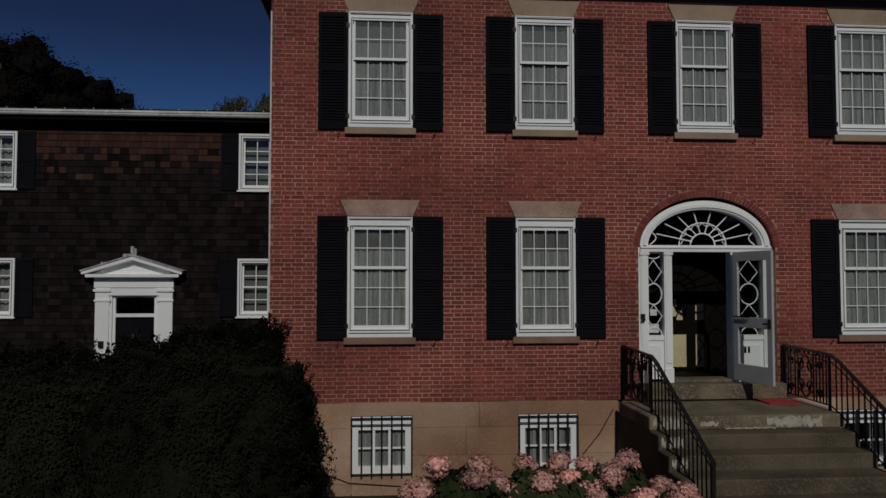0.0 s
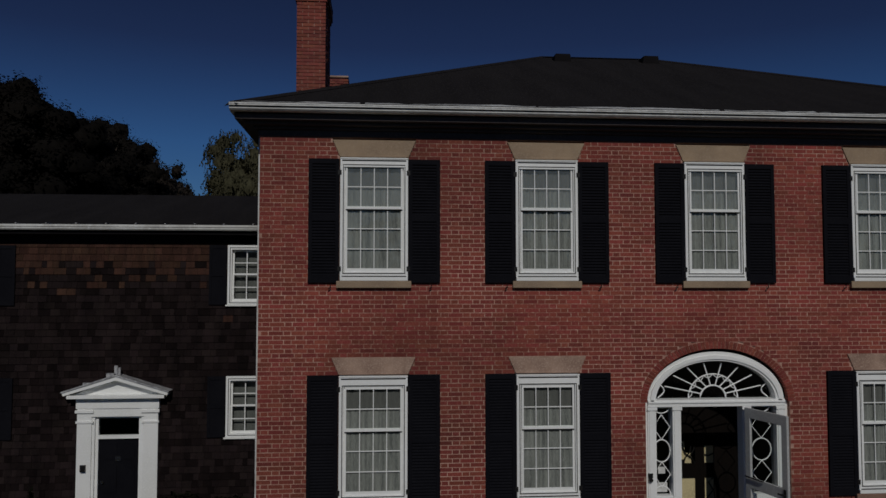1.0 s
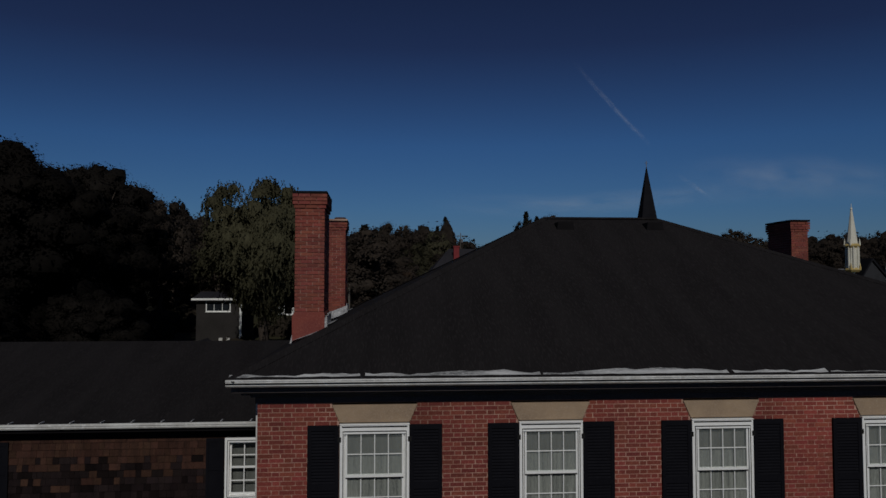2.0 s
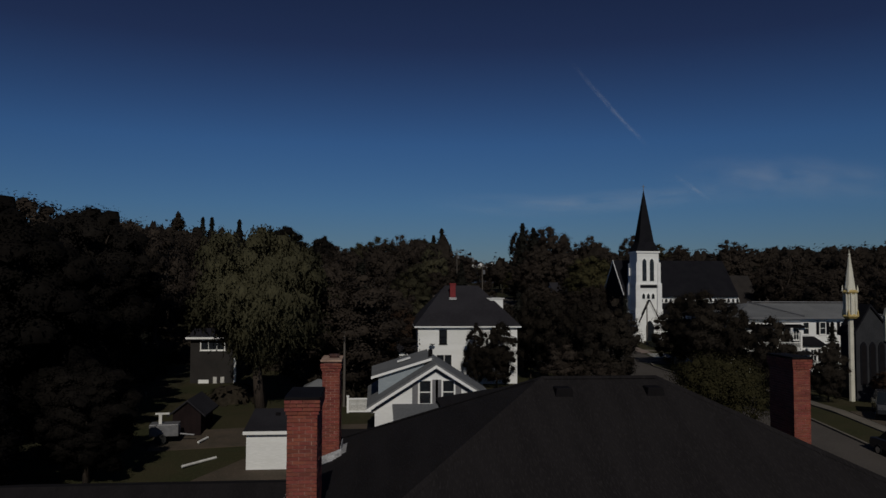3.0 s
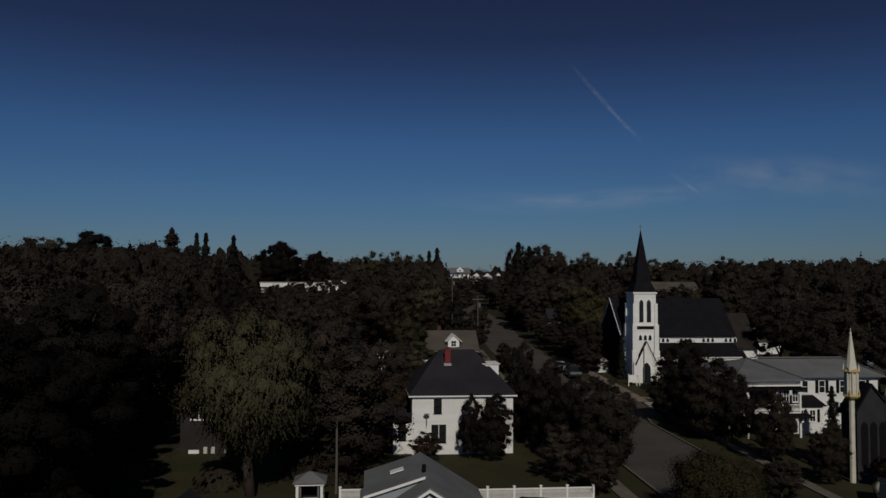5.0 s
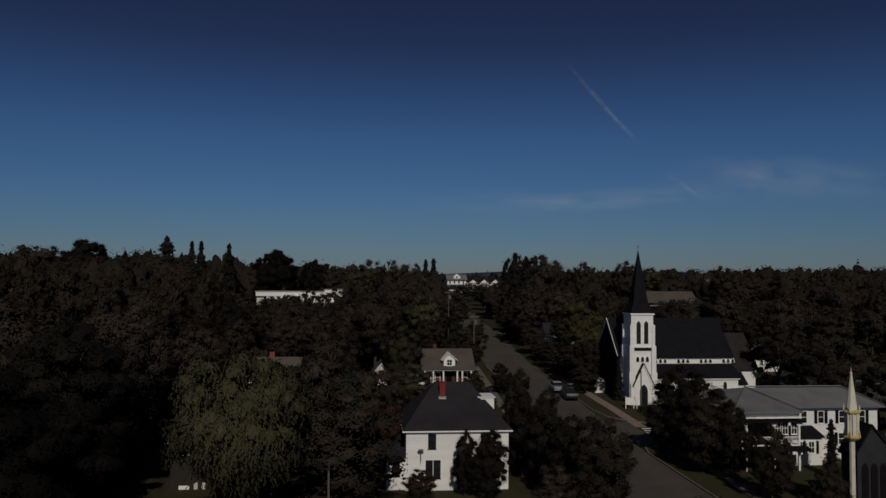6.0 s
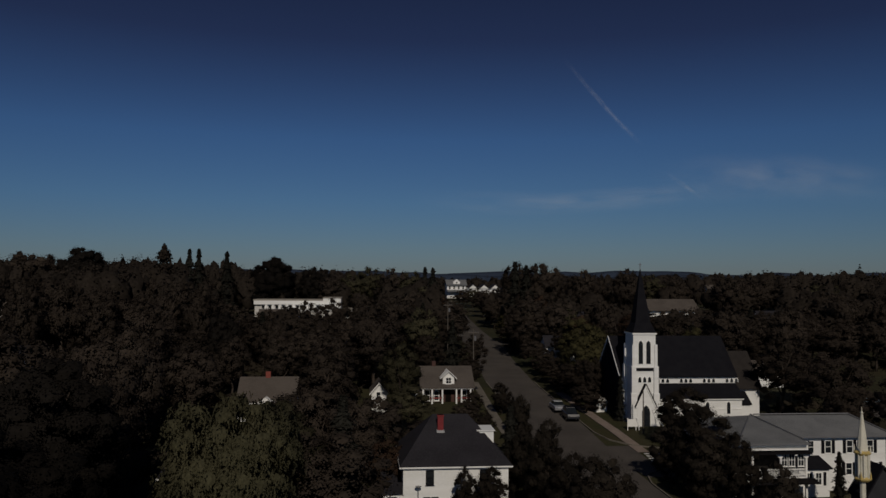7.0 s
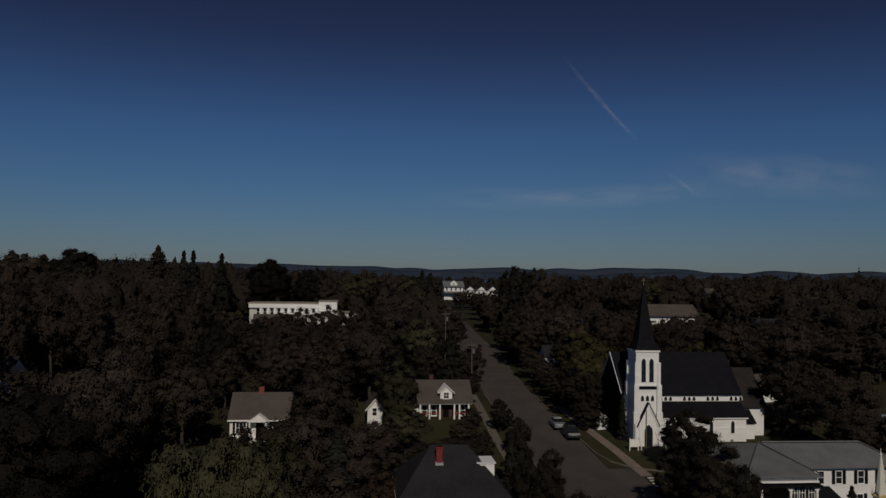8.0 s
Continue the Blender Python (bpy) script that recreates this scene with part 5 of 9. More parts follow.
def wing_wall():
    def gaps(z):
        out = [(a, b) for a, b, z0, z1 in WWIN if z0 - 0.02 < z < z1 + 0.02]
        if z < WDOOR[3] + 0.05:
            out.append((WDOOR[0] + 0.02, WDOOR[1] - 0.02))
        return sorted(out)
    back, sh, new_sh, singles = Geo(), Geo(), Geo(), []
    rnd = random.Random(12)
    expo = 0.135
    rows = int((WZ1 - WZ0) / expo) + 1
    for r in range(rows):
        z = WZ0 + r * expo
        x = WX0
        for a, b in gaps(z + expo / 2) + [(WX1, WX1 + 1)]:
            if a > x:
                back.box(x, WY, z, a, WY + 0.2, min(z + expo, WZ1 + 0.1))
                k = x + rnd.uniform(-0.12, 0.0)
                while k < a:
                    w = rnd.uniform(0.085, 0.24)
                    xa, xb = max(k, x), min(k + w - 0.004, a)
                    if xb - xa > 0.03:
                        d = rnd.uniform(0.0, 0.006)
                        h = expo + rnd.uniform(-0.008, 0.006)
                        q = [(xa, WY - 0.022 - d, z), (xb, WY - 0.022 - d, z), (xb, WY - 0.004, z + h + 0.03), (xa, WY - 0.004, z + h + 0.03)]
                        low = rnd.random()
                        fresh = z > 5.92 or (z > 5.55 and low < 0.55) or (z > 5.2 and low < 0.22) or (z > 4.7 and low < 0.05)
                        if len(singles) < 300 and -5.0 < xa < -1.7 and 4.2 < z < 5.2:
                            singles.append((xa, q, xb - xa, h))
                        else:
                            (new_sh if fresh else sh).add(q + [(xa, WY - 0.004, z), (xb, WY - 0.004, z)], [(0, 1, 2, 3), (4, 5, 1, 0), (0, 3, 4), (1, 5, 2)])
                    k += w
            x = b
    wall = part("front_wall", back, CEDAR, wing, "weathered dark cedar shingle wall")
    part("shingles", sh, CEDAR, wall, stuff=True)
    part("sheltered_shingles", new_sh, CEDAR_NEW, wall, "paler orange shingles sheltered by the eaves", stuff=True)
    for xa, q, w, h in singles:
        z = q[0][2]
        o = new("shingle", Geo().add([(0, q[0][1] - WY, 0), (w, q[0][1] - WY, 0), (w, -0.004, h + 0.03), (0, -0.004, h + 0.03), (0, -0.004, 0), (w, -0.004, 0)], [(0, 1, 2, 3), (4, 5, 1, 0), (0, 3, 4), (1, 5, 2)]).mesh("shingle", CEDAR_ONE))
        o.location = (xa, WY, z)
        o.parent = wall


wing_wall()
g = Geo().slab([(WX0, WY + 0.2), (WX0 + 0.2, WY + 0.2), (WX0 + 0.2, 14.1), (WX1, 14.1), (WX1, 14.3), (WX0, 14.3)], 0.0, WZ1 + 0.1)
part("rear_wall", g, CEDAR, wing)
part("base", Geo().box(WX0, WY - 0.03, -0.2, WX1, WY + 0.2, WZ0 + 0.1), CONCRETE, wing, "pale stone base")
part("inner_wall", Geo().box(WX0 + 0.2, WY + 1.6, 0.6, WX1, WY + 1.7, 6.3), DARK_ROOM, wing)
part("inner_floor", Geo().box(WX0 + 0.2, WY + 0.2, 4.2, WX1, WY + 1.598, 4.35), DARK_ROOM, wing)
for a, b, z0, z1 in WWIN:
    g = Geo().frame_xz(a, z0, b, z1, 0.086, 0.07, 0.086, 0.09, WY - 0.05, WY + 0.12)
    w = part("window", g, WHITE, wing, "white sash window with small panes", bevel=0.004)
    # black ring drawn for the shade inside the casing
    part("screen_track", Geo().frame_xz(a + 0.045, z0 + 0.03, b - 0.045, z1 - 0.045, 0.012, 0.012, 0.012, 0.012, WY - 0.0535, WY - 0.046), BLACK_TRIM, w)
    part("sill_board", Geo().box(a - 0.03, WY - 0.075, z0 - 0.03, b + 0.03, WY + 0.1, z0 - 0.002), WHITE, w)
    zm = (z0 + z1) / 2
    for lo, hi, y, name in ((zm - 0.02, z1 - 0.09, WY + 0.05, "upper_sash"), (z0 + 0.07, zm + 0.03, WY + 0.015, "lower_sash")):
        u, zc = (b - a - 0.24) / 3, (lo + hi) / 2
        xs = [a + 0.085, a + 0.12, a + 0.111 + u, a + 0.129 + u, a + 0.111 + 2 * u, a + 0.129 + 2 * u, b - 0.12, b - 0.085]
        s = Geo().lattice(xs, [lo, lo + 0.045, zc - 0.009, zc + 0.009, hi - 0.035, hi], y, y + 0.03, lambda i, j: i % 2 == 1 and j % 2 == 1)
        part(name, s, WHITE, w)
        p = part("pane", Geo().add([(a + 0.1, y + 0.015, lo), (b - 0.1, y + 0.015, lo), (b - 0.1, y + 0.015, hi), (a + 0.1, y + 0.015, hi)], [(0, 1, 2, 3)]), GLASS, w)
        p.visible_shadow = False
    part("blind", Geo().box(a + 0.05, WY + 0.18, z0 + 0.02, b - 0.05, WY + 0.19, z1 - 0.02), SHEER, w, "grey sheer blind")
    if a < -5:
        k = Geo()
        for i in range(31):
            x = a + 0.08 + (b - a - 0.16) * i / 30
            k.v += [(x, WY + 0.16 + 0.02 * math.sin(i * 1.4), z0 + 0.03), (x, WY + 0.16 + 0.02 * math.sin(i * 1.4), z1 - 0.22)]
        k.f = [(2 * i, 2 * i + 2, 2 * i + 3, 2 * i + 1) for i in range(30)]
        part("curtain", k, CURTAIN, w, smooth=True)
    for xa, xb in (((a - 0.36, a - 0.015),) if a > -5 else ((b + 0.015, b + 0.36), (a - 0.36, a - 0.015))):
        s = part("shutter", Geo().lattice([xa, xa + 0.05, xb - 0.05, xb], [z0, z0 + 0.08, zm - 0.03, zm + 0.03, z1 - 0.07, z1], WY - 0.055, WY - 0.03, lambda i, j: i == 1 and j in (1, 3)), SHUTTER, wing, "black wooden shutter")
        part("shutter_panel", Geo().box(xa + 0.045, WY - 0.042, z0 + 0.07, xb - 0.045, WY - 0.034, z1 - 0.06), SHUTTER, s)
# eaves, gutter and roof of the wing
part("frieze", Geo().prism_x([(WY - 0.05, 6.30), (WY + 0.2, 6.30), (WY + 0.2, 6.53), (WY - 0.30, 6.53), (WY - 0.30, 6.46), (WY - 0.05, 6.46)], WX0, WX1), BLACK_TRIM, wing, "black frieze board", bevel=0.006)
part("gutter", Geo().prism_x([(WY - 0.30, 6.532), (WY - 0.38, 6.54), (WY - 0.40, 6.565), (WY - 0.40, 6.582), (WY - 0.385, 6.587), (WY - 0.385, 6.596), (WY - 0.41, 6.602), (WY - 0.412, 6.64), (WY - 0.385, 6.645), (WY - 0.38, 6.60), (WY - 0.30, 6.575)], WX0 - 0.2, -0.02), WHITE_OLD, wing, "white eaves gutter")
for i in range(16):
    x = -8.6 + i * 0.56
    part("gutter_strap", Geo().box(x - 0.012, WY - 0.42, 6.655, x + 0.012, WY - 0.2, 6.672), LEAD, wing)
wr = Geo()
wr.add([(WX0 - 0.25, WY - 0.37, 6.62), (-0.02, WY - 0.37, 6.62), (-0.02, 9.4, 7.84), (WX0 - 0.25, 9.4, 7.84), (-0.02, 14.6, 6.62), (WX0 - 0.25, 14.6, 6.62),
        (WX0 - 0.25, WY - 0.37, 6.54), (-0.02, WY - 0.37, 6.54), (-0.02, 14.6, 6.54), (WX0 - 0.25, 14.6, 6.54)],
       [(0, 1, 2, 3), (3, 2, 4, 5), (6, 7, 1, 0), (5, 4, 8, 9), (0, 3, 5, 9, 6), (7, 8, 4, 2, 1), (9, 8, 7, 6)])
wroof = part("roof", wr, ROOF, wing, "black asphalt shingle roof")
# classical doorcase
dc = -3.365
door = part("doorcase", Geo().lattice([dc - 0.77, dc - 0.49, dc + 0.49, dc + 0.77], [0.6, 2.90, 3.06], WY - 0.10, WY + 0.05, lambda i, j: i == 1 and j == 0), WHITE, wing, "white pedimented classical doorcase", bevel=0.006)
part("entablature", Geo().box(dc - 0.79, WY - 0.12, 3.06, dc + 0.79, WY + 0.05, 3.27), WHITE, door, bevel=0.006)
for s in (-1, 1):
    xa, xb = (dc - 0.80, dc - 0.45) if s < 0 else (dc + 0.45, dc + 0.80)
    part("capital", Geo().box(xa, WY - 0.135, 2.98, xb, WY - 0.09, 3.035), WHITE, door)
    part("necking", Geo().box(xa + 0.01, WY - 0.12, 2.78, xb - 0.01, WY - 0.095, 2.82), WHITE, door)
    part("plinth", Geo().box(xa + 0.01, WY - 0.125, 0.6, xb - 0.01, WY - 0.095, 0.85), WHITE, door)
    part("door_stop", Geo().box(dc + s * 0.47 - 0.03, WY - 0.07, 0.6, dc + s * 0.47 + 0.03, WY - 0.02, 2.9), WHITE, door)
part("pediment", Geo().prism([(dc - 0.86, 3.33), (dc + 0.86, 3.33), (dc, 3.66)], WY - 0.12, WY), WHITE, door, "white triangular pediment")
part("pediment_base", Geo().box(dc - 0.92, WY - 0.26, 3.27, dc + 0.92, WY, 3.335), WHITE, door, bevel=0.006)
part("pediment_rake", Geo().prism([(dc - 1.0, 3.385), (dc - 0.98, 3.325), (dc, 3.62), (dc + 0.98, 3.325), (dc + 1.0, 3.385), (dc, 3.70)], WY - 0.28, WY), WHITE, door, bevel=0.005)
part("pediment_roof", Geo().prism([(dc - 1.02, 3.41), (dc - 1.0, 3.388), (dc, 3.702), (dc + 1.0, 3.388), (dc + 1.02, 3.41), (dc, 3.735)], WY - 0.30, WY), LEAD, door, "grey lead covering with loose edges")
for q in ((-0.05, -0.2, 3.72, 0.01, -0.15, 3.90), (0.015, -0.18, 3.72, 0.06, -0.14, 3.86), (-0.2, -0.2, 3.66, -0.02, -0.1, 3.75), (-0.62, -0.25, 3.52, -0.45, -0.2, 3.58)):
    part("loose_flashing", Geo().box(dc + q[0], WY + q[1], q[2], dc + q[3], WY + q[4], q[5]), LEAD, door, "crumpled grey flashing")
part("transom_frame", Geo().lattice([dc - 0.44, dc - 0.385, dc + 0.385, dc + 0.44], [0.6, 2.46, 2.53, 2.86, 2.9], WY - 0.02, WY + 0.06, lambda i, j: i == 1 and j in (0, 2)), WHITE, door)
p = part("transom_pane", Geo().add([(dc - 0.385, WY + 0.03, 2.53), (dc + 0.385, WY + 0.03, 2.53), (dc + 0.385, WY + 0.03, 2.86), (dc - 0.385, WY + 0.03, 2.86)], [(0, 1, 2, 3)]), GLASS, door)
leaf = part("door_leaf", Geo().box(dc - 0.385, WY + 0.03, 0.6, dc + 0.385, WY + 0.08, 2.46), SHUTTER, door, "black panelled door", bevel=0.004)
for xa, xb in ((dc - 0.30, dc - 0.04), (dc + 0.04, dc + 0.30)):
    for za, zb in ((0.75, 1.25), (1.4, 1.95), (2.05, 2.36)):
        part("raised_panel", Geo().box(xa, WY + 0.018, za, xb, WY + 0.031, zb), SHUTTER, leaf)
part("door_knob", Geo().tube([(dc - 0.30, WY + 0.03, 1.62), (dc - 0.30, WY - 0.02, 1.62)], 0.03, 10), CHROME, leaf)
part("knocker", Geo().box(dc - 0.06, WY + 0.0, 2.02, dc + 0.04, WY + 0.018, 2.12), CHROME, leaf, "small bright door plate")
part("letter_box", Geo().box(dc - 0.68, WY - 0.15, 1.85, dc - 0.58, WY - 0.10, 1.98), IRON, door, "small black letter box")
part("doorstep", Geo().box(dc - 0.9, WY - 0.8, 0.2, dc + 0.9, WY - 0.05, 0.62), GRANITE, door, "stone doorstep", bevel=0.02)


# ---- shrubs by the house ----
def leaf_quad(g, c, n, size, rnd, long=1.4, soft=None):
    """One leaf at c that faces n; soft: the way in which its part of the crown faces."""
    a = n.orthogonal().normalized()
    t = rnd.uniform(0, 6.28)
    u = a * math.cos(t) + n.cross(a) * math.sin(t)
    v = n.cross(u)
    s = size * rnd.uniform(0.7, 1.3)
    q = [c - u * s * 0.5 * long, c + v * s * 0.5, c + u * s * 0.5 * long, c - v * s * 0.5]
    if soft is not None:
        if n.dot(soft) > 0:
            q.reverse()
        g.n.extend([tuple((soft + n * 0.25 * (1 if n.dot(soft) > 0 else -1)).normalized())] * 4)
    g.add(q, [(0, 1, 2, 3)])


def ball_net(levels):
    """Directions and triangles of an evenly split octahedron."""
    v = [Vector(p) for p in ((1, 0, 0), (-1, 0, 0), (0, 1, 0), (0, -1, 0), (0, 0, 1), (0, 0, -1))]
    f = [(0, 2, 4), (2, 1, 4), (1, 3, 4), (3, 0, 4), (2, 0, 5), (1, 2, 5), (3, 1, 5), (0, 3, 5)]
    for _ in range(levels):
        mids, out = {}, []

        def mid(a, b):
            k = (min(a, b), max(a, b))
            if k not in mids:
                mids[k] = len(v)
                v.append((v[a] + v[b]).normalized())
            return mids[k]
        for a, b, c in f:
            ab, bc, ca = mid(a, b), mid(b, c), mid(c, a)
            out += [(a, ab, ca), (ab, b, bc), (ca, bc, c), (ab, bc, ca)]
        f = out
    return v, f


NET1, NET3 = ball_net(1), ball_net(3)


def leaf_mass(g, c, rx, ry, rz, way, wobble, seed, net=NET1, lean=0.85):
    """The dense uneven inside of a clump of leaves, hidden under its outer leaves."""
    verts, faces = net
    pts = []
    for e in verts:
        k = 1 + wobble * noise.noise(Vector((e.x * 1.8 + seed, e.y * 1.8 - seed, e.z * 1.8)))
        pts.append((c.x + e.x * rx * k, c.y + e.y * ry * k, c.z + e.z * rz * k))
        g.n.append(tuple((e * (1 - lean * 0.5) + way * lean + Vector((0, 0, 0.1))).normalized()))
    g.add(pts, faces)


def shrub(name, label, at, rx, ry, h, n, size, material, seed, group=""):
    """A dense clipped bush: stems and a shell of small leaves over an uneven outline."""
    rnd = random.Random(seed)
    ob = thing(name, label, "bush", at, group=group)
    st = Geo()
    for i in range(9):
        t = rnd.uniform(0, 6.28)
        st.tube([(0.15 * math.cos(t), 0.15 * math.sin(t), -0.05), (rx * 0.35 * math.cos(t), ry * 0.35 * math.sin(t), h * 0.45), (rx * 0.6 * math.cos(t), ry * 0.6 * math.sin(t), h * 0.8)], 0.035, 6, 0.01)
    part("stems", st, BARK, ob)
    g = Geo()
    pts = []

    def shell(d, k):
        """A point of the outline: nearly upright sides, a softly rounded top."""
        flat_ = max(1e-3, math.hypot(d.x, d.y))
        wide = flat_ ** 0.62 / flat_ * k
        up = d.z ** 0.75 if d.z > 0 else d.z * 0.45
        return Vector((d.x * rx * wide, d.y * ry * wide, max(0.0, h * 0.30 + h * 0.70 * up * k)))

    def swell(d):
        return 1 + 0.20 * noise.noise(Vector((d.x * 2.2 + seed, d.y * 2.2, d.z * 2.2))) + 0.11 * noise.noise(Vector((d.x * 6, d.y * 6 + seed, d.z * 6)))

    def facing(d, c):
        return (d + Vector((noise.noise(c * 5.1), noise.noise(c * 5.1 + Vector((9, 0, 0))), noise.noise(c * 5.1 + Vector((0, 9, 0))))) * 1.3).normalized()
    for d in NET3[0]:
        c = shell(d, 0.96 * swell(d))
        pts.append(c)
        g.n.append(tuple(facing(d, c)))
    g.add(pts, NET3[1])
    for _ in range(n):
        t, ph = rnd.uniform(0, 2 * math.pi), rnd.uniform(-0.35, 0.95)
        if rnd.random() < 0.5:
            ph = math.acos(rnd.random() ** 0.81)
        d = Vector((math.cos(t) * math.cos(ph), math.sin(t) * math.cos(ph), math.sin(ph)))
        c = shell(d, swell(d) * rnd.choice((0.95, 0.97, 0.98, 0.99, 1.0, rnd.uniform(0.99, 1.025))))
        if c.z < 0.02:
            continue
        nrm = (d + Vector((rnd.uniform(-0.8, 0.8), rnd.uniform(-0.8, 0.8), rnd.uniform(-0.3, 0.9)))).normalized()
        leaf_quad(g, c, nrm, size, rnd, 1.8, facing(d, c))
    # loose shoots that stand out of the clipped shape
    for _ in range(n // 500):
        t, ph = rnd.uniform(0, 2 * math.pi), math.acos(rnd.random() ** 0.81)
        d = Vector((math.cos(t) * math.cos(ph), math.sin(t) * math.cos(ph), math.sin(ph)))
        c = shell(d, swell(d))
        way = (d * 0.5 + Vector((rnd.uniform(-0.4, 0.4), rnd.uniform(-0.4, 0.4), 1.0))).normalized()
        reach = rnd.uniform(0.06, 0.22)
        for q in range(26):
            e = c + way * (reach * q / 26) + Vector((rnd.uniform(-1, 1), rnd.uniform(-1, 1), rnd.uniform(-1, 1))) * 0.022
            leaf_quad(g, e, Vector((rnd.uniform(-1, 1), rnd.uniform(-1, 1), rnd.uniform(-1, 1))).normalized(), size, rnd, 1.8, facing(d, e))
    part("foliage", g, material, ob)
    return ob


shrub("yew_bush", "large dark green yew bush growing beside the brick corner", (-0.52, -1.7, 0), 1.42, 1.3, 2.48, 80000, 0.024, LEAF_YEW, 1, "yew hedge")
shrub("yew_bush", "large dark green yew bush before the shingled wing", (-2.6, -1.3, 0), 1.7, 1.4, 2.1, 60000, 0.026, LEAF_YEW, 2, "yew hedge")
shrub("yew_bush", "large dark green yew bush before the shingled wing", (-4.9, -1.2, 0), 1.8, 1.5, 2.12, 50000, 0.028, LEAF_YEW, 3, "yew hedge")
for i, (x, y) in enumerate(((-2.0, 3.6), (-4.6, 3.5), (-5.9, 3.6), (-1.0, 3.5))):
    shrub("evergreen_shrub", "small dark evergreen shrub against the shingled wall", (x, y, gz(x, y)), 0.6, 0.45, 0.95, 1500, 0.06, LEAF_YEW, 20 + i, "shrubs along the wing")


def hydrangea(at, w, seed):
    rnd = random.Random(seed)
    ob = thing("hydrangea_bush", "hydrangea bush full of large pink flower heads", "bush", at, group="hydrangeas")
    st = Geo()
    heads = []
    for i in range(9):
        t = i * 2.4 + rnd.uniform(-0.3, 0.3)
        r = w * math.sqrt((i + 0.6) / 9)
        top = Vector((r * math.cos(t), 0.75 * r * math.sin(t), 0.98 - 0.42 * (r / w) ** 2 + rnd.uniform(-0.06, 0.08)))
        st.tube([(top.x * 0.15, top.y * 0.15, -0.05), (top.x * 0.6, top.y * 0.6, top.z * 0.6), tuple(top)], 0.012, 5, 0.006)
        heads.append(top)
    part("stems", st, BARK, ob)
    g = Geo()
    for _ in range(3600):
        t, r = rnd.uniform(0, 6.28), w * math.sqrt(rnd.random()) * 1.08
        z = rnd.uniform(0.1, 0.95) * (1 - 0.4 * (r / w) ** 2)
        c = Vector((r * math.cos(t), 0.78 * r * math.sin(t), z))
        leaf_quad(g, c, Vector((math.cos(t) + rnd.uniform(-1, 1), math.sin(t) + rnd.uniform(-1, 1), rnd.uniform(0.2, 1.6))).normalized(), 0.10, rnd, 1.5)
    part("leaves", g, LEAF_BRIGHT, ob, "dark green toothed leaves")
    for top in heads:
        k = Geo()
        rr = rnd.uniform(0.12, 0.175)
        for q in range(4):
            lobe = top + Vector((rnd.uniform(-1, 1), rnd.uniform(-1, 1), rnd.uniform(-0.7, 0.5))) * (rr * 0.75 if q else 0.0)
            r2 = rr * (1.0 if q == 0 else rnd.uniform(0.45, 0.75))
            leaf_mass(k, lobe, r2 * 0.80, r2 * 0.80, r2 * 0.62, Vector((0, 0, 0)), 0.9, rr * 90 + q, NET1, 0.0)
            for _ in range(240 if q == 0 else 110):
                d = Vector((rnd.gauss(0, 1), rnd.gauss(0, 1), rnd.gauss(0.2, 0.8))).normalized()
                c = lobe + Vector((d.x * r2, d.y * r2, d.z * r2 * 0.82)) * rnd.uniform(0.72, 1.12)
                leaf_quad(k, c, (d + Vector((rnd.uniform(-0.7, 0.7), rnd.uniform(-0.7, 0.7), rnd.uniform(-0.7, 0.7)))).normalized(), 0.034, rnd, 1.1, (d + Vector((rnd.uniform(-0.5, 0.5), rnd.uniform(-0.5, 0.5), 0))).normalized())
        part("flower_head", k, PETAL, ob, "pink mophead flower")
    return ob


hydrangea((2.62, -2.6, 0), 0.80, 5)
hydrangea((3.6, -2.55, 0.02), 0.80, 8)
hydrangea((4.45, -2.5, 0.02), 0.80, 6)
hydrangea((4.85, -3.25, -0.12), 0.62, 7)


# ---- the buildings behind ----
def far_window(parent, xc, z0, z1, w, y, frame=0.07, cols=1, rows=2, trim=WHITE, shutters=None, label="", glass=GLASS_FAR):
    """A framed window set on a wall that faces the street in front."""
    a, b = xc - w / 2, xc + w / 2
    xs, zs = [a, a + frame], [z0, z0 + frame]
    for i in range(1, cols):
        x = a + (b - a) * i / cols
        xs += [x - 0.02, x + 0.02]
    for i in range(1, rows):
        z = z0 + (z1 - z0) * i / rows
        zs += [z - 0.025, z + 0.025]
    g = Geo().lattice(xs + [b - frame, b], zs + [z1 - frame, z1], y - 0.05, y + 0.02, lambda i, j: i % 2 == 1 and j % 2 == 1)
    w_ = part("window", g, trim, parent, label)
    part("pane", Geo().box(a + frame, y - 0.012, z0 + frame, b - frame, y - 0.006, z1 - frame), glass, w_)
    part("sill", Geo().box(a - 0.04, y - 0.085, z0 - 0.05, b + 0.04, y + 0.02, z0 - 0.002), trim, w_)
    if shutters:
        for xa in (a - 0.36, b + 0.04):
            part("shutter", Geo().box(xa, y - 0.05, z0, xa + 0.32, y - 0.005, z1), shutters, w_)
    return w_


def gable_roof_y(x0, x1, y0, y1, ze, xr, zr, t=0.16):
    """A roof whose ridge runs away from the street: eaves at x0, x1."""
    return Geo().prism([(x0, ze), (x0, ze - t), (xr, zr - t), (x1, ze - t), (x1, ze), (xr, zr)], y0, y1)


def gable_roof_x(x0, x1, y0, y1, ze, yr, zr, t=0.16):
    """A roof whose ridge runs along the street."""
    return Geo().prism_x([(y0, ze), (yr, zr), (y1, ze), (y1, ze - t), (yr, zr - t), (y0, ze - t)], x0, x1)


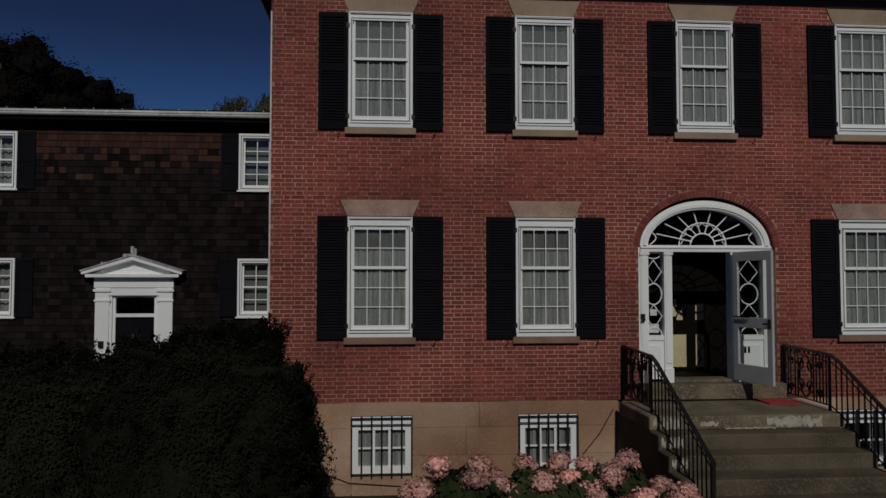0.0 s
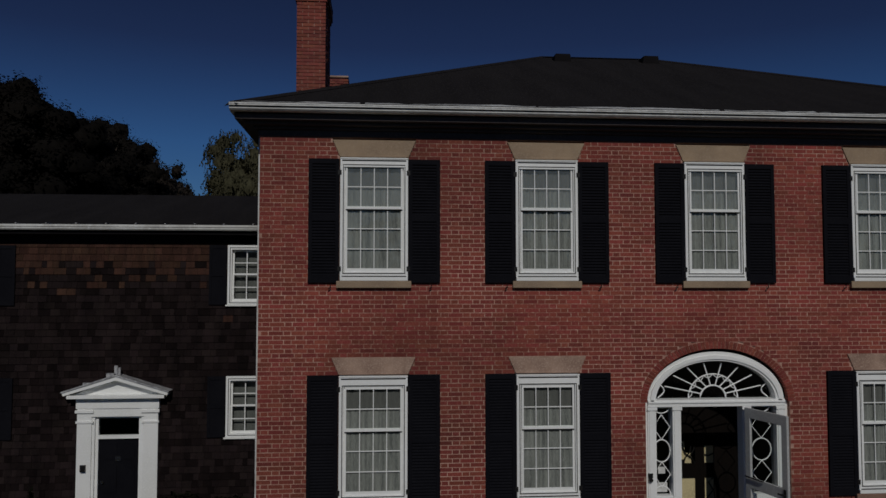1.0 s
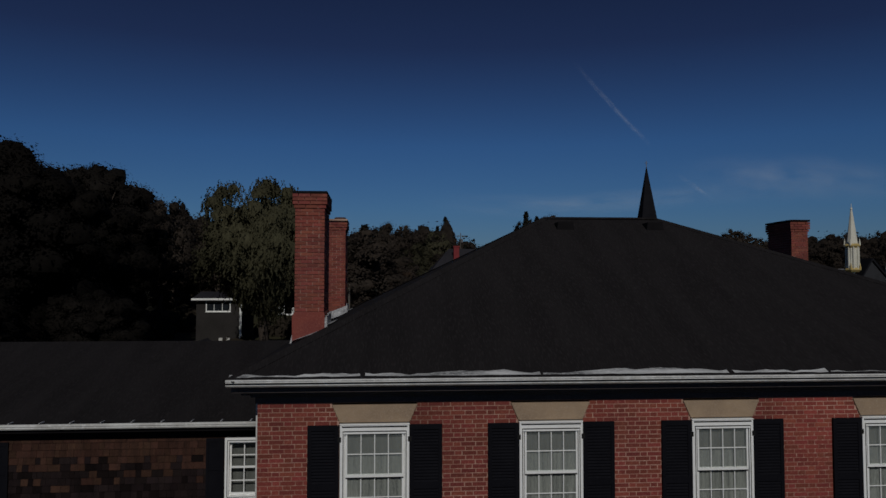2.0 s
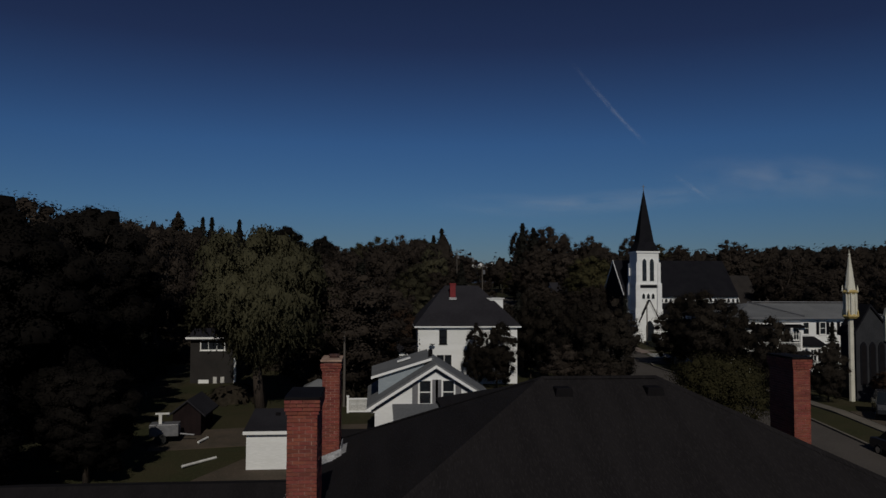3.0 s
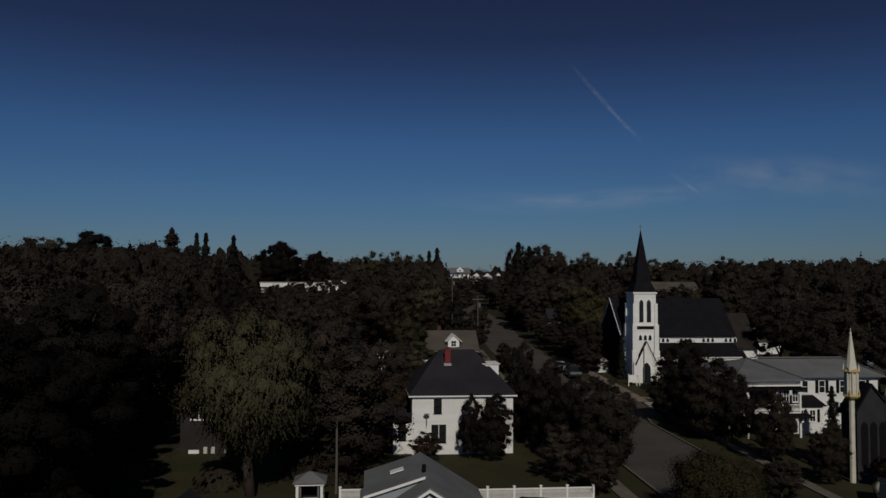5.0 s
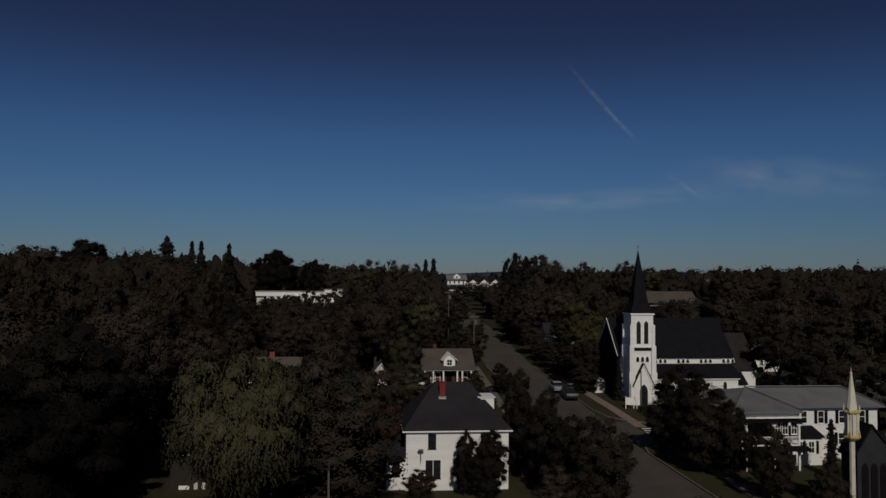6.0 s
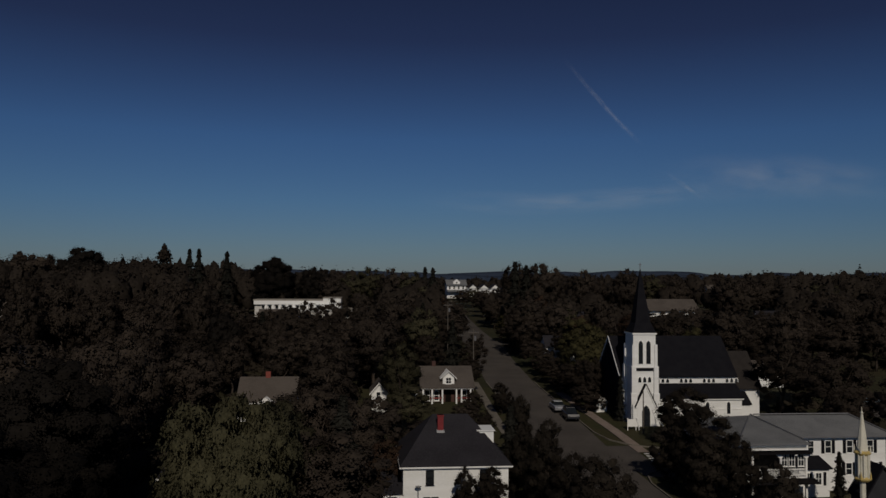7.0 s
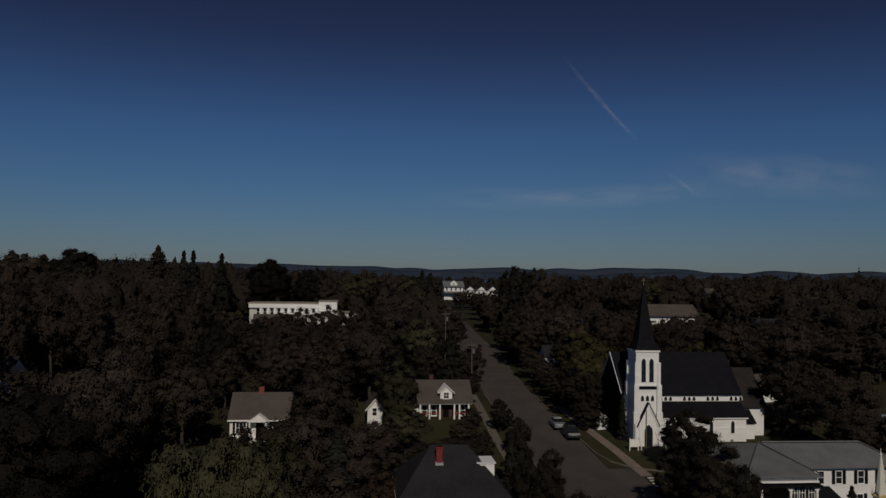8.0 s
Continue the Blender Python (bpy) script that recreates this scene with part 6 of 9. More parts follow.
def hip_roof(x0, x1, y0, y1, ze, xa, xb, yr, zr, t=0.14, ya=None):
    V = [(x0, y0, ze), (x1, y0, ze), (x1, y1, ze), (x0, y1, ze), (xa, yr, zr), (xb, yr if ya is None else ya, zr), (x0, y0, ze - t), (x1, y0, ze - t), (x1, y1, ze - t), (x0, y1, ze - t)]
    return Geo().add(V, [(0, 1, 5, 4), (1, 2, 5), (2, 3, 4, 5), (3, 0, 4), (6, 7, 1, 0), (7, 8, 2, 1), (8, 9, 3, 2), (9, 6, 0, 3), (9, 8, 7, 6)])


def box_walls(x0, x1, y0, y1, z0, z1, t=0.2):
    return ring(x0, y0, x1, y1, t, z0, z1)


# rear ells of the brick house
ell = thing("rear_ell", "low brick rear ell with a broad black roof", "house")
part("wall", box_walls(5.0, 12.8, 12.75, 20.3, 1.2, 7.7), BRICK, ell, "red brick wall")
part("roof", Geo().prism([(4.22, 8.32), (9.0, 9.04), (13.3, 7.78), (13.3, 7.62), (9.0, 8.88), (4.22, 8.16)], 10.0, 20.6), ROOF, ell, "low black shingle roof")
part("rake_board", Geo().prism([(9.0, 9.05), (10.2, 8.70), (10.2, 8.60), (9.0, 8.95)], 20.55, 20.65), WHITE_OLD, ell, "short white rake board")
ell2 = thing("rear_addition", "flat black-roofed brick rear addition", "house")
part("wall", box_walls(0.1, 4.6, 12.75, 25.6, 1.2, 6.0), BRICK, ell2)
part("roof", Geo().box(-0.1, 12.75, 6.0, 4.75, 25.8, 6.14), ROOF, ell2, "flat black roof")
part("penthouse", Geo().box(2.72, 23.8, 6.14, 5.1, 26.0, 6.45), RED_PAINT, ell2, "low red wall")
part("fascia", Geo().box(2.62, 23.62, 6.45, 5.18, 26.1, 6.62), WHITE, ell2, "white fascia board")
part("fascia", Geo().box(2.66, 23.70, 6.62, 5.14, 26.1, 6.80), WHITE, ell2, "white fascia board")
part("penthouse_roof", Geo().prism_x([(23.58, 6.82), (26.3, 7.10), (26.3, 7.20), (23.58, 6.92)], 2.58, 5.2), ROOF_GREY, ell2, "pale grey shed roof")

# white gabled cottage
cot = thing("gabled_cottage", "white gabled cottage with grey shingle roof and grey shutters", "house", (0.10, -0.56, 1.05))
cot.scale = (0.945, 0.945, 0.945)
CX0, CX1, CY0, CY1, CR = 1.75, 8.45, 32.0, 40.0, 5.12
part("wall", Geo().prism([(CX0, 1.6), (CX1, 1.6), (CX1, 5.98), (CR, 8.02), (CX0, 5.98)], CY0, CY1), CLAP, cot, "white clapboard wall")
croof = part("roof", gable_roof_y(1.30, 8.92, CY0 - 0.40, CY1 + 0.3, 5.86, CR, 8.24, 0.12), ROOF_GREY, cot, "grey asphalt shingle roof")
g = Geo()
for xe in (1.30, 8.92):
    pts = [(xe, 5.74), (xe, 5.58), (CR, 7.95), (CR, 8.12)]
    g.prism(pts if xe > CR else pts[::-1], CY0 - 0.42, CY0 - 0.36)
part("rake_board", g, WHITE, cot, "white rake boards")
# grey strips drawn in place of the shadow below the rakes
g = Geo()
for xe in (1.55, 8.67):
    pts = [(xe, 5.62), (xe, 5.46), (CR, 7.72), (CR, 7.88)]
    g.prism(pts if xe > CR else pts[::-1], CY0 - 0.04, CY0)
part("rake_shadow_board", g, LAMP_GREY, cot, "grey strip for the shadow under the eaves")
for xc in (4.53, 5.83):
    far_window(cot, xc, 5.92, 7.28, 0.72, CY0, 0.06, 1, 2, WHITE, LAMP_GREY, "white sash window with grey shutters")
dorm = part("dormer", Geo().prism([(1.95, 6.2), (4.6, 7.9), (4.6, 8.10), (1.95, 7.32)], 33.7, 39.2), SHADED_CLAP, cot, "long shed dormer in shade-toned blue-grey")
part("dormer_roof", Geo().prism([(1.55, 7.28), (5.12, 8.36), (5.12, 8.26), (1.55, 7.18)], 33.5, 39.4), ROOF_GREY, dorm, "grey shed roof")
part("dormer_trim", Geo().prism([(1.53, 7.30), (5.0, 8.35), (5.0, 8.21), (1.53, 7.16)], 33.44, 33.52), WHITE, dorm, "white edge board")
part("vent_pipe", Geo().tube([(5.0, 34.6, 8.1), (5.0, 34.6, 8.75)], 0.12, 8), BLACK_TRIM, croof, "dark vent pipe")
part("skylight", Geo().prism([(3.1, 7.82), (3.9, 8.06), (3.9, 8.12), (3.1, 7.88)], 36.2, 36.9), WHITE, dorm, "small pale skylight")

# garage
gar = thing("garage", "small white garage with a low dark roof", "garage")
part("wall", Geo().prism_x([(31.0, 2.6), (34.6, 2.6), (34.6, 5.5), (31.0, 5.02)], -5.02, -2.2), CLAP, gar, "plain white clapboard wall")
part("roof", Geo().prism_x([(30.8, 5.04), (34.8, 5.60), (34.8, 5.72), (30.8, 5.16)], -5.15, -2.08), ROOF_MID, gar, "charcoal shed roof")
part("fascia", Geo().box(-5.17, 30.74, 4.98, -2.06, 30.80, 5.15), WHITE, gar, "white fascia board")
part("roof_vent", Geo().box(-3.8, 33.4, 5.52, -3.55, 33.6, 5.68), BLACK_TRIM, gar)

# garden pavilion
pav = thing("garden_pavilion", "small white garden pavilion with a grey hipped roof", "pavilion")
pz = 3.82
part("parapet", Geo().box(-3.0, 42.5, pz - 0.1, -1.2, 42.58, pz + 0.62).box(-3.0, 44.1, pz - 0.1, -1.2, 44.18, pz + 0.62).box(-3.0, 42.58, pz - 0.1, -2.92, 44.1, pz + 0.62).box(-1.28, 42.58, pz - 0.1, -1.2, 44.1, pz + 0.62), WHITE, pav, "white panelled lower wall")
for x in (-3.0, -1.38):
    for y in (42.5, 44.0):
        part("post", Geo().box(x, y, pz + 0.62, x + 0.18, y + 0.18, 5.62), WHITE, pav)
for x in (-2.78, -1.58):
    part("inner_post", Geo().box(x, 42.62, pz + 0.62, x + 0.13, 42.75, 5.6), LAMP_GREY, pav)
# dark sheet added for the shade inside the open pavilion
part("inner_shade_panel", Geo().box(-2.9, 44.0, pz + 0.6, -1.3, 44.06, 5.6), DARK_ROOM, pav, "dark panel standing for the shade inside")
part("beam", box_walls(-3.08, -1.12, 42.42, 44.26, 5.60, 5.76, 0.2), WHITE, pav)
part("roof", hip_roof(-3.2, -1.0, 42.3, 44.38, 5.80, -2.2, -2.0, 43.3, 6.36, 0.05), ROOF_GREY, pav, "grey shingle hipped roof")


# white picket fence with square posts
def fence(xa, xb, y, z0, z1, bays, label):
    ob = thing("picket_fence", label, "fence", group="white fences")
    step = (xb - xa) / bays
    pm = Geo().box(-0.07, -0.07, 0, 0.07, 0.07, z1 - z0 + 0.06).box(-0.10, -0.10, z1 - z0 + 0.06, 0.10, 0.10, z1 - z0 + 0.12).mesh("post", WHITE)
    km = Geo().box(-0.029, -0.012, 0.06, 0.029, 0.012, z1 - z0 - 0.10).mesh("picket", WHITE_OLD)
    for i in range(bays + 1):
        o = new("post", pm)
        o.location, o.parent = (xa + step * i, y, z0), ob
    for i in range(bays):
        part("rail", Geo().box(xa + step * i + 0.07, y - 0.035, z1 - 0.16, xa + step * (i + 1) - 0.07, y + 0.035, z1 - 0.06), WHITE, ob)
        part("rail", Geo().box(xa + step * i + 0.07, y - 0.035, z0 + 0.06, xa + step * (i + 1) - 0.07, y + 0.035, z0 + 0.16), WHITE, ob)
        n = int(step / 0.078)
        for k in range(1, n):
            o = new("picket", km)
            o.location, o.parent = (xa + step * i + step * k / n, y + 0.02, z0), ob
    return ob


fence(-0.12, 1.72, 44.0, 3.88, 4.98, 1, "short white picket fence beside the pavilion")
fence(8.25, 17.75, 44.0, 3.84, 4.80, 5, "white picket fence across the back lawn")

# boat on a trailer by the fence
boat = thing("rowing_boat", "small white boat lying on the grass with dark gear on it", "boat", (13.2, 41.6, gz(13.2, 41.6)), -8)
hull = Geo()
for i in range(13):
    u = i / 12
    x = -1.7 + 3.4 * u
    w = 0.62 * (1 - max(0, (u - 0.45) / 0.55) ** 2.2) * (0.85 + 0.15 * min(1, u * 4))
    k = len(hull.v)
    hull.v += [(x, -w, 0.56 - 0.06 * u), (x, -w * 0.75, 0.26), (x, 0, 0.14 + 0.12 * u * u), (x, w * 0.75, 0.26), (x, w, 0.56 - 0.06 * u), (x, 0, 0.62 - 0.04 * u)]
    if i:
        hull.f += [(k - 6 + j, k - 6 + (j + 1) % 6, k + (j + 1) % 6, k + j) for j in range(6)]
hull.f += [tuple(range(6))]
part("hull", hull, WHITE_OLD, boat, "white hull turned on the grass")
for x in (-1.1, 0.9):
    part("block", Geo().box(x - 0.1, -0.4, 0.0, x + 0.1, 0.4, 0.16), POLE_WOOD, boat)
part("outboard_cover", Geo().lathe([(0.05, 0.55), (0.22, 0.6), (0.24, 0.78), (0.12, 0.9)], -1.0, 0, 10), BLACK_TRIM, boat, "dark folded cover")
part("bundle", Geo().tube([(-1.2, 0.1, 0.74), (0.2, 0.0, 0.80), (0.9, 0.05, 0.74)], 0.14, 8, 0.08), BLACK_TRIM, boat, "dark rolled tarpaulin")

# square white house with hipped roof
wh = thing("hipped_house", "square white two-storey house with a dark hipped roof", "house")
part("wall", box_walls(5.6, 14.6, 58.1, 67.0, 3.6, 9.1), CLAP, wh, "white clapboard wall")
hroof = part("roof", hip_roof(5.28, 14.92, 57.78, 67.3, 9.24, 8.4, 11.6, 62.4, 12.85), ROOF_MID, wh, "dark charcoal hipped roof")
part("eaves_trim", box_walls(5.26, 14.94, 57.76, 67.32, 9.08, 9.20, 0.12).box(5.3, 57.85, 9.03, 14.9, 67.2, 9.07), WHITE, wh, "white eaves trim")
ch = part("chimney", Geo().box(8.72, 60.6, 11.6, 9.24, 61.1, 13.05).box(8.68, 60.56, 12.92, 9.28, 61.14, 13.05), CRIMSON_BRICK, wh, "crimson brick chimney", bevel=0.01)
part("flashing", Geo().box(8.64, 60.50, 11.52, 9.32, 61.18, 11.74), LEAD, ch, "pale metal flashing")
dm = part("dormer", Geo().prism([(12.3, 11.62), (13.72, 11.62), (13.72, 10.55)], 60.6, 63.0), CLAP, wh, "white side dormer")
part("dormer_roof", Geo().box(12.2, 60.5, 11.62, 13.85, 63.1, 11.68), WHITE, dm)
far_window(wh, 7.86, 7.6, 8.86, 0.70, 58.1, 0.07, 1, 2, BLACK_TRIM, None, "dark-framed sash window")
far_window(wh, 7.62, 5.05, 6.62, 0.62, 58.1, 0.07, 1, 2, BLACK_TRIM)
far_window(wh, 8.30, 5.05, 6.62, 0.62, 58.1, 0.07, 1, 2, BLACK_TRIM)
far_window(wh, 12.5, 7.6, 8.86, 0.75, 58.1, 0.07, 1, 2, BLACK_TRIM)
far_window(wh, 13.4, 5.05, 6.5, 0.75, 58.1, 0.07, 1, 2, BLACK_TRIM)
annex = part("side_porch", box_walls(3.95, 5.6, 58.5, 62.5, 3.6, 6.85), CLAP, wh, "low white side porch")
part("porch_roof", Geo().box(3.75, 58.25, 6.85, 5.6, 62.8, 6.97).prism_x([(58.3, 6.97), (62.8, 6.97), (62.8, 7.75)], 3.75, 5.6), ROOF_MID, annex, "dark porch roof")
far_window(wh, 4.75, 5.2, 6.5, 0.7, 58.5, 0.07, 1, 2, BLACK_TRIM)
part("satellite_dish", Geo().lathe([(0.02, 0), (0.18, 0.03), (0.28, 0.1)], 0, 0, 12).tube([(0, 0, 0), (0, 0, -0.9)], 0.03, 6), LAMP_GREY, wh, "grey dish on a pole").location = (6.85, 57.6, 7.55)


# white church: corner tower with slate spire, nave, clerestory and aisle
church = thing("white_church", "white wooden Gothic church with a dark slate spire", "church")
TX0, TX1, TY0, TY1 = 39.25, 42.45, 96.5, 99.7
cb = 5.0
part("tower", Geo().box(TX0, TY0, cb - 0.5, TX1, TY1, 17.75), CLAP, church, "square white bell tower")
for x in (TX0, TX1):
    for y in (TY0, TY1):
        g = Geo()
        for r, za, zb in ((0.42, cb - 0.5, 9.5), (0.32, 9.5, 13.2), (0.2, 13.2, 16.2)):
            g.box(x - r, y - r, za, x + r, y + r, zb)
        part("buttress", g, CLAP, church, "stepped corner buttress")
part("string_course", box_walls(TX0 - 0.12, TX1 + 0.12, TY0 - 0.12, TY1 + 0.12, 13.0, 13.2, 0.25), WHITE, church)
part("string_course", Geo().box(TX0 - 0.15, TY0 - 0.15, 17.6, TX1 + 0.15, TY1 + 0.15, 17.82), WHITE, church)
part("belfry_band", Geo().box(TX0 + 0.35, TY0 - 0.06, 12.55, TX1 - 0.35, TY0, 12.98), SLATE_SPIRE, church, "dark louvred band")
part("spire", Geo().add([(TX0 - 0.1, TY0 - 0.1, 17.82), (TX1 + 0.1, TY0 - 0.1, 17.82), (TX1 + 0.1, TY1 + 0.1, 17.82), (TX0 - 0.1, TY1 + 0.1, 17.82),
                         (TX0 + 0.5, TY0 + 0.5, 19.2), (TX1 - 0.5, TY0 + 0.5, 19.2), (TX1 - 0.5, TY1 - 0.5, 19.2), (TX0 + 0.5, TY1 - 0.5, 19.2), (40.85, 98.1, 27.0)],
                        [(0, 1, 5, 4), (1, 2, 6, 5), (2, 3, 7, 6), (3, 0, 4, 7), (4, 5, 8), (5, 6, 8), (6, 7, 8), (7, 4, 8)]), SLATE_SPIRE, church, "tall dark slate spire")
part("spire_cross", Geo().tube([(40.85, 98.1, 26.7), (40.85, 98.1, 27.65)], 0.05, 6).tube([(40.62, 98.1, 27.35), (41.08, 98.1, 27.35)], 0.04, 6), LAMP_GREY, church)


def lancet(parent, xc, z0, z1, w, y, label="", trim=WHITE, pane=GLASS_FAR):
    """A pointed window: dark glass in a white frame."""
    def outline(a, zs):
        pts = [(xc - a, z0), (xc + a, z0)]
        arc = [(xc - a + 2 * a * math.cos(u), zs + 2 * a * math.sin(u)) for u in np.linspace(0, math.pi / 3, 6)]
        return pts + arc + [(2 * xc - x, z) for x, z in arc[-2::-1]]
    zs = z1 - 0.866 * w
    w_ = part("lancet_window", Geo().prism(outline(w / 2 + 0.09, zs), y - 0.07, y), trim, parent, label)
    part("pane", Geo().prism(outline(w / 2, zs), y - 0.085, y - 0.07), pane, w_)


for xc in (40.3, 41.4):
    lancet(church, xc, 13.55, 16.75, 0.62, TY0, "tall pointed belfry opening")
for xc in (40.15, 40.85, 41.55):
    lancet(church, xc, 11.0, 11.75, 0.42, TY0)
lancet(church, 40.85, cb, 7.9, 1.15, TY0 - 0.5, "pointed church doorway")
porch = part("door_gable", Geo().prism([(39.6, cb - 0.4), (42.1, cb - 0.4), (42.1, 8.0), (40.85, 10.4), (39.6, 8.0)], TY0 - 0.5, TY0), CLAP, church, "steep gabled door surround")
g = Geo()
for s in (-1, 1):
    pts = [(40.85, 10.75), (40.85 + s * 1.5, 7.7), (40.85 + s * 1.38, 7.55), (40.85, 10.45)]
    g.prism(pts[::-s], TY0 - 0.62, TY0)
part("gable_trim", g, WHITE, porch)
g = Geo()
for s in (-1, 1):
    pts = [(40.85 + s * 0.05, 10.85), (40.85 + s * 1.62, 7.68), (40.85 + s * 1.50, 7.62), (40.85, 10.7)]
    g.prism(pts[::-s], TY0 - 0.66, TY0)
part("gable_roof", g, SLATE_SPIRE, porch)
for s in (-1, 1):
    part("stair_rail", Geo().tube([(40.85 + s * 1.3, TY0 - 0.6, 6.2), (40.85 + s * 1.7, TY0 - 2.4, 5.4)], 0.06, 6).box(40.85 + s * 1.7 - 0.06, TY0 - 2.5, 4.6, 40.85 + s * 1.7 + 0.06, TY0 - 2.38, 5.6), WHITE, church)
# nave with its gable towards the side street
NX0, NX1, NY0, NY1 = 38.6, 56.0, 100.4, 110.4
part("nave_wall", Geo().prism_x([(NY0, cb - 0.5), (NY1, cb - 0.5), (NY1, 11.3), ((NY0 + NY1) / 2, 16.6), (NY0, 11.3)], NX0, NX1 - 0.1), CLAP, church, "white nave wall and gable")
part("nave_roof", gable_roof_x(NX0 - 0.08, NX1 + 0.1, NY0 - 0.35, NY1 + 0.35, 11.38, (NY0 + NY1) / 2, 16.8, 0.2), SLATE_SPIRE, church, "steep dark slate roof")
part("gable_edge", gable_roof_x(NX0 - 0.16, NX0 - 0.08, NY0 - 0.4, NY1 + 0.4, 11.36, (NY0 + NY1) / 2, 16.78, 0.22), WHITE, church, "thin white gable edge")
for k in range(4):
    for j in range(3):
        lancet(church, 44.3 + k * 3.45 + j * 0.70, 10.42, 11.0, 0.40, NY0)
part("clerestory_cornice", Geo().box(42.5, NY0 - 0.2, 11.15, NX1 + 0.1, NY0 - 0.02, 11.34), WHITE, church)
# slate-coloured sheet that makes the nave's west gable dark
part("west_gable", Geo().prism_x([(NY0 + 0.1, cb - 0.4), (NY1 - 0.1, cb - 0.4), (NY1 - 0.1, 11.2), ((NY0 + NY1) / 2, 16.4), (NY0 + 0.1, 11.2)], NX0 - 0.05, NX0), SLATE_SPIRE, church, "dark sheet over the gable end")
part("aisle_wall", Geo().box(42.5, 98.0, cb - 0.5, 55.7, 100.4, 8.5), CLAP, church, "white aisle wall")
part("aisle_roof", Geo().prism_x([(97.7, 8.45), (100.4, 10.15), (100.4, 10.3), (97.7, 8.6)], 42.5, 55.95), SLATE_SPIRE, church, "dark lean-to aisle roof")
part("aisle_cornice", Geo().box(42.5, 97.75, 8.28, 55.9, 97.98, 8.46), WHITE, church)
part("aisle_band", Geo().box(42.5, 97.94, 6.9, 55.72, 98.0, 7.02), WHITE, church)
for xc in (44.3, 47.5, 50.6, 53.7):
    lancet(church, xc, 6.3, 8.0, 0.5, 98.0)
for xc in (47.5, 53.6):
    far_window(church, xc, 4.95, 5.45, 0.6, 98.0, 0.05)
part("chancel", Geo().prism_x([(101.2, cb - 0.5), (109.6, cb - 0.5), (109.6, 9.5), (105.4, 14.3), (101.2, 9.5)], 55.95, 60.0), CLAP, church, "lower white chancel")
part("chancel_roof", gable_roof_x(56.1, 60.3, 100.8, 110.0, 9.45, 105.4, 14.5, 0.2), SLATE_BROWN, church, "brown-grey chancel roof")
part("vestry", Geo().box(55.7, 99.3, cb - 0.5, 57.6, 101.2, 7.3), CLAP, church, "low white vestry")
part("vestry_roof", Geo().prism_x([(99.1, 7.28), (101.3, 8.9), (101.3, 9.05), (99.1, 7.42)], 55.72, 57.8), SLATE_SPIRE, church, "dark vestry roof")
lancet(church, 39.3, 6.3, 8.6, 0.7, 100.39)

# long white house with a grey roof and a two-storey porch
lh = thing("long_house", "long white clapboard house with grey hipped roof and two-storey porch", "house")
part("wall", box_walls(44.2, 55.0, 66.5, 74.5, 3.4, 9.5), CLAP, lh, "white clapboard wall")
part("wing_wall", box_walls(37.4, 44.2, 64.6, 75.0, 3.4, 9.5), CLAP, lh, "white clapboard wing")
part("roof", hip_roof(44.3, 55.5, 66.0, 74.9, 9.62, 42.9, 53.4, 70.2, 11.0, 0.12), ROOF_GREY, lh, "grey hipped roof")
part("wing_roof", hip_roof(37.2, 44.35, 62.2, 75.4, 9.78, 42.4, 42.7, 70.2, 11.03, 0.12), ROOF_GREY, lh, "grey hipped roof")
part("gutter", Geo().box(37.15, 62.12, 9.62, 44.4, 62.2, 9.76), LAMP_GREY, lh, "grey gutter")
part("gutter", Geo().box(44.4, 65.92, 9.46, 55.55, 66.0, 9.60), LAMP_GREY, lh, "grey gutter")
part("ridge_cap", Geo().tube([(42.9, 70.2, 11.14), (53.4, 70.2, 11.12)], 0.07, 5), LAMP_GREY, lh, "pale ridge cap")
for xe, ye in ((37.2, 62.2), (44.35, 62.2)):
    part("hip_cap", Geo().tube([(42.55, 70.2, 11.15), (xe, ye, 9.90)], 0.06, 5), LAMP_GREY, lh, "pale hip cap")
part("hip_cap", Geo().tube([(53.4, 70.2, 11.12), (55.5, 66.0, 9.74)], 0.06, 5), LAMP_GREY, lh, "pale hip cap")
part("fascia", Geo().box(37.4, 62.6, 9.30, 44.2, 62.72, 9.62), WHITE, lh)
part("fascia", Geo().box(44.2, 66.35, 9.24, 55.1, 66.48, 9.46), WHITE, lh)
for xc, sh in ((46.95, None), (48.8, SHUTTER), (51.1, SHUTTER), (53.3, SHUTTER)):
    far_window(lh, xc, 7.8, 9.12, 0.72, 66.5, 0.07, 1, 2, WHITE, sh, "white sash window with black shutters" if sh else "")
for xc in (51.0, 53.85):
    far_window(lh, xc, 5.6, 6.87, 0.74, 66.5, 0.08, 1, 2, WHITE, SHUTTER)
pr = part("porch", Geo().box(38.6, 62.4, 9.10, 44.25, 64.6, 9.24).box(38.7, 62.5, 6.35, 44.2, 64.6, 6.55), WHITE, lh, "two-storey white porch")
part("awning", Geo().prism_x([(62.1, 8.75), (64.6, 9.22), (64.6, 9.28), (62.1, 8.83)], 38.3, 44.5), BLACK_TRIM, pr, "dark porch roof")
for x in (38.75, 41.55, 44.1):
    part("porch_post", Geo().box(x - 0.09, 62.45, 3.4, x + 0.09, 62.63, 6.35).box(x - 0.09, 62.45, 6.55, x + 0.09, 62.63, 8.85), WHITE, pr)
    part("bracket", Geo().prism([(x - 0.55, 8.80), (x + 0.55, 8.80), (x + 0.09, 8.30), (x - 0.09, 8.30)], 62.48, 62.56), WHITE, pr)
    part("bracket", Geo().prism([(x - 0.5, 6.33), (x + 0.5, 6.33), (x + 0.09, 5.6), (x - 0.09, 5.6)], 62.48, 62.56), WHITE, pr)
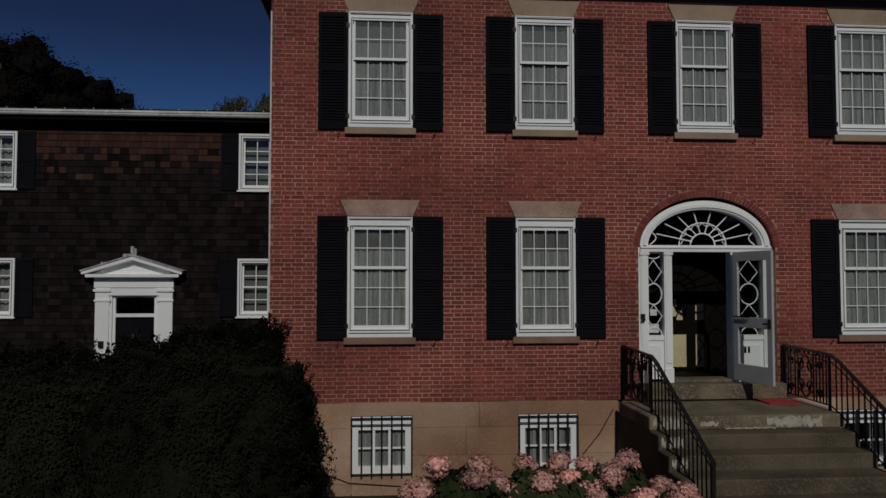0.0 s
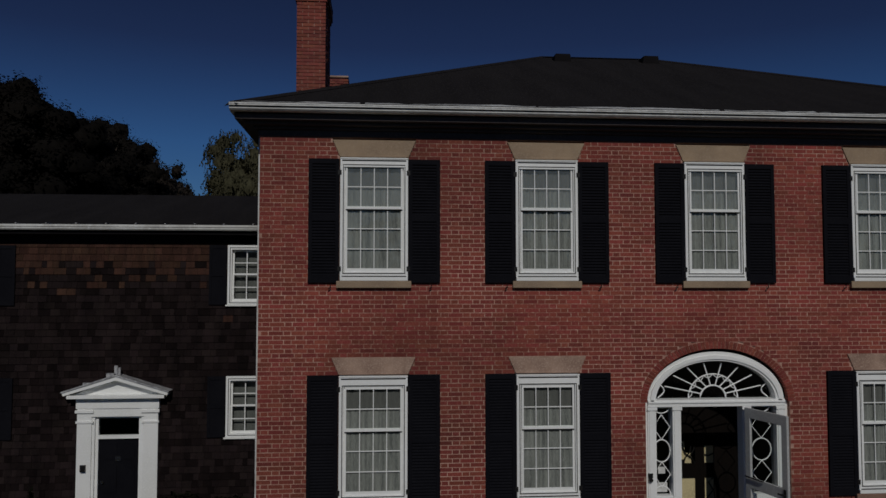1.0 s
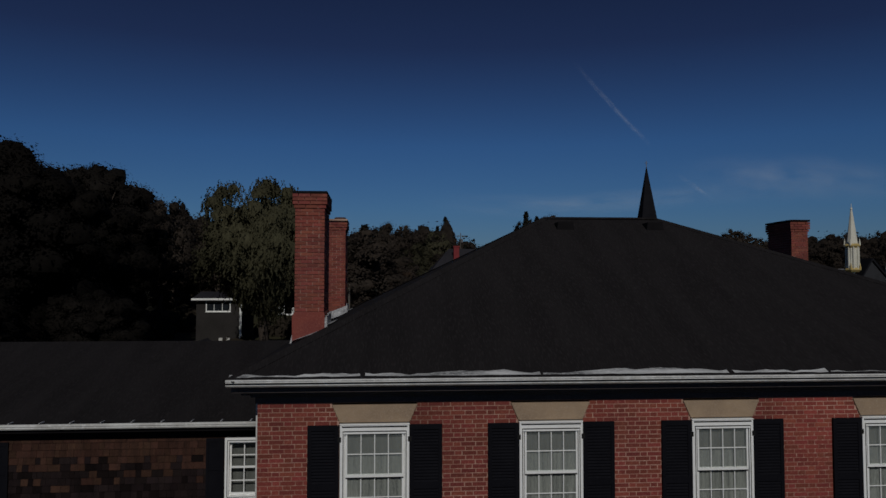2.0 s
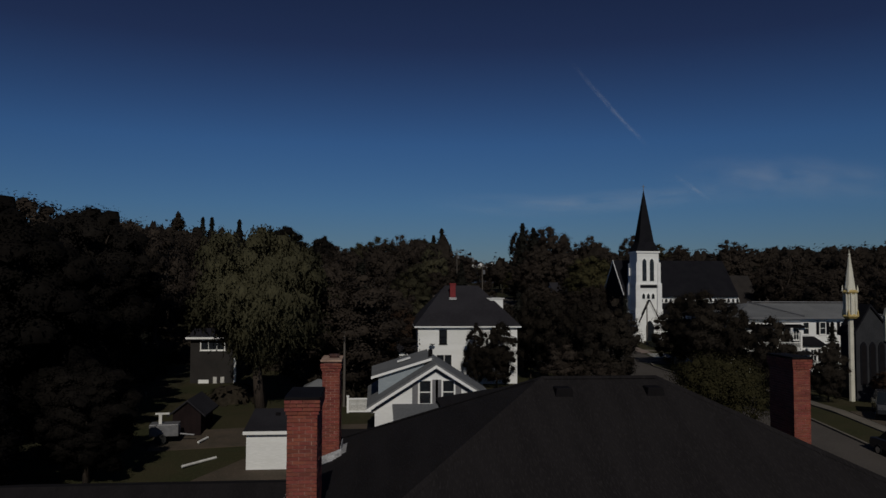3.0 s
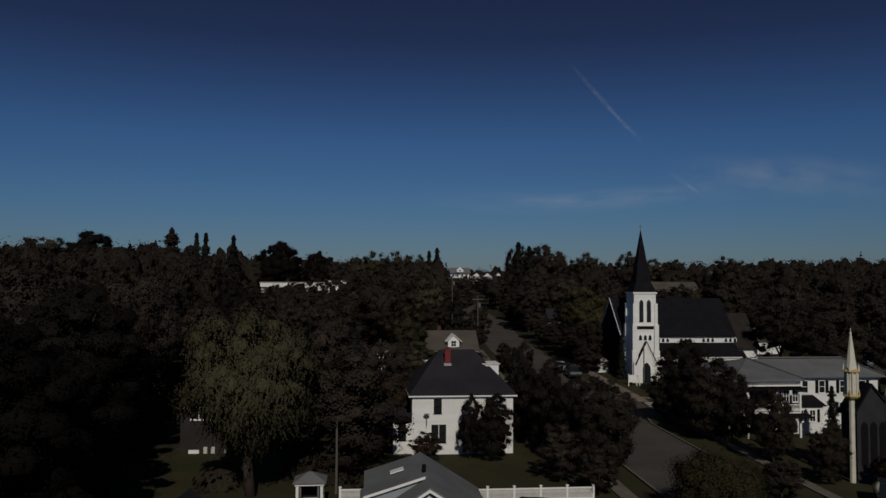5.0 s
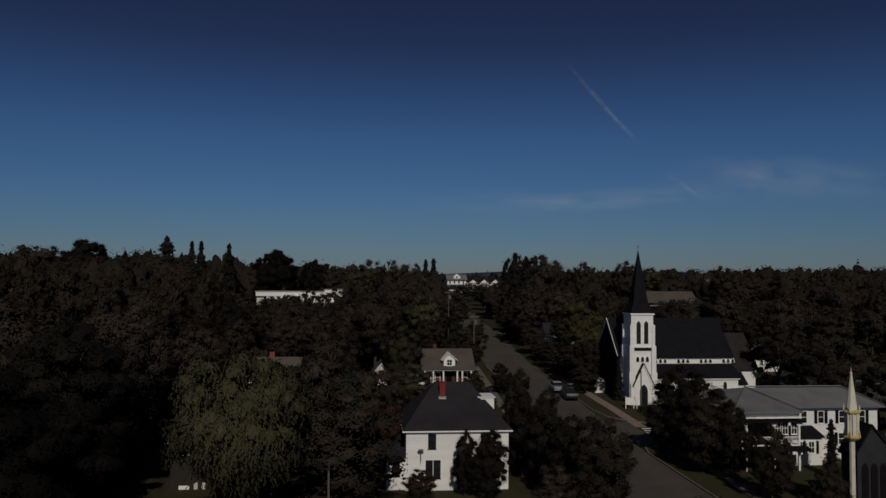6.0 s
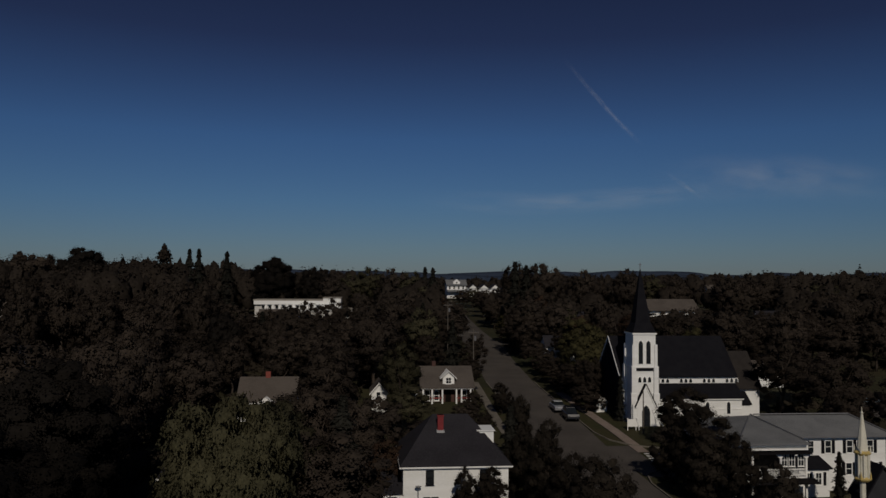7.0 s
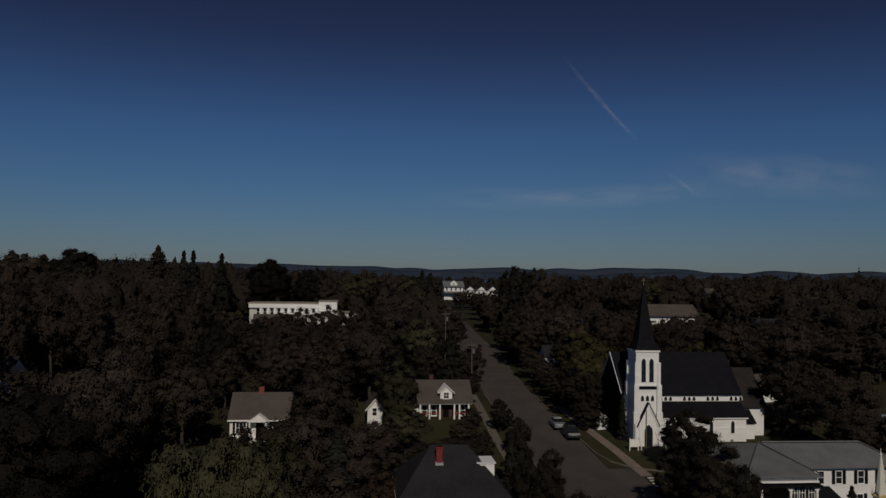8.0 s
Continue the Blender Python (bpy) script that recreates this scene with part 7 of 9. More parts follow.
part("porch_rail", Geo().box(38.8, 62.48, 7.25, 44.1, 62.58, 7.33), WHITE, pr)
part("porch_rail", Geo().box(38.8, 62.48, 6.72, 44.1, 62.58, 6.78), WHITE, pr)
g = Geo()
for i in range(34):
    x = 38.9 + i * 0.155
    g.box(x - 0.025, 62.5, 6.75, x + 0.025, 62.55, 7.28)
part("balusters", g, WHITE, pr, stuff=True)
for x in (42.03, 42.78, 43.70):
    far_window(lh, x, 7.5, 8.72, 0.62, 62.75, 0.06, 2, 2)
# porch shade painted on as a near-black wall
part("porch_back", Geo().box(38.8, 64.5, 3.5, 44.1, 64.58, 9.1), DARK_ROOM, pr, "porch wall with its shade in the colour")
part("lower_awning", Geo().prism_x([(61.5, 6.1), (62.5, 6.38), (62.5, 6.44), (61.5, 6.16)], 38.4, 44.9), BLACK_TRIM, pr)
bay = part("bay", Geo().box(44.5, 64.4, 3.2, 47.6, 66.5, 6.8), CLAP, lh, "white one-storey bay")
part("bay_roof", Geo().prism_x([(64.1, 6.80), (66.5, 7.5), (66.5, 7.62), (64.1, 6.90)], 44.4, 47.8), SLATE_SPIRE, bay, "dark lean-to roof")
for xc in (45.5, 46.47):
    far_window(lh, xc, 5.23, 6.46, 0.68, 64.4, 0.07, 2, 2)
part("shutter", Geo().box(46.98, 64.34, 5.2, 47.24, 64.4, 6.48), SHUTTER, lh, "dark shutter")

# dark stone church with a cream corner steeple
sc = thing("stone_church", "dark grey stone church with tall pointed windows", "church")
part("gable_wall", Geo().prism([(39.4, 2.8), (42.6, 2.8), (42.6, 8.9), (40.6, 11.2), (39.4, 9.4)], 46.6, 48.6), STONE_DARK, sc, "dark stone gable")
g = Geo()
g.prism([(39.1, 9.15), (40.6, 11.5), (40.6, 11.3), (39.1, 8.95)], 46.45, 48.6)
g.prism([(40.6, 11.3), (40.6, 11.5), (42.9, 8.8), (42.9, 8.6)], 46.45, 48.6)
part("roof", g, SLATE_SPIRE, sc, "steep dark slate roof")
part("coping", Geo().prism([(41.7, 8.6), (42.0, 8.6), (42.0, 10.6), (41.85, 11.2), (41.7, 10.6)], 46.3, 46.6), CREAM, sc, "pale stone pinnacle")
part("nave", Geo().box(42.6, 47.6, 2.8, 56, 53, 7.6), STONE_DARK, sc, "long dark stone nave")
part("nave_roof", gable_roof_x(42.6, 56.3, 47.3, 53.3, 7.6, 50.3, 10.0, 0.2), SLATE_SPIRE, sc)
for xc in (40.0, 40.75, 41.5):
    lancet(sc, xc, 5.2, 8.4, 0.36, 46.6, "", SLATE_SPIRE, BLACK_TRIM)
st = thing("corner_steeple", "slender cream steeple with ochre trim and a pointed spire", "steeple", (39.0, 46.6, 0))
part("shaft", Geo().lathe([(0.22, 3.2), (0.20, 10.5)], 0, 0, 8), CREAM, st, "plain cream shaft")
part("upper_shaft", Geo().lathe([(0.44, 10.5), (0.44, 12.4)], 0, 0, 8), CREAM, st)
for i in range(8):
    t = 2 * math.pi * (i + 0.5) / 8
    part("corner_rib", Geo().tube([(0.46 * math.cos(t), 0.46 * math.sin(t), 10.5), (0.46 * math.cos(t), 0.46 * math.sin(t), 12.5)], 0.06, 6), CREAM, st)
for z in (10.55, 12.45):
    part("trim_collar", Geo().lathe([(0.44, z - 0.18), (0.60, z - 0.02), (0.60, z + 0.05), (0.44, z + 0.16)], 0, 0, 8), GOLD, st, "ochre moulded collar")
    for i in range(4):
        t = math.pi / 4 + math.pi / 2 * i
        part("gablet", Geo().lathe([(0.07, z), (0.08, z + 0.12), (0.015, z + 0.55)], 0.54 * math.cos(t), 0.54 * math.sin(t), 6), CREAM if z > 11 else GOLD, st)
part("spire", Geo().lathe([(0.42, 12.5), (0.24, 14.0), (0.07, 15.3), (0.11, 15.36), (0.03, 15.5), (0.02, 15.8)], 0, 0, 8), CREAM, st, "pointed cream spire")

# low white cape house
cape = thing("cape_house", "low white cape house with grey roof and small gabled portico", "house")
part("wall", Geo().prism_x([(101.5, 4.6), (108.5, 4.6), (108.5, 7.9), (105.0, 10.6), (101.5, 7.9)], -15.2, -7.5), CLAP, cape, "white clapboard wall")
part("roof", gable_roof_x(-15.5, -7.2, 101.1, 108.9, 7.9, 105.0, 11.0, 0.15), ROOF_BROWN, cape, "grey shingle roof")
part("chimney", Geo().box(-11.9, 104.8, 10.4, -11.2, 105.5, 11.7), CHIMNEY_BRICK, cape, "brick chimney")
po = part("portico", Geo().prism([(-12.7, 7.75), (-9.9, 7.75), (-11.3, 8.75)], 99.9, 101.5), WHITE, cape, "white gabled portico")
for x in (-12.45, -10.3):
    part("column", Geo().lathe([(0.13, 5.2), (0.11, 7.75)], x, 100.1, 10), WHITE, po)
part("porch_steps", Geo().box(-12.3, 99.3, 4.7, -10.3, 101.5, 5.3), WHITE, po)
part("front_door", Geo().box(-11.8, 101.42, 5.3, -10.8, 101.5, 7.4), DARK_WOOD, cape)
for x in (-13.75, -8.85):
    far_window(cape, x, 5.9, 7.55, 1.5, 101.5, 0.10, 3, 2, WHITE, SHUTTER, "white triple window with black shutters")
part("eaves_trim", Geo().box(-15.5, 101.02, 7.66, -7.2, 101.10, 7.86), WHITE, cape, "white eaves trim")
part("corner_board", Geo().box(-15.24, 101.46, 4.6, -15.06, 101.5, 7.7).box(-7.64, 101.46, 4.6, -7.46, 101.5, 7.7), WHITE, cape)

# bungalow with a gabled dormer
bg = thing("bungalow", "brown-roofed bungalow with a white gabled dormer over its porch", "house")
part("wall", Geo().prism_x([(113.5, 5.3), (120.5, 5.3), (120.5, 7.9), (117.0, 10.5), (113.5, 7.9)], 11.3, 18.9), DULL_BRICK, bg, "brick wall darkened for the porch shade")
part("roof", gable_roof_x(10.7, 19.3, 111.8, 121.0, 8.3, 116.6, 11.15, 0.15), ROOF_BROWN, bg, "weathered grey-brown roof")
dmr = part("dormer", Geo().prism([(14.3, 8.5), (16.1, 8.5), (16.1, 9.8), (15.2, 10.6), (14.3, 9.8)], 112.6, 116.0), WHITE, bg, "white gabled dormer")
g = gable_roof_y(13.9, 16.5, 112.3, 116.2, 9.65, 15.2, 10.8, 0.12)
part("dormer_roof", g, WHITE, dmr)
far_window(bg, 15.2, 8.75, 9.8, 0.95, 112.6, 0.1, 2, 2)
part("porch_beam", Geo().box(10.9, 111.9, 8.05, 19.1, 112.2, 8.25), WHITE, bg)
for x in (11.2, 12.6, 14.2, 16.4, 17.2, 18.6):
    part("porch_post", Geo().box(x - 0.12, 112.0, 5.4, x + 0.12, 112.2, 8.05), WHITE, bg)
part("porch_rail", Geo().box(11.2, 112.0, 6.6, 14.2, 112.1, 6.75), RED_PAINT, bg)
part("porch_rail", Geo().box(16.4, 112.0, 6.6, 18.6, 112.1, 6.75), RED_PAINT, bg)
part("chimney", Geo().box(12.9, 116.5, 10.6, 13.5, 117.1, 11.9), DULL_BRICK, bg, "dull brick chimney")
for x in (11.95, 13.4, 17.8):
    far_window(bg, x, 6.0, 7.7, 0.9, 113.5, 0.12, 1, 2)
part("side_wing", Geo().box(10.1, 112.6, 5.3, 11.3, 118.0, 7.5), WHITE, bg, "low white side wing")
part("side_wing_roof", Geo().prism_x([(112.3, 7.5), (118.2, 7.5), (118.2, 8.0), (112.3, 7.7)], 9.9, 11.3), ROOF_BROWN, bg)
part("front_door", Geo().box(14.8, 113.42, 5.4, 15.7, 113.5, 7.5), DARK_WOOD, bg)
part("porch_floor", Geo().box(13.9, 111.7, 5.1, 16.6, 113.5, 5.5), OLD_CONCRETE, bg)

# small gabled house among the trees
sg = thing("small_house", "small white gabled house half hidden by trees", "house")
part("wall", Geo().prism([(3.2, 5.6), (5.4, 5.6), (5.4, 8.5), (4.3, 9.7), (3.2, 8.5)], 106.0, 112.0), CLAP, sg, "white wall")
part("roof", gable_roof_y(2.9, 5.7, 105.7, 112.3, 8.3, 4.3, 9.95, 0.12), ROOF_BROWN, sg, "grey roof")
part("rake_board", gable_roof_y(2.88, 5.72, 105.62, 105.72, 8.32, 4.3, 9.97, 0.22), WHITE, sg)
far_window(sg, 4.2, 7.4, 8.6, 0.75, 106.0, 0.09)

# grey shingled house beneath the willow
lf = thing("grey_house", "grey shingled house with white trim behind a willow", "house")
part("wall", box_walls(-14.7, -10.7, 60.0, 67.0, 3.5, 8.0), GREY_SHINGLE, lf, "dark grey shingled wall")
part("corner_board", Geo().box(-10.86, 59.93, 3.6, -10.66, 60.0, 7.95), WHITE, lf, "white corner board")
part("eaves_board", Geo().box(-15.05, 59.50, 8.0, -10.28, 59.58, 8.17), WHITE, lf, "white eaves board")
part("roof", gable_roof_x(-15.1, -10.3, 59.6, 67.4, 8.05, 63.5, 8.75, 0.15), ROOF_MID, lf)
far_window(lf, -12.75, 6.95, 7.9, 2.2, 60.0, 0.09, 3, 1)
part("white_plinth", Geo().box(-13.95, 59.9, 3.6, -13.05, 59.98, 4.35), WHITE, lf)
for x in (-12.5, -11.85):
    part("pale_post", Geo().box(x - 0.16, 59.88, 3.5, x + 0.16, 60.0, 4.6), PALE_WALL, lf)

# garden shed and a white trailer at the yard's edge
sd = thing("garden_shed", "weathered grey garden shed with gabled roof", "shed")
# dark boards here carry the shade of the trees
part("wall", Geo().prism([(-10.6, 3.2), (-8.9, 3.2), (-8.9, 4.95), (-9.7, 5.65), (-10.6, 4.95)], 38.0, 41.5), CEDAR, sd, "board wall toned dark for tree shade")
part("roof", gable_roof_y(-10.9, -8.6, 37.8, 41.8, 4.85, -9.7, 5.8, 0.1), ROOF_MID, sd, "dark roof")
tr = thing("utility_trailer", "small white utility trailer parked on the grass", "trailer", (-10.7, 36.6, gz(-10.7, 36.6)), 6)
# white body coloured grey to hold the trees' shade
part("body", Geo().box(-0.8, -0.55, 0.45, 0.85, 0.55, 1.15), LAMP_GREY, tr, bevel=0.03)
part("mast", Geo().box(-0.3, -0.3, 1.15, -0.12, -0.2, 1.75).box(-0.5, -0.3, 1.7, 0.3, -0.2, 1.8), WHITE_OLD, tr)
for s in (-1, 1):
    part("wheel", Geo().tube([(-0.1, s * 0.56, 0.3), (-0.1, s * 0.72, 0.3)], 0.3, 14), TYRE, tr)
part("drawbar", Geo().tube([(0.85, 0, 0.5), (1.7, 0, 0.4)], 0.05, 6), LAMP_GREY, tr)
for i, (xa, ya, xb, yb) in enumerate(((-8.4, 31.4, -7.0, 33.2), (-8.6, 36.0, -8.3, 37.2))):
    z = gz(xa, ya)
    tagged(new("timber_pole", Geo().tube([(xa, ya, z + 0.15), (xb, yb, z + 0.2)], 0.07, 8).mesh("timber_pole", WHITE_OLD)), "pale timber lying on the bare ground", "timber")

# far buildings among the trees
sch = thing("school_building", "long white flat-roofed school building among trees", "school")
part("wall", box_walls(-31.5, -11.0, 230, 240, 11, 18.4), PALE_WALL, sch, "white wall")
part("tall_block", Geo().box(-11.0, 229.5, 11, -5.6, 240, 19.2), CLAP, sch, "taller white block")
part("fascia", Geo().box(-31.7, 229.2, 17.25, -11.0, 229.98, 18.4), CLAP, sch, "deep white fascia")
for i in range(9):
    x = -28.0 + i * 2.05
    part("pier", Geo().box(x - 0.38, 229.3, 11, x + 0.38, 229.99, 17.25), CLAP, sch)
part("front_wing", Geo().box(-21.5, 226.0, 11, -6.4, 229.2, 15.4), PALE_WALL, sch, "lower pale front wing")
part("front_wing_roof", Geo().box(-21.8, 225.6, 15.4, -6.1, 229.2, 15.8), CLAP, sch, "white roof edge")
part("low_block", Geo().box(-5.6, 232, 11, 1.0, 240, 15.7), PALE_WALL, sch, "lower pale block")
part("low_roof", Geo().box(-5.6, 231.6, 15.7, 1.3, 240.2, 16.0), CONCRETE, sch, "pale flat roof edge")
part("roof", Geo().box(-32.0, 229.6, 18.4, -11.0, 240.4, 18.75).box(-11.2, 229.3, 19.2, -5.4, 240.2, 19.4), CONCRETE, sch, "pale flat roof edge")
for i in range(9):
    x = -29.0 + i * 2.05
    far_window(sch, x, 15.0, 17.1, 1.1, 230, 0.12, 1, 2)
    far_window(sch, x, 11.8, 14.0, 1.1, 230, 0.12, 1, 2)
for x in (-20, -17.4, -14.8, -12.2, -9.6):
    far_window(sch, x, 12.9, 14.7, 1.6, 226, 0.12, 2, 1)
far_window(sch, -3.4, 13.2, 15.0, 1.6, 232, 0.12, 2, 1)
fa = thing("hilltop_house", "pale house with a tall gabled roof on the hill", "house")
part("wall", Geo().box(37.4, 330, 17, 45.8, 338, 23.0), CLAP, fa, "pale wall")
part("roof", gable_roof_x(37.0, 46.3, 329.3, 338.7, 22.9, 334, 25.2, 0.3), ROOF_GREY, fa, "pale grey roof")
for x in (38.6, 40.6, 42.6, 44.6):
    far_window(fa, x, 20.9, 22.5, 1.0, 330, 0.15)
part("porch_roof", Geo().prism_x([(327.6, 19.9), (330, 20.5), (330, 20.7), (327.6, 20.1)], 37.2, 48.0), ROOF_GREY, fa, "grey porch roof")
part("dormer", Geo().prism([(40.2, 23.2), (43.2, 23.2), (43.2, 24.2), (41.7, 25.4), (40.2, 24.2)], 330.2, 333.5), CLAP, fa, "small white gabled dormer")
far_window(fa, 41.7, 23.4, 24.4, 1.0, 330.2, 0.15)
fb = thing("hilltop_row", "row of low pale gabled houses on the hill", "house")
part("wall", Geo().box(46.5, 332, 17, 61.5, 339, 21.6), CLAP, fb, "pale wall")
for x in (47.0, 52.0, 57.0):
    part("roof", gable_roof_y(x - 0.3, x + 4.8, 331, 339, 21.4, x + 2.2, 23.4, 0.3), ROOF_MID, fb, "dark gabled roof")
    part("gable", Geo().prism([(x + 0.3, 21.3), (x + 4.2, 21.3), (x + 2.2, 22.9)], 331.4, 332.2), CLAP, fb)
    for dx in (1.2, 3.2):
        far_window(fb, x + dx, 19.2, 20.9, 1.0, 332, 0.15)
br = thing("brown_roofed_house", "far house with a broad brown roof", "house")
part("wall", Geo().box(92.5, 231, 12, 108, 240, 16.0), CLAP, br, "pale wall")
part("roof", gable_roof_x(91.8, 108.8, 230, 241, 15.9, 235.5, 19.3, 0.3), ROOF_BROWN, br, "broad brown roof")
for i, (x, y, w, h, lab) in enumerate(((72.6, 123, 5.0, 2.5, "white house behind the church"), (161.5, 236, 4.5, 2.4, "small white house far off among trees"), (135, 217, 5, 3.0, "small white house far off among trees"),
                                       (-55, 118, 6, 5, "pale house among dark trees"), (-36, 102, 5, 4, "dark-roofed house among trees"), (42.8, 150, 4.8, 3.9, "white house up the street behind trees"), (-74, 165, 6, 8.5, "pale house high among dark trees"), (60, 190, 6, 5, "pale house up the hill"),
                                       (-20, 190, 7, 5, "pale house among trees"), (112, 190, 6, 4.5, "pale house among trees"), (150, 300, 8, 5, "white house far off"))):
    z = gz(x, y)
    hob = thing("far_house", lab, "house", (x, y, z), 0, "far houses")
    part("wall", Geo().prism_x([(0, -0.5), (w, -0.5), (w, h), (w / 2, h + w * 0.36), (0, h)], -w * 0.7, w * 0.7), CLAP, hob, "white wall")
    part("roof", gable_roof_x(-w * 0.74, w * 0.74, -0.4, w + 0.4, h - 0.1, w / 2, h + w * 0.42, 0.15), ROOF_MID if i % 2 else ROOF_BROWN, hob, "dark roof")
    for dx in (-0.4, 0.0, 0.4):
        far_window(hob, dx * w, h * 0.45, h * 0.8, w * 0.16, 0.0, 0.08)

strip("parking_lot", [(84, 96), (91, 109.3)], 9.0, 0.05, ASPHALT, "worn dark asphalt lot beside the church grounds", "parking lot")
lw = thing("low_wall", "long low pale blue board wall at the edge of a lot", "wall", (80, 110.0, gz(84, 110)))
for i in range(8):
    part("board", Geo().box(i * 2.4, -0.05, -0.3, i * 2.4 + 2.36, 0.05, 0.72), BLUE_PAINT, lw)
for i in range(9):
    part("post", Geo().box(i * 2.4 - 0.07, 0.05, -0.4, i * 2.4 + 0.05, 0.16, 0.80), BLUE_PAINT, lw)


# ---- trees ----
def trunk_geo(rnd, h, r, limbs, spread, base=0.0):
    """A tapered, slightly bent trunk with limbs that reach into the crown."""
    g = Geo()
    bend = [(rnd.uniform(-0.02, 0.02) * h * i, rnd.uniform(-0.02, 0.02) * h * i) for i in range(5)]
    pts = [(bend[i][0], bend[i][1], base + (h * 0.82 - base) * i / 4 - (0.3 if i == 0 else 0)) for i in range(5)]
    g.tube(pts, r, 9, r * 0.25)
    for k in range(limbs):
        t = k * 2.4 + rnd.uniform(-0.4, 0.4)
        z0 = h * rnd.uniform(0.22, 0.62)
        e = spread * rnd.uniform(0.5, 0.95)
        g.tube([(0, 0, z0), (math.cos(t) * e * 0.5, math.sin(t) * e * 0.5, z0 + h * 0.10), (math.cos(t) * e, math.sin(t) * e, z0 + h * rnd.uniform(0.16, 0.30))], r * 0.42, 6, r * 0.08)
    return g


def crown_broad(seed, clumps=120, leaves=85, size=0.145, H=10.0, R=3.6, low=0.24, loose=1.14, core=0.52):
    """A broad uneven crown: many clumps of leaves with gaps between."""
    rnd = random.Random(seed)
    g = Geo()
    zc, rz = H * (0.5 + low / 2), H * (0.5 - low / 2)
    for k in range(clumps):
        u = rnd.uniform(-0.92, 1)
        t = rnd.uniform(0, 2 * math.pi)
        s = math.sqrt(max(0, 1 - u * u))
        d = Vector((s * math.cos(t), s * math.sin(t), u))
        lump = 1 + 0.30 * noise.noise(d * 1.7 + Vector((seed, 0, 0)))
        rad = lump * rnd.choice((0.88, 0.88, 0.8, 0.62, 0.4))
        c = Vector((d.x * R * rad, d.y * R * rad, zc + d.z * rz * rad))
        cr = R * rnd.uniform(0.14, 0.29)
        leaf_mass(g, c, cr * core, cr * core, cr * core * 0.74, d, 0.8, k + seed)
        for _ in range(leaves):
            e = Vector((rnd.gauss(0, 1), rnd.gauss(0, 1), rnd.gauss(0.15, 0.9))).normalized()
            p = c + Vector((e.x * cr, e.y * cr, e.z * cr * 0.78)) * rnd.uniform(0.45, loose)
            n = (e + d * 0.5 + Vector((rnd.uniform(-0.7, 0.7), rnd.uniform(-0.7, 0.7), rnd.uniform(-0.2, 0.9)))).normalized()
            leaf_quad(g, p, n, size, rnd, 1.35, (e * 0.42 + d * 0.85 + Vector((0, 0, 0.14))).normalized())
    return g


def crown_conifer(seed, H=10.0, R=2.0, n=3400, size=0.22, taper=1.0):
    rnd = random.Random(seed)
    g = Geo()
    tiers = 17
    for _ in range(n):
        z = rnd.random() ** 1.35
        tier = int(z * tiers)
        zt = (tier + rnd.random() ** 2 * 0.8) / tiers
        rr = R * (1 - zt) ** taper * (0.75 + 0.5 * rnd.random()) * (0.8 + 0.35 * math.sin(tier * 2.1 + seed))
        t = rnd.uniform(0, 2 * math.pi)
        k = rnd.random() ** 0.4
        star = 0.72 + 0.28 * math.cos(7 * t + tier * 1.3)
        p = Vector((math.cos(t) * rr * k * star, math.sin(t) * rr * k * star, 0.6 + zt * (H - 0.6) - rr * k * 0.22))
        nrm = Vector((math.cos(t) * 0.5 + rnd.uniform(-0.5, 0.5), math.sin(t) * 0.5 + rnd.uniform(-0.5, 0.5), 0.8)).normalized()
        leaf_quad(g, p, nrm, size, rnd, 2.0, Vector((math.cos(t), math.sin(t), 0.45)).normalized())
    return g


def crown_willow(seed, H=13.6, R=4.7):
    """Soft lobes set at different heights, each trailing a curtain of fine hanging shoots."""
    rnd = random.Random(seed)
    g = Geo()
    for k in range(230):
        u = rnd.uniform(-0.75, 1)
        t = rnd.uniform(0, 2 * math.pi)
        s = math.sqrt(max(0, 1 - u * u))
        d = Vector((s * math.cos(t), s * math.sin(t), u))
        lump = 1 + 0.32 * noise.noise(d * 2.1 + Vector((seed, 3, 0)))
        rad = lump * rnd.choice((0.92, 0.88, 0.8, 0.62, 0.4))
        c = Vector((d.x * R * rad, d.y * R * rad, H * 0.57 + d.z * H * 0.42 * rad))
        thin = 0.36 + 0.64 * min(1.0, max(0.0, (c.z / H - 0.36) / 0.15))
        c.x, c.y = c.x * thin, c.y * thin
        cr = R * rnd.uniform(0.13, 0.22)
        leaf_mass(g, c, cr * 0.50, cr * 0.50, cr * 0.55, d, 0.8, k + seed)
        for _ in range(85):
            e = Vector((rnd.gauss(0, 1), rnd.gauss(0, 1), rnd.gauss(0.25, 0.9))).normalized()
            p = c + Vector((e.x * cr, e.y * cr, e.z * cr)) * rnd.uniform(0.5, 1.12)
            face = (e * 0.35 + d * 0.85 + Vector((0, 0, 0.10))).normalized()
            drift = Vector((e.x, e.y, 0)) * rnd.uniform(0.0, 0.05)
            for q in range(int(rnd.choice((1, 2, 2, 3, 3, 4, 6, 9)))):
                if p.z < 0.9:
                    break
                a = rnd.uniform(0, 6.28)
                w = Vector((math.cos(a), math.sin(a), rnd.uniform(-0.5, 0.5))) * rnd.uniform(0.030, 0.055)
                l = Vector((rnd.uniform(-0.12, 0.12), rnd.uniform(-0.12, 0.12), -rnd.uniform(0.12, 0.24))) + drift
                quad = [p - w * 0.6, p + l * 0.5 - w * 1.4, p + l, p + l * 0.5 + w * 1.4]
                if (quad[1] - quad[0]).cross(quad[2] - quad[0]).dot(face) < 0:
                    quad.reverse()
                g.n.extend([tuple(face)] * 4)
                g.add(quad, [(0, 1, 2, 3)])
                p = p + l * 0.8
    return g


TREES = {}
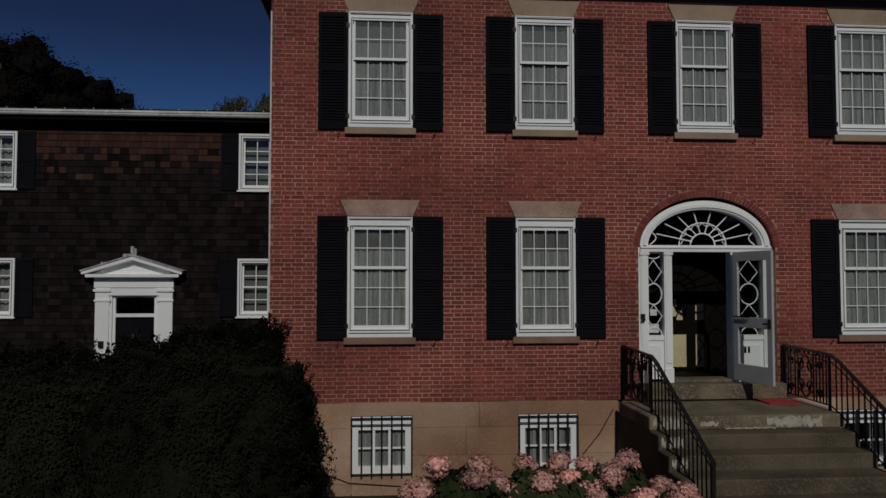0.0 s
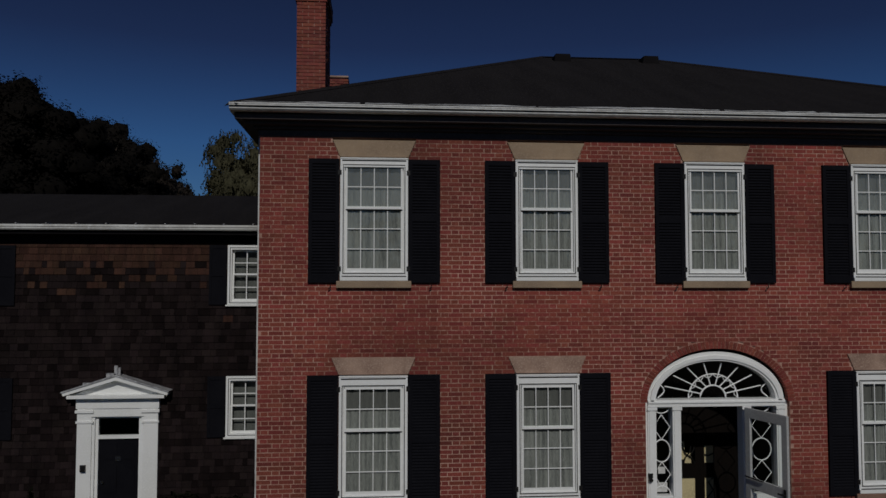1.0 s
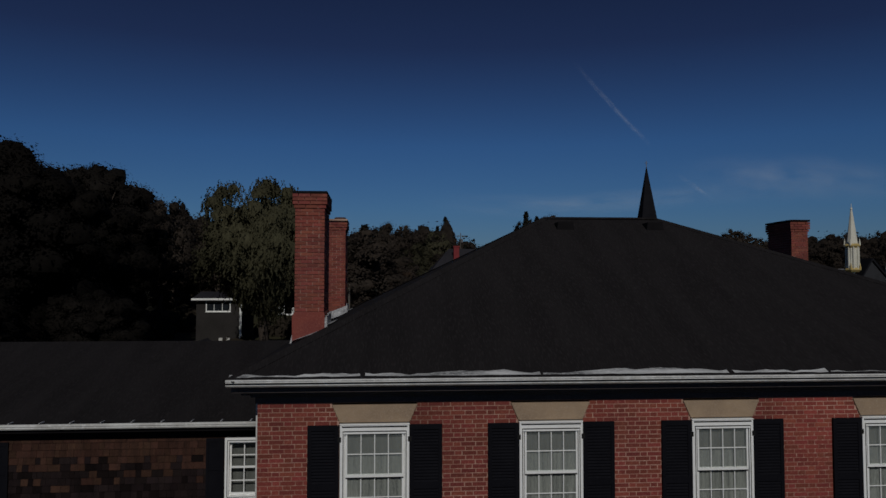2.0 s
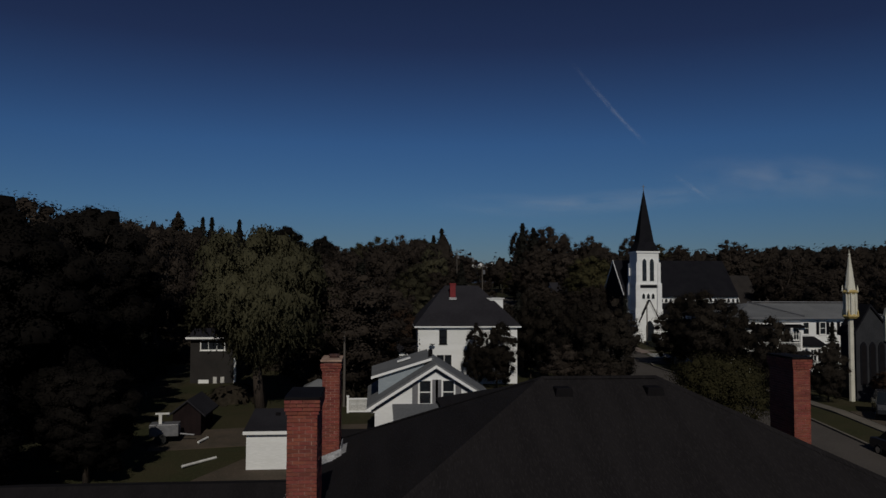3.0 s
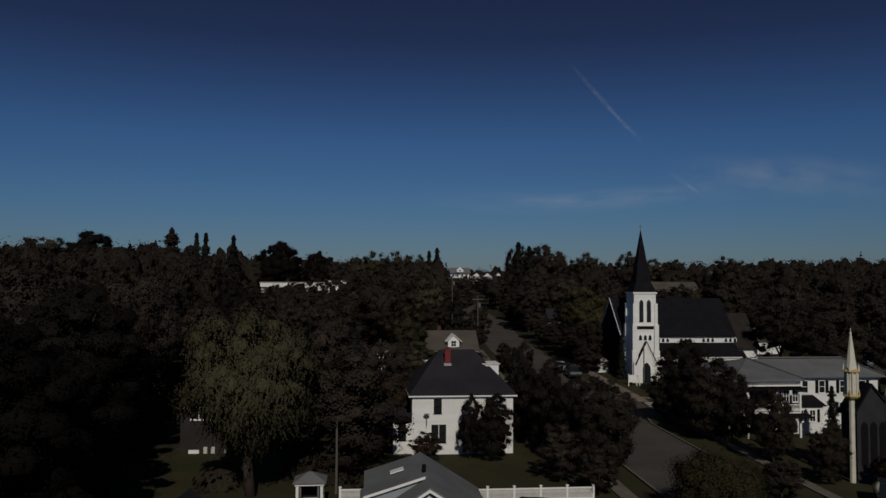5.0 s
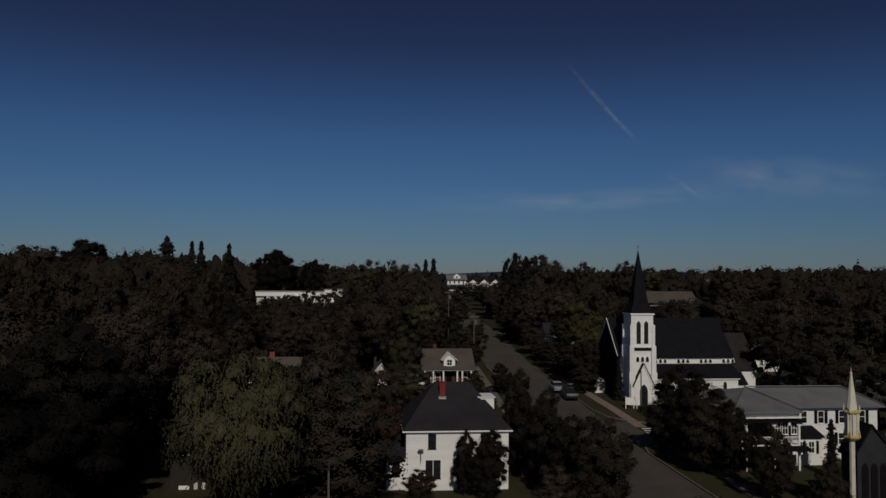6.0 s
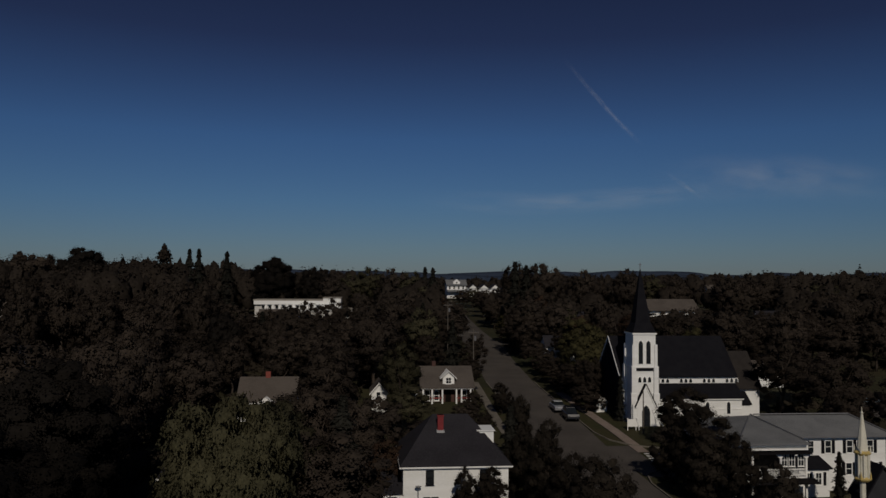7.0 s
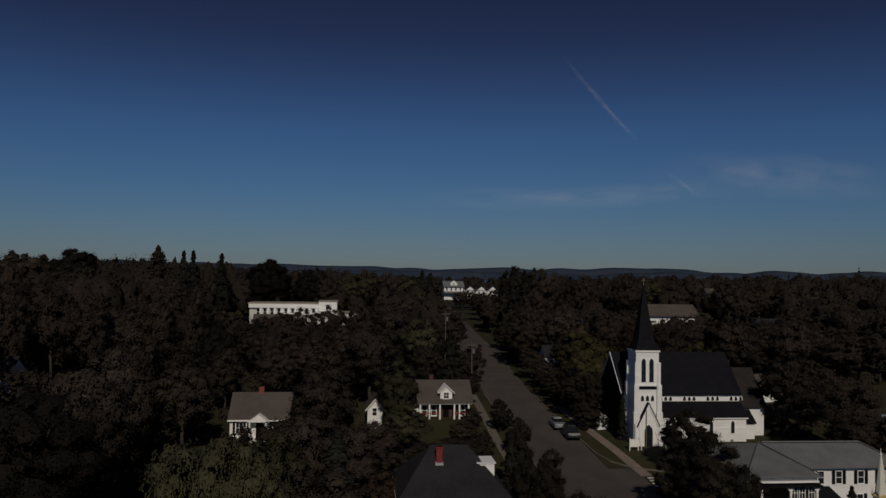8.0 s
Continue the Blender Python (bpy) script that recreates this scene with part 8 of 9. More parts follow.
for i in range(4):
    TREES["broad%d" % i] = (trunk_geo(random.Random(40 + i), 10, 0.24, 7, 1.9).mesh("trunk", BARK, True), crown_broad(60 + i * 7).mesh("crown", LEAF_DARK), 10.0, 3.6)
for i in range(2):
    TREES["green%d" % i] = (TREES["broad%d" % i][0], crown_broad(90 + i * 5).mesh("crown", LEAF_MID), 10.0, 3.6)
TREES["turning"] = (TREES["broad1"][0], crown_broad(111).mesh("crown", LEAF_AUTUMN), 10.0, 3.6)
TREES["yellow"] = (TREES["broad2"][0], crown_broad(123, 150, 85, 0.145, low=0.10).mesh("crown", LEAF_YELLOW), 10.0, 3.6)
TREES["golden"] = (trunk_geo(random.Random(9), 5.3, 0.16, 8, 1.9).mesh("trunk", BARK, True), crown_broad(127, 150, 230, 0.085, 5.3, 3.7, 0.06, loose=1.45, core=0.34).mesh("crown", LEAF_YELLOW), 5.3, 3.7)
for i in range(2):
    TREES["maple%d" % i] = (trunk_geo(random.Random(71 + i), 10, 0.28, 9, 1.7).mesh("trunk", BARK, True), crown_broad(147 + 6 * i, 260, 210, 0.085, low=0.05, loose=1.0, core=0.62).mesh("crown", LEAF_MAPLE), 10.0, 3.6)
TREES["young"] = (trunk_geo(random.Random(15), 7, 0.15, 7, 1.3).mesh("trunk", BARK, True), crown_broad(181, 150, 130, 0.10, 7.0, 3.0, 0.06).mesh("crown", LEAF_STREET), 7.0, 3.0)
TREES["round"] = (TREES["broad0"][0], crown_broad(131, 130, 90, 0.14, low=0.06).mesh("crown", LEAF_DARK), 10.0, 3.6)
TREES["big"] = (trunk_geo(random.Random(77), 10, 0.28, 9, 1.7).mesh("trunk", BARK, True), crown_broad(143, 220, 140, 0.105, low=0.05).mesh("crown", LEAF_STREET), 10.0, 3.6)
for i in range(2):
    TREES["spruce%d" % i] = (Geo().tube([(0, 0, -0.3), (0, 0, 5), (0.05, 0, 9.6)], 0.2, 8, 0.03).mesh("trunk", BARK, True), crown_conifer(150 + i, R=2.3, n=7000, size=0.27, taper=0.75).mesh("crown", LEAF_PINE), 10.0, 2.1)
TREES["column"] = (Geo().tube([(0, 0, -0.3), (0, 0, 9)], 0.15, 8, 0.03).mesh("trunk", BARK, True), crown_conifer(160, R=1.3, n=3400, size=0.24, taper=0.5).mesh("crown", LEAF_PINE), 10.0, 1.3)
TREES["oval"] = (TREES["spruce0"][0], crown_conifer(166, R=3.4, n=8000, size=0.30, taper=0.42).mesh("crown", LEAF_DARK), 10.0, 3.4)
TREES["willow"] = (trunk_geo(random.Random(5), 13.6, 0.40, 9, 2.4).mesh("trunk", BARK, True), crown_willow(8).mesh("crown", LEAF_WILLOW), 13.6, 4.7)
for i in range(3):
    TREES["distant%d" % i] = (TREES["broad%d" % i][0], crown_broad(170 + i * 3, 100, 55, 0.20).mesh("crown", LEAF_DARK if i < 2 else LEAF_MID), 10.0, 3.6)
LABELS = {"distant": ("broadleaf_tree", "dark broadleaf tree in the wooded town"), "broad": ("broadleaf_tree", "dark green broadleaf tree in full leaf"), "green": ("broadleaf_tree", "green broadleaf tree in full leaf"), "turning": ("broadleaf_tree", "broadleaf tree with leaves turning reddish brown"),
          "yellow": ("broadleaf_tree", "tree with yellow-green early autumn leaves"), "round": ("broadleaf_tree", "dark rounded tree with low crown"), "big": ("maple_tree", "very large dark maple with a dense crown"),
          "golden": ("broadleaf_tree", "bushy street tree with yellow-green leaves"), "maple": ("maple_tree", "very large dark maple with a dense crown"), "young": ("broadleaf_tree", "dark bushy street tree in full leaf"),
          "spruce": ("spruce_tree", "tall dark spruce tree"), "column": ("columnar_evergreen", "narrow dark columnar evergreen"), "oval": ("broadleaf_tree", "tall dark oval tree on the skyline"), "willow": ("willow_tree", "large pale green willow with hanging branches")}


def plant(kind, x, y, h, r, turn=None, rnd=random.Random(7)):
    trunk, crown, H, R = TREES[kind]
    name, label = LABELS[kind.rstrip("0123456789")]
    ob = new(name)
    ob.matrix_world = pose(x, y, gz(x, y) - 0.05, 0, 0, rnd.uniform(0, 360) if turn is None else turn) @ Matrix.Diagonal((r / R, r / R, h / H, 1))
    tagged(ob, label, "tree", "trees of the town")
    for n, me in (("trunk", trunk), ("crown", crown)):
        o = new(n, me)
        o.parent = ob
    return ob


KEY_TREES = [
    ("willow", -6.5, 46.5, 13.1, 5.0), ("maple0", -18.8, 32, 14.4, 5.5), ("broad2", -20.0, 58, 14.6, 3.0), ("maple1", -23, 38, 15.5, 6.0), ("maple1", -17, 22, 9.0, 4.2), ("maple0", -12.6, 29.5, 6.4, 2.6),
    ("maple1", -21, 52, 15.5, 5.5), ("broad2", -29, 60, 17.0, 6.0), ("broad3", -35, 48, 16.0, 6.0), ("maple0", -18.0, 41, 11.8, 4.6), ("round", -25.5, 27, 12.5, 5.0),
    ("spruce0", 0.4, 60, 11.0, 2.6), ("broad1", -2.2, 66, 11.0, 3.4), ("broad2", 3.6, 76, 8.5, 3.0), ("green0", -4.5, 62, 10.0, 3.2), ("broad3", 1.5, 70, 9.5, 3.0), ("turning", 4.6, 63, 6.5, 2.3),
    ("broad0", 3.8, 121, 14.2, 4.8), ("broad2", 13.2, 128, 9.0, 3.0), ("spruce0", 19.8, 197, 18.8, 3.4), ("broad3", -2.5, 90, 12.5, 4.2), ("green1", 8.0, 92, 6.6, 3.2),
    ("golden", 24.0, 37.5, 5.0, 3.2), ("young", 19.7, 66, 7.5, 1.7), ("young", 16.6, 62, 7.4, 1.8), ("young", 36.6, 68.5, 8.2, 3.5), ("young", 34.8, 62.5, 7.0, 2.8), ("young", 34.2, 70.8, 5.6, 2.5), ("young", 41.9, 85.6, 7.4, 3.5), ("young", 35.9, 60.0, 7.1, 2.1), ("young", 36.1, 53.0, 6.2, 1.9), ("young", 36.8, 46.2, 4.6, 1.5), ("column", 45.8, 60, 5.5, 0.9), ("turning", 40.6, 44.6, 2.8, 1.2),
    ("young", 17.8, 57.5, 7.4, 1.9), ("young", 18.9, 75, 8.4, 1.5), ("spruce0", 17.2, 71, 8.2, 1.7), ("big", 20.2, 48.8, 8.2, 2.6), ("young", 18.4, 52.5, 7.4, 2.0),
    ("young", 10.5, 56.0, 5.5, 1.15), ("young", 12.3, 55.4, 5.6, 1.9), ("turning", 6.6, 54.5, 2.7, 1.5), ("round", 16.5, 48.5, 4.6, 1.9), ("round", 18.3, 44.6, 3.6, 1.4),
    ("yellow", 38.8, 116, 12.0, 4.2), ("distant0", 43.0, 318, 8.2, 3.5), ("distant2", 47.5, 319, 8.6, 3.6), ("distant1", 52.5, 317, 8.0, 3.4), ("distant0", 58.0, 319, 8.8, 3.7), ("distant0", 38.0, 160, 13.0, 4.5), ("distant1", 44.5, 162, 14.0, 5.0), ("round", 35.0, 104.8, 4.6, 2.2), ("broad0", 35.3, 111.5, 7.0, 3.0), ("round", 35.6, 119.5, 5.8, 2.9), ("broad2", 35.6, 127.5, 5.0, 2.8), ("round", 36.0, 136, 5.4, 3.0), ("broad1", 35.8, 145, 6.0, 3.0), ("broad3", 36.6, 157, 10.0, 3.8), ("round", 36.4, 169, 9.0, 3.8), ("young", 22.2, 93, 4.6, 1.6), ("young", 22.2, 104.5, 4.6, 1.6), ("round", 23.4, 142, 7.4, 2.8), ("broad1", 36.9, 109.5, 7.6, 2.2), ("yellow", 42.5, 132, 11.5, 5.0), ("yellow", 38.2, 186, 7.2, 3.4), ("distant0", 40.6, 222, 9.5, 3.6), ("distant1", 42.4, 238, 10.0, 4.2), ("distant0", 43.5, 262, 9.0, 4.4), ("distant1", 46.5, 285, 9.0, 4.6), ("broad1", 41.4, 143.5, 8.6, 2.3), ("round", 38.2, 116, 7.0, 3.0), ("round", 36.6, 105.5, 2.8, 1.6), ("column", 38.4, 99.5, 6.5, 0.9),
    ("round", 31.0, 42.5, 3.0, 1.6), ("broad3", 63, 100, 12, 4.5), ("broad0", 64, 88, 11, 4.4), ("broad2", 60, 80, 8, 3.5), ("round", 58.5, 63, 7.5, 3.2),
    ("spruce0", 42.7, 200, 20.6, 3.8), ("spruce1", 47.0, 206, 19.6, 4.0), ("broad0", 52.5, 210, 20.4, 6.5), ("maple1", -28.3, 246, 21.6, 7.6), ("maple0", -21.5, 124, 13.8, 3.2), ("broad1", -13.5, 127, 11.8, 3.0), ("oval", -59.9, 236, 23.6, 5.6), ("spruce0", -52.8, 238, 22.4, 3.7), ("spruce1", -50.4, 240, 22.6, 3.7), ("spruce0", -41.4, 238, 22.2, 3.9), ("maple0", -15.8, 247, 18.6, 4.8),
    ("maple1", -83, 232, 21.8, 7.5), ("broad3", -95, 230, 19.5, 9.0), ("spruce1", 14.5, 160, 12.0, 2.4), ("broad1", 19.4, 120, 5.8, 2.2), ("round", 18.2, 106, 3.2, 1.6), ("spruce0", 18.6, 138, 10.5, 2.2),
    ("round", 17.2, 90, 3.8, 1.8), ("broad2", 15.8, 97, 3.4, 2.0), ("green0", 7.2, 104, 10.3, 3.1), ("round", -13.0, 99.6, 2.3, 1.0), ("round", -9.2, 100.2, 1.8, 1.2),
]
# the tall stand on the rise behind the street, and the low row before the school
rnd = random.Random(55)
for x in (-9, -3, 3.5, 10, 15.5, 21, 48.5, 55, 62, 69, 76, 84, 92, 100, 108, 117, 125, 133, 141, 150, 159):
    top = float(np.interp(x, [-9, 4, 12, 22, 48, 57, 69, 84, 100, 119, 139, 162], [24.8, 28.2, 27.4, 28.6, 30.2, 29.6, 27.8, 27.4, 26.9, 25.9, 25.4, 22.6]))
    y = 226 + rnd.uniform(0, 16) if x > 6 and not 88 < x < 112 else 246 + rnd.uniform(0, 8)
    KEY_TREES.append(("spruce1" if x in (21, 55) else "distant%d" % rnd.randrange(3), x, y, top + (1.5 if x < 12 else 1.0) + rnd.uniform(-1.2, 0.8) - gz(x, y), rnd.uniform(4.6, 6.4) if x not in (21, 55) else 3.4))
for x, h in ((-31, 11.6), (-26, 10.3), (-20.5, 9.8), (-15, 10.2), (-9.5, 11.3), (-4, 12.0), (1.5, 12.4)):
    KEY_TREES.append(("distant%d" % rnd.randrange(3), x, 166 + rnd.uniform(-2, 5), h + 0.8 + rnd.uniform(-0.4, 0.4), rnd.uniform(3.4, 4.2)))
for k in KEY_TREES:
    plant(*k)

# woods between and behind the houses; the clearings are the streets, yards and lines of houses
CLEAR = [(-16.5, -5.5, 74, 112), (8.5, 21, 84, 123), (35, 62, 78, 113), (36, 60, 44, 78), (4, 16, 46, 70), (-16, 22, -30, 46), (-17, -9, 50, 70), (1, 7.5, 80, 114), (-37, 5, 168, 242), (66, 76, 108, 134), (33, 38.2, 112, 150), (37, 47, 144, 156),
         (18, 40, -30, 56), (78, 106, 97, 134), (68, 84, 72, 97), (155, 168, 212, 244), (88, 112, 205, 242), (36, 64, 290, 345), (-46, -38, 100, 125), (-40, -32, 85, 110), (55, 65, 172, 198), (129, 142, 198, 224)]


def road_x(y):
    return float(np.interp(y, [p[1] for p in ROAD], [p[0] for p in ROAD]))


def is_clear(x, y, r):
    if abs(x - road_x(y)) < (9.0 if y < 160 else 6.5) + r * 0.6:
        return True
    return any(a - r < x < b + r and c - r * 0.5 < y < d + r for a, b, c, d in CLEAR)


rnd = random.Random(2024)
placed = [(k[1], k[2], k[4]) for k in KEY_TREES]
kinds = ["broad0", "broad1", "broad2", "broad3", "broad0", "broad1", "green0", "green1", "turning", "round", "spruce0", "yellow", "broad2"]
count = 0
for _ in range(6000):
    if count >= 250:
        break
    y = 44 + 140 * rnd.random() ** 0.8
    x = rnd.uniform(-0.62 * (y + 15) - 6, 0.80 * (y + 15) + 6)
    r = rnd.uniform(2.8, 5.2)
    if is_clear(x, y, r * 0.75) or any((x - a) ** 2 + (y - b) ** 2 < (0.72 * (r + c)) ** 2 for a, b, c in placed):
        continue
    kind = rnd.choice(kinds)
    if y > 95 and kind[:5] in ("broad", "green", "round"):
        kind = "distant%d" % rnd.randrange(3)
    if x < 2 or x > 68:
        kind = {"green0": "broad1", "green1": "broad3", "turning": "broad0", "yellow": "broad2", "distant2": "distant0"}.get(kind, kind)
    tall = (8.5 if x > -8 else 11.5) + rnd.uniform(-2.0, 4.0) + (2 if y > 120 else 0)
    if kind.startswith("spruce"):
        r *= 0.75
        tall += 1
    if 6.5 < x < 16 and 66 < y < 88:
        tall = min(tall, 5.2)
    if -28 < x < 8 and y > 105:
        tall = min(tall, 10.0)
    if 56 < x < 112 and y > 140:
        tall = min(tall, 8.5)
    plant(kind, x, y, tall, r, rnd=rnd)
    placed.append((x, y, r))
    count += 1


def far_woods():
    """The woods beyond and an added unseen row in front, tree by tree in one mesh of leaf clumps."""
    rnd = random.Random(31)
    g = Geo()
    n = 0
    while n < 1750:
        y = 165 + 560 * rnd.random() ** 1.3
        x = rnd.uniform(-0.64 * y - 25, 0.82 * y + 30)
        if is_clear(x, y, 3.0) and y < 400:
            continue
        z = gz(x, y)
        h = rnd.uniform(9, 15) * (1.32 if x < -12 else 1.15 if x < 20 else 1.0)
        r = rnd.uniform(3.0, 5.6)
        if -45 < x < 8 and y < 172:
            h *= 0.75
        if 62 < x < 114 and y < 232:
            h *= 0.62
        conifer = rnd.random() < 0.006
        k = 60 if y > 320 else 130
        for _ in range(7 if not conifer else 0):
            d = Vector((rnd.gauss(0, 1), rnd.gauss(-0.35, 0.9), rnd.gauss(0.25, 0.8))).normalized()
            c = Vector((x + d.x * r * 0.5, y + d.y * r * 0.5, z + h * 0.52 + d.z * h * 0.26))
            leaf_mass(g, c, r * 0.36, r * 0.36, h * 0.165, d, 0.8, n + d.x * 9)
        sz = 0.95 if y > 320 else 0.62
        for _ in range(k):
            d = Vector((rnd.gauss(0, 1), rnd.gauss(-0.25, 1), rnd.gauss(0.2, 0.9))).normalized()
            if conifer:
                u = rnd.random()
                p = Vector((x + d.x * r * 0.75 * (1 - u), y + d.y * r * 0.75 * (1 - u), z + 1 + u * (h + 1)))
            else:
                lump = 0.78 + 0.40 * noise.noise(Vector((d.x * 2 + x, d.y * 2 + y, d.z * 2)))
                p = Vector((x + d.x * r * lump, y + d.y * r * lump, z + h * 0.56 + d.z * h * 0.46 * lump))
            leaf_quad(g, p, (d + Vector((rnd.uniform(-0.5, 0.5), rnd.uniform(-0.5, 0.5), rnd.uniform(-0.2, 0.8)))).normalized(), sz, rnd, 1.2, (d + Vector((0, 0, 0.15))).normalized())
        n += 1
    # unseen row behind the view, added so that the panes mirror something dark
    for _ in range(70):
        x, y = rnd.uniform(-75, 90), rnd.uniform(-85, -62)
        h, r = rnd.uniform(11, 16), rnd.uniform(4, 6.5)
        for _ in range(90):
            d = Vector((rnd.gauss(0, 1), rnd.gauss(0.25, 1), rnd.gauss(0.1, 0.9))).normalized()
            p = Vector((x + d.x * r, y + d.y * r, gz(x, y) + h * 0.52 + d.z * h * 0.5))
            leaf_quad(g, p, (d + Vector((rnd.uniform(-0.5, 0.5), rnd.uniform(-0.5, 0.5), 0.3))).normalized(), 1.2, rnd, 1.2, d)
    ob = new("far_woods", g.mesh("far_woods", LEAF_FAR))
    tagged(ob, "dense dark woods covering the hills, with an added unseen row out front", "woods", "", "stuff")


far_woods()


def undergrowth():
    """Low bushes and brush that close the ground between the trees."""
    rnd = random.Random(77)
    g = Geo()
    n = 0
    while n < 620:
        y = 46 + 130 * rnd.random()
        x = rnd.uniform(-0.6 * (y + 12) - 4, 0.78 * (y + 12) + 4)
        if is_clear(x, y, 1.0):
            continue
        z, h, r = gz(x, y), rnd.uniform(1.2, 3.4), rnd.uniform(1.3, 3.0)
        leaf_mass(g, Vector((x, y, z + h * 0.2)), r * 0.6, r * 0.6, h * 0.6, Vector((0, -0.3, 0.3)), 0.6, n)
        for _ in range(70):
            d = Vector((rnd.gauss(0, 1), rnd.gauss(0, 1), abs(rnd.gauss(0.1, 0.8)))).normalized()
            lump = 0.8 + 0.4 * noise.noise(Vector((d.x * 2 + x, d.y * 2 + y, d.z * 2)))
            leaf_quad(g, Vector((x + d.x * r * lump, y + d.y * r * lump, z + d.z * h * lump)), (d + Vector((rnd.uniform(-0.5, 0.5), rnd.uniform(-0.5, 0.5), 0.3))).normalized(), 0.42, rnd, 1.3, d)
        n += 1
    tagged(new("undergrowth", g.mesh("undergrowth", LEAF_BRUSH)), "dark brush and bushes beneath the trees", "bushes", "", "stuff")


undergrowth()

# far hills and a lake
rnd = random.Random(8)
for row, (yy, base, amp, seed) in enumerate(((3400, 48, 24, 3.1), (4300, 78, 40, 9.7))):
    g = Geo()
    n = 120
    for i in range(n + 1):
        x = -2600 + 6200 * i / n
        top = base + amp * max(-0.4, noise.noise(Vector((x * 0.0016, seed, 0)))) + amp * 0.35 * noise.noise(Vector((x * 0.006, seed, 4)))
        if row == 0:
            top += 20 * math.exp(-((x - 2000) / 190) ** 2) + 13 * math.exp(-((x - 1540) / 190) ** 2)
        g.v += [(x, yy, -20), (x, yy + 60, top * 0.8), (x, yy + 160, top), (x, yy + 500, -20)]
    for i in range(n):
        for j in range(3):
            g.f.append((4 * i + j, 4 * i + 4 + j, 4 * i + 5 + j, 4 * i + 1 + j))
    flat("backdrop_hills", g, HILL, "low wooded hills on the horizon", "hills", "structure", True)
flat("water", Geo().add([(-800, 1500, 9.0), (2200, 1500, 9.0), (2600, 3380, 9.0), (-1200, 3380, 9.0)], [(0, 1, 2, 3)]), WATER, "blue lake water far beyond the woods", "lake")


# ---- poles, lamps, cars ----
def utility_pole(x, y, h, label, arm=True):
    z = gz(x, y)
    ob = thing("utility_pole", label, "pole", (x, y, z), 0, "utility poles")
    part("pole", Geo().tube([(0, 0, -0.3), (0.02, 0, h * 0.5), (0, 0, h)], 0.10, 9, 0.07), POLE_WOOD, ob)
    if arm:
        part("crossarm", Geo().box(-0.9, -0.05, h - 0.7, 0.9, 0.05, h - 0.58), POLE_WOOD, ob)
        for dx in (-0.8, -0.4, 0.4, 0.8):
            part("insulator", Geo().lathe([(0.03, h - 0.58), (0.05, h - 0.5), (0.03, h - 0.42)], dx, 0, 8), LAMP_GREY, ob)
        part("transformer", Geo().lathe([(0.18, h - 2.0), (0.2, h - 1.95), (0.2, h - 1.3), (0.1, h - 1.22)], 0.3, 0, 12), LAMP_GREY, ob)
    return ob


utility_pole(-0.5, 46.6, 5.5, "weathered wooden pole behind the garden pavilion", False)
for x, y, h in ((20.4, 122, 10.5), (18.9, 149.6, 12.9), (23.5, 185, 11)):
    utility_pole(x, y, h, "tall weathered utility pole beside the street")
utility_pole(39.0, 92.0, 5.9, "wooden pole on the lawn before the church", False)
utility_pole(51.8, 204, 6.3, "thin pale pole among the trees", False)
wires = Geo()
for dx in (-0.8, 0.8):
    wires.tube([(20.4 + dx, 122, gz(20.4, 122) + 9.9), (19.6 + dx, 136, gz(19.6, 136) + 10.5), (18.9 + dx, 149.6, gz(18.9, 149.6) + 12.3)], 0.02, 4)
    wires.tube([(18.9 + dx, 149.6, gz(18.9, 149.6) + 12.3), (21 + dx, 168, gz(21, 168) + 10.7), (23.5 + dx, 185, gz(23.5, 185) + 10.4)], 0.02, 4)
tagged(new("overhead_wire", wires.mesh("overhead_wire", BLACK_TRIM)), "thin dark overhead wires between utility poles", "wire")


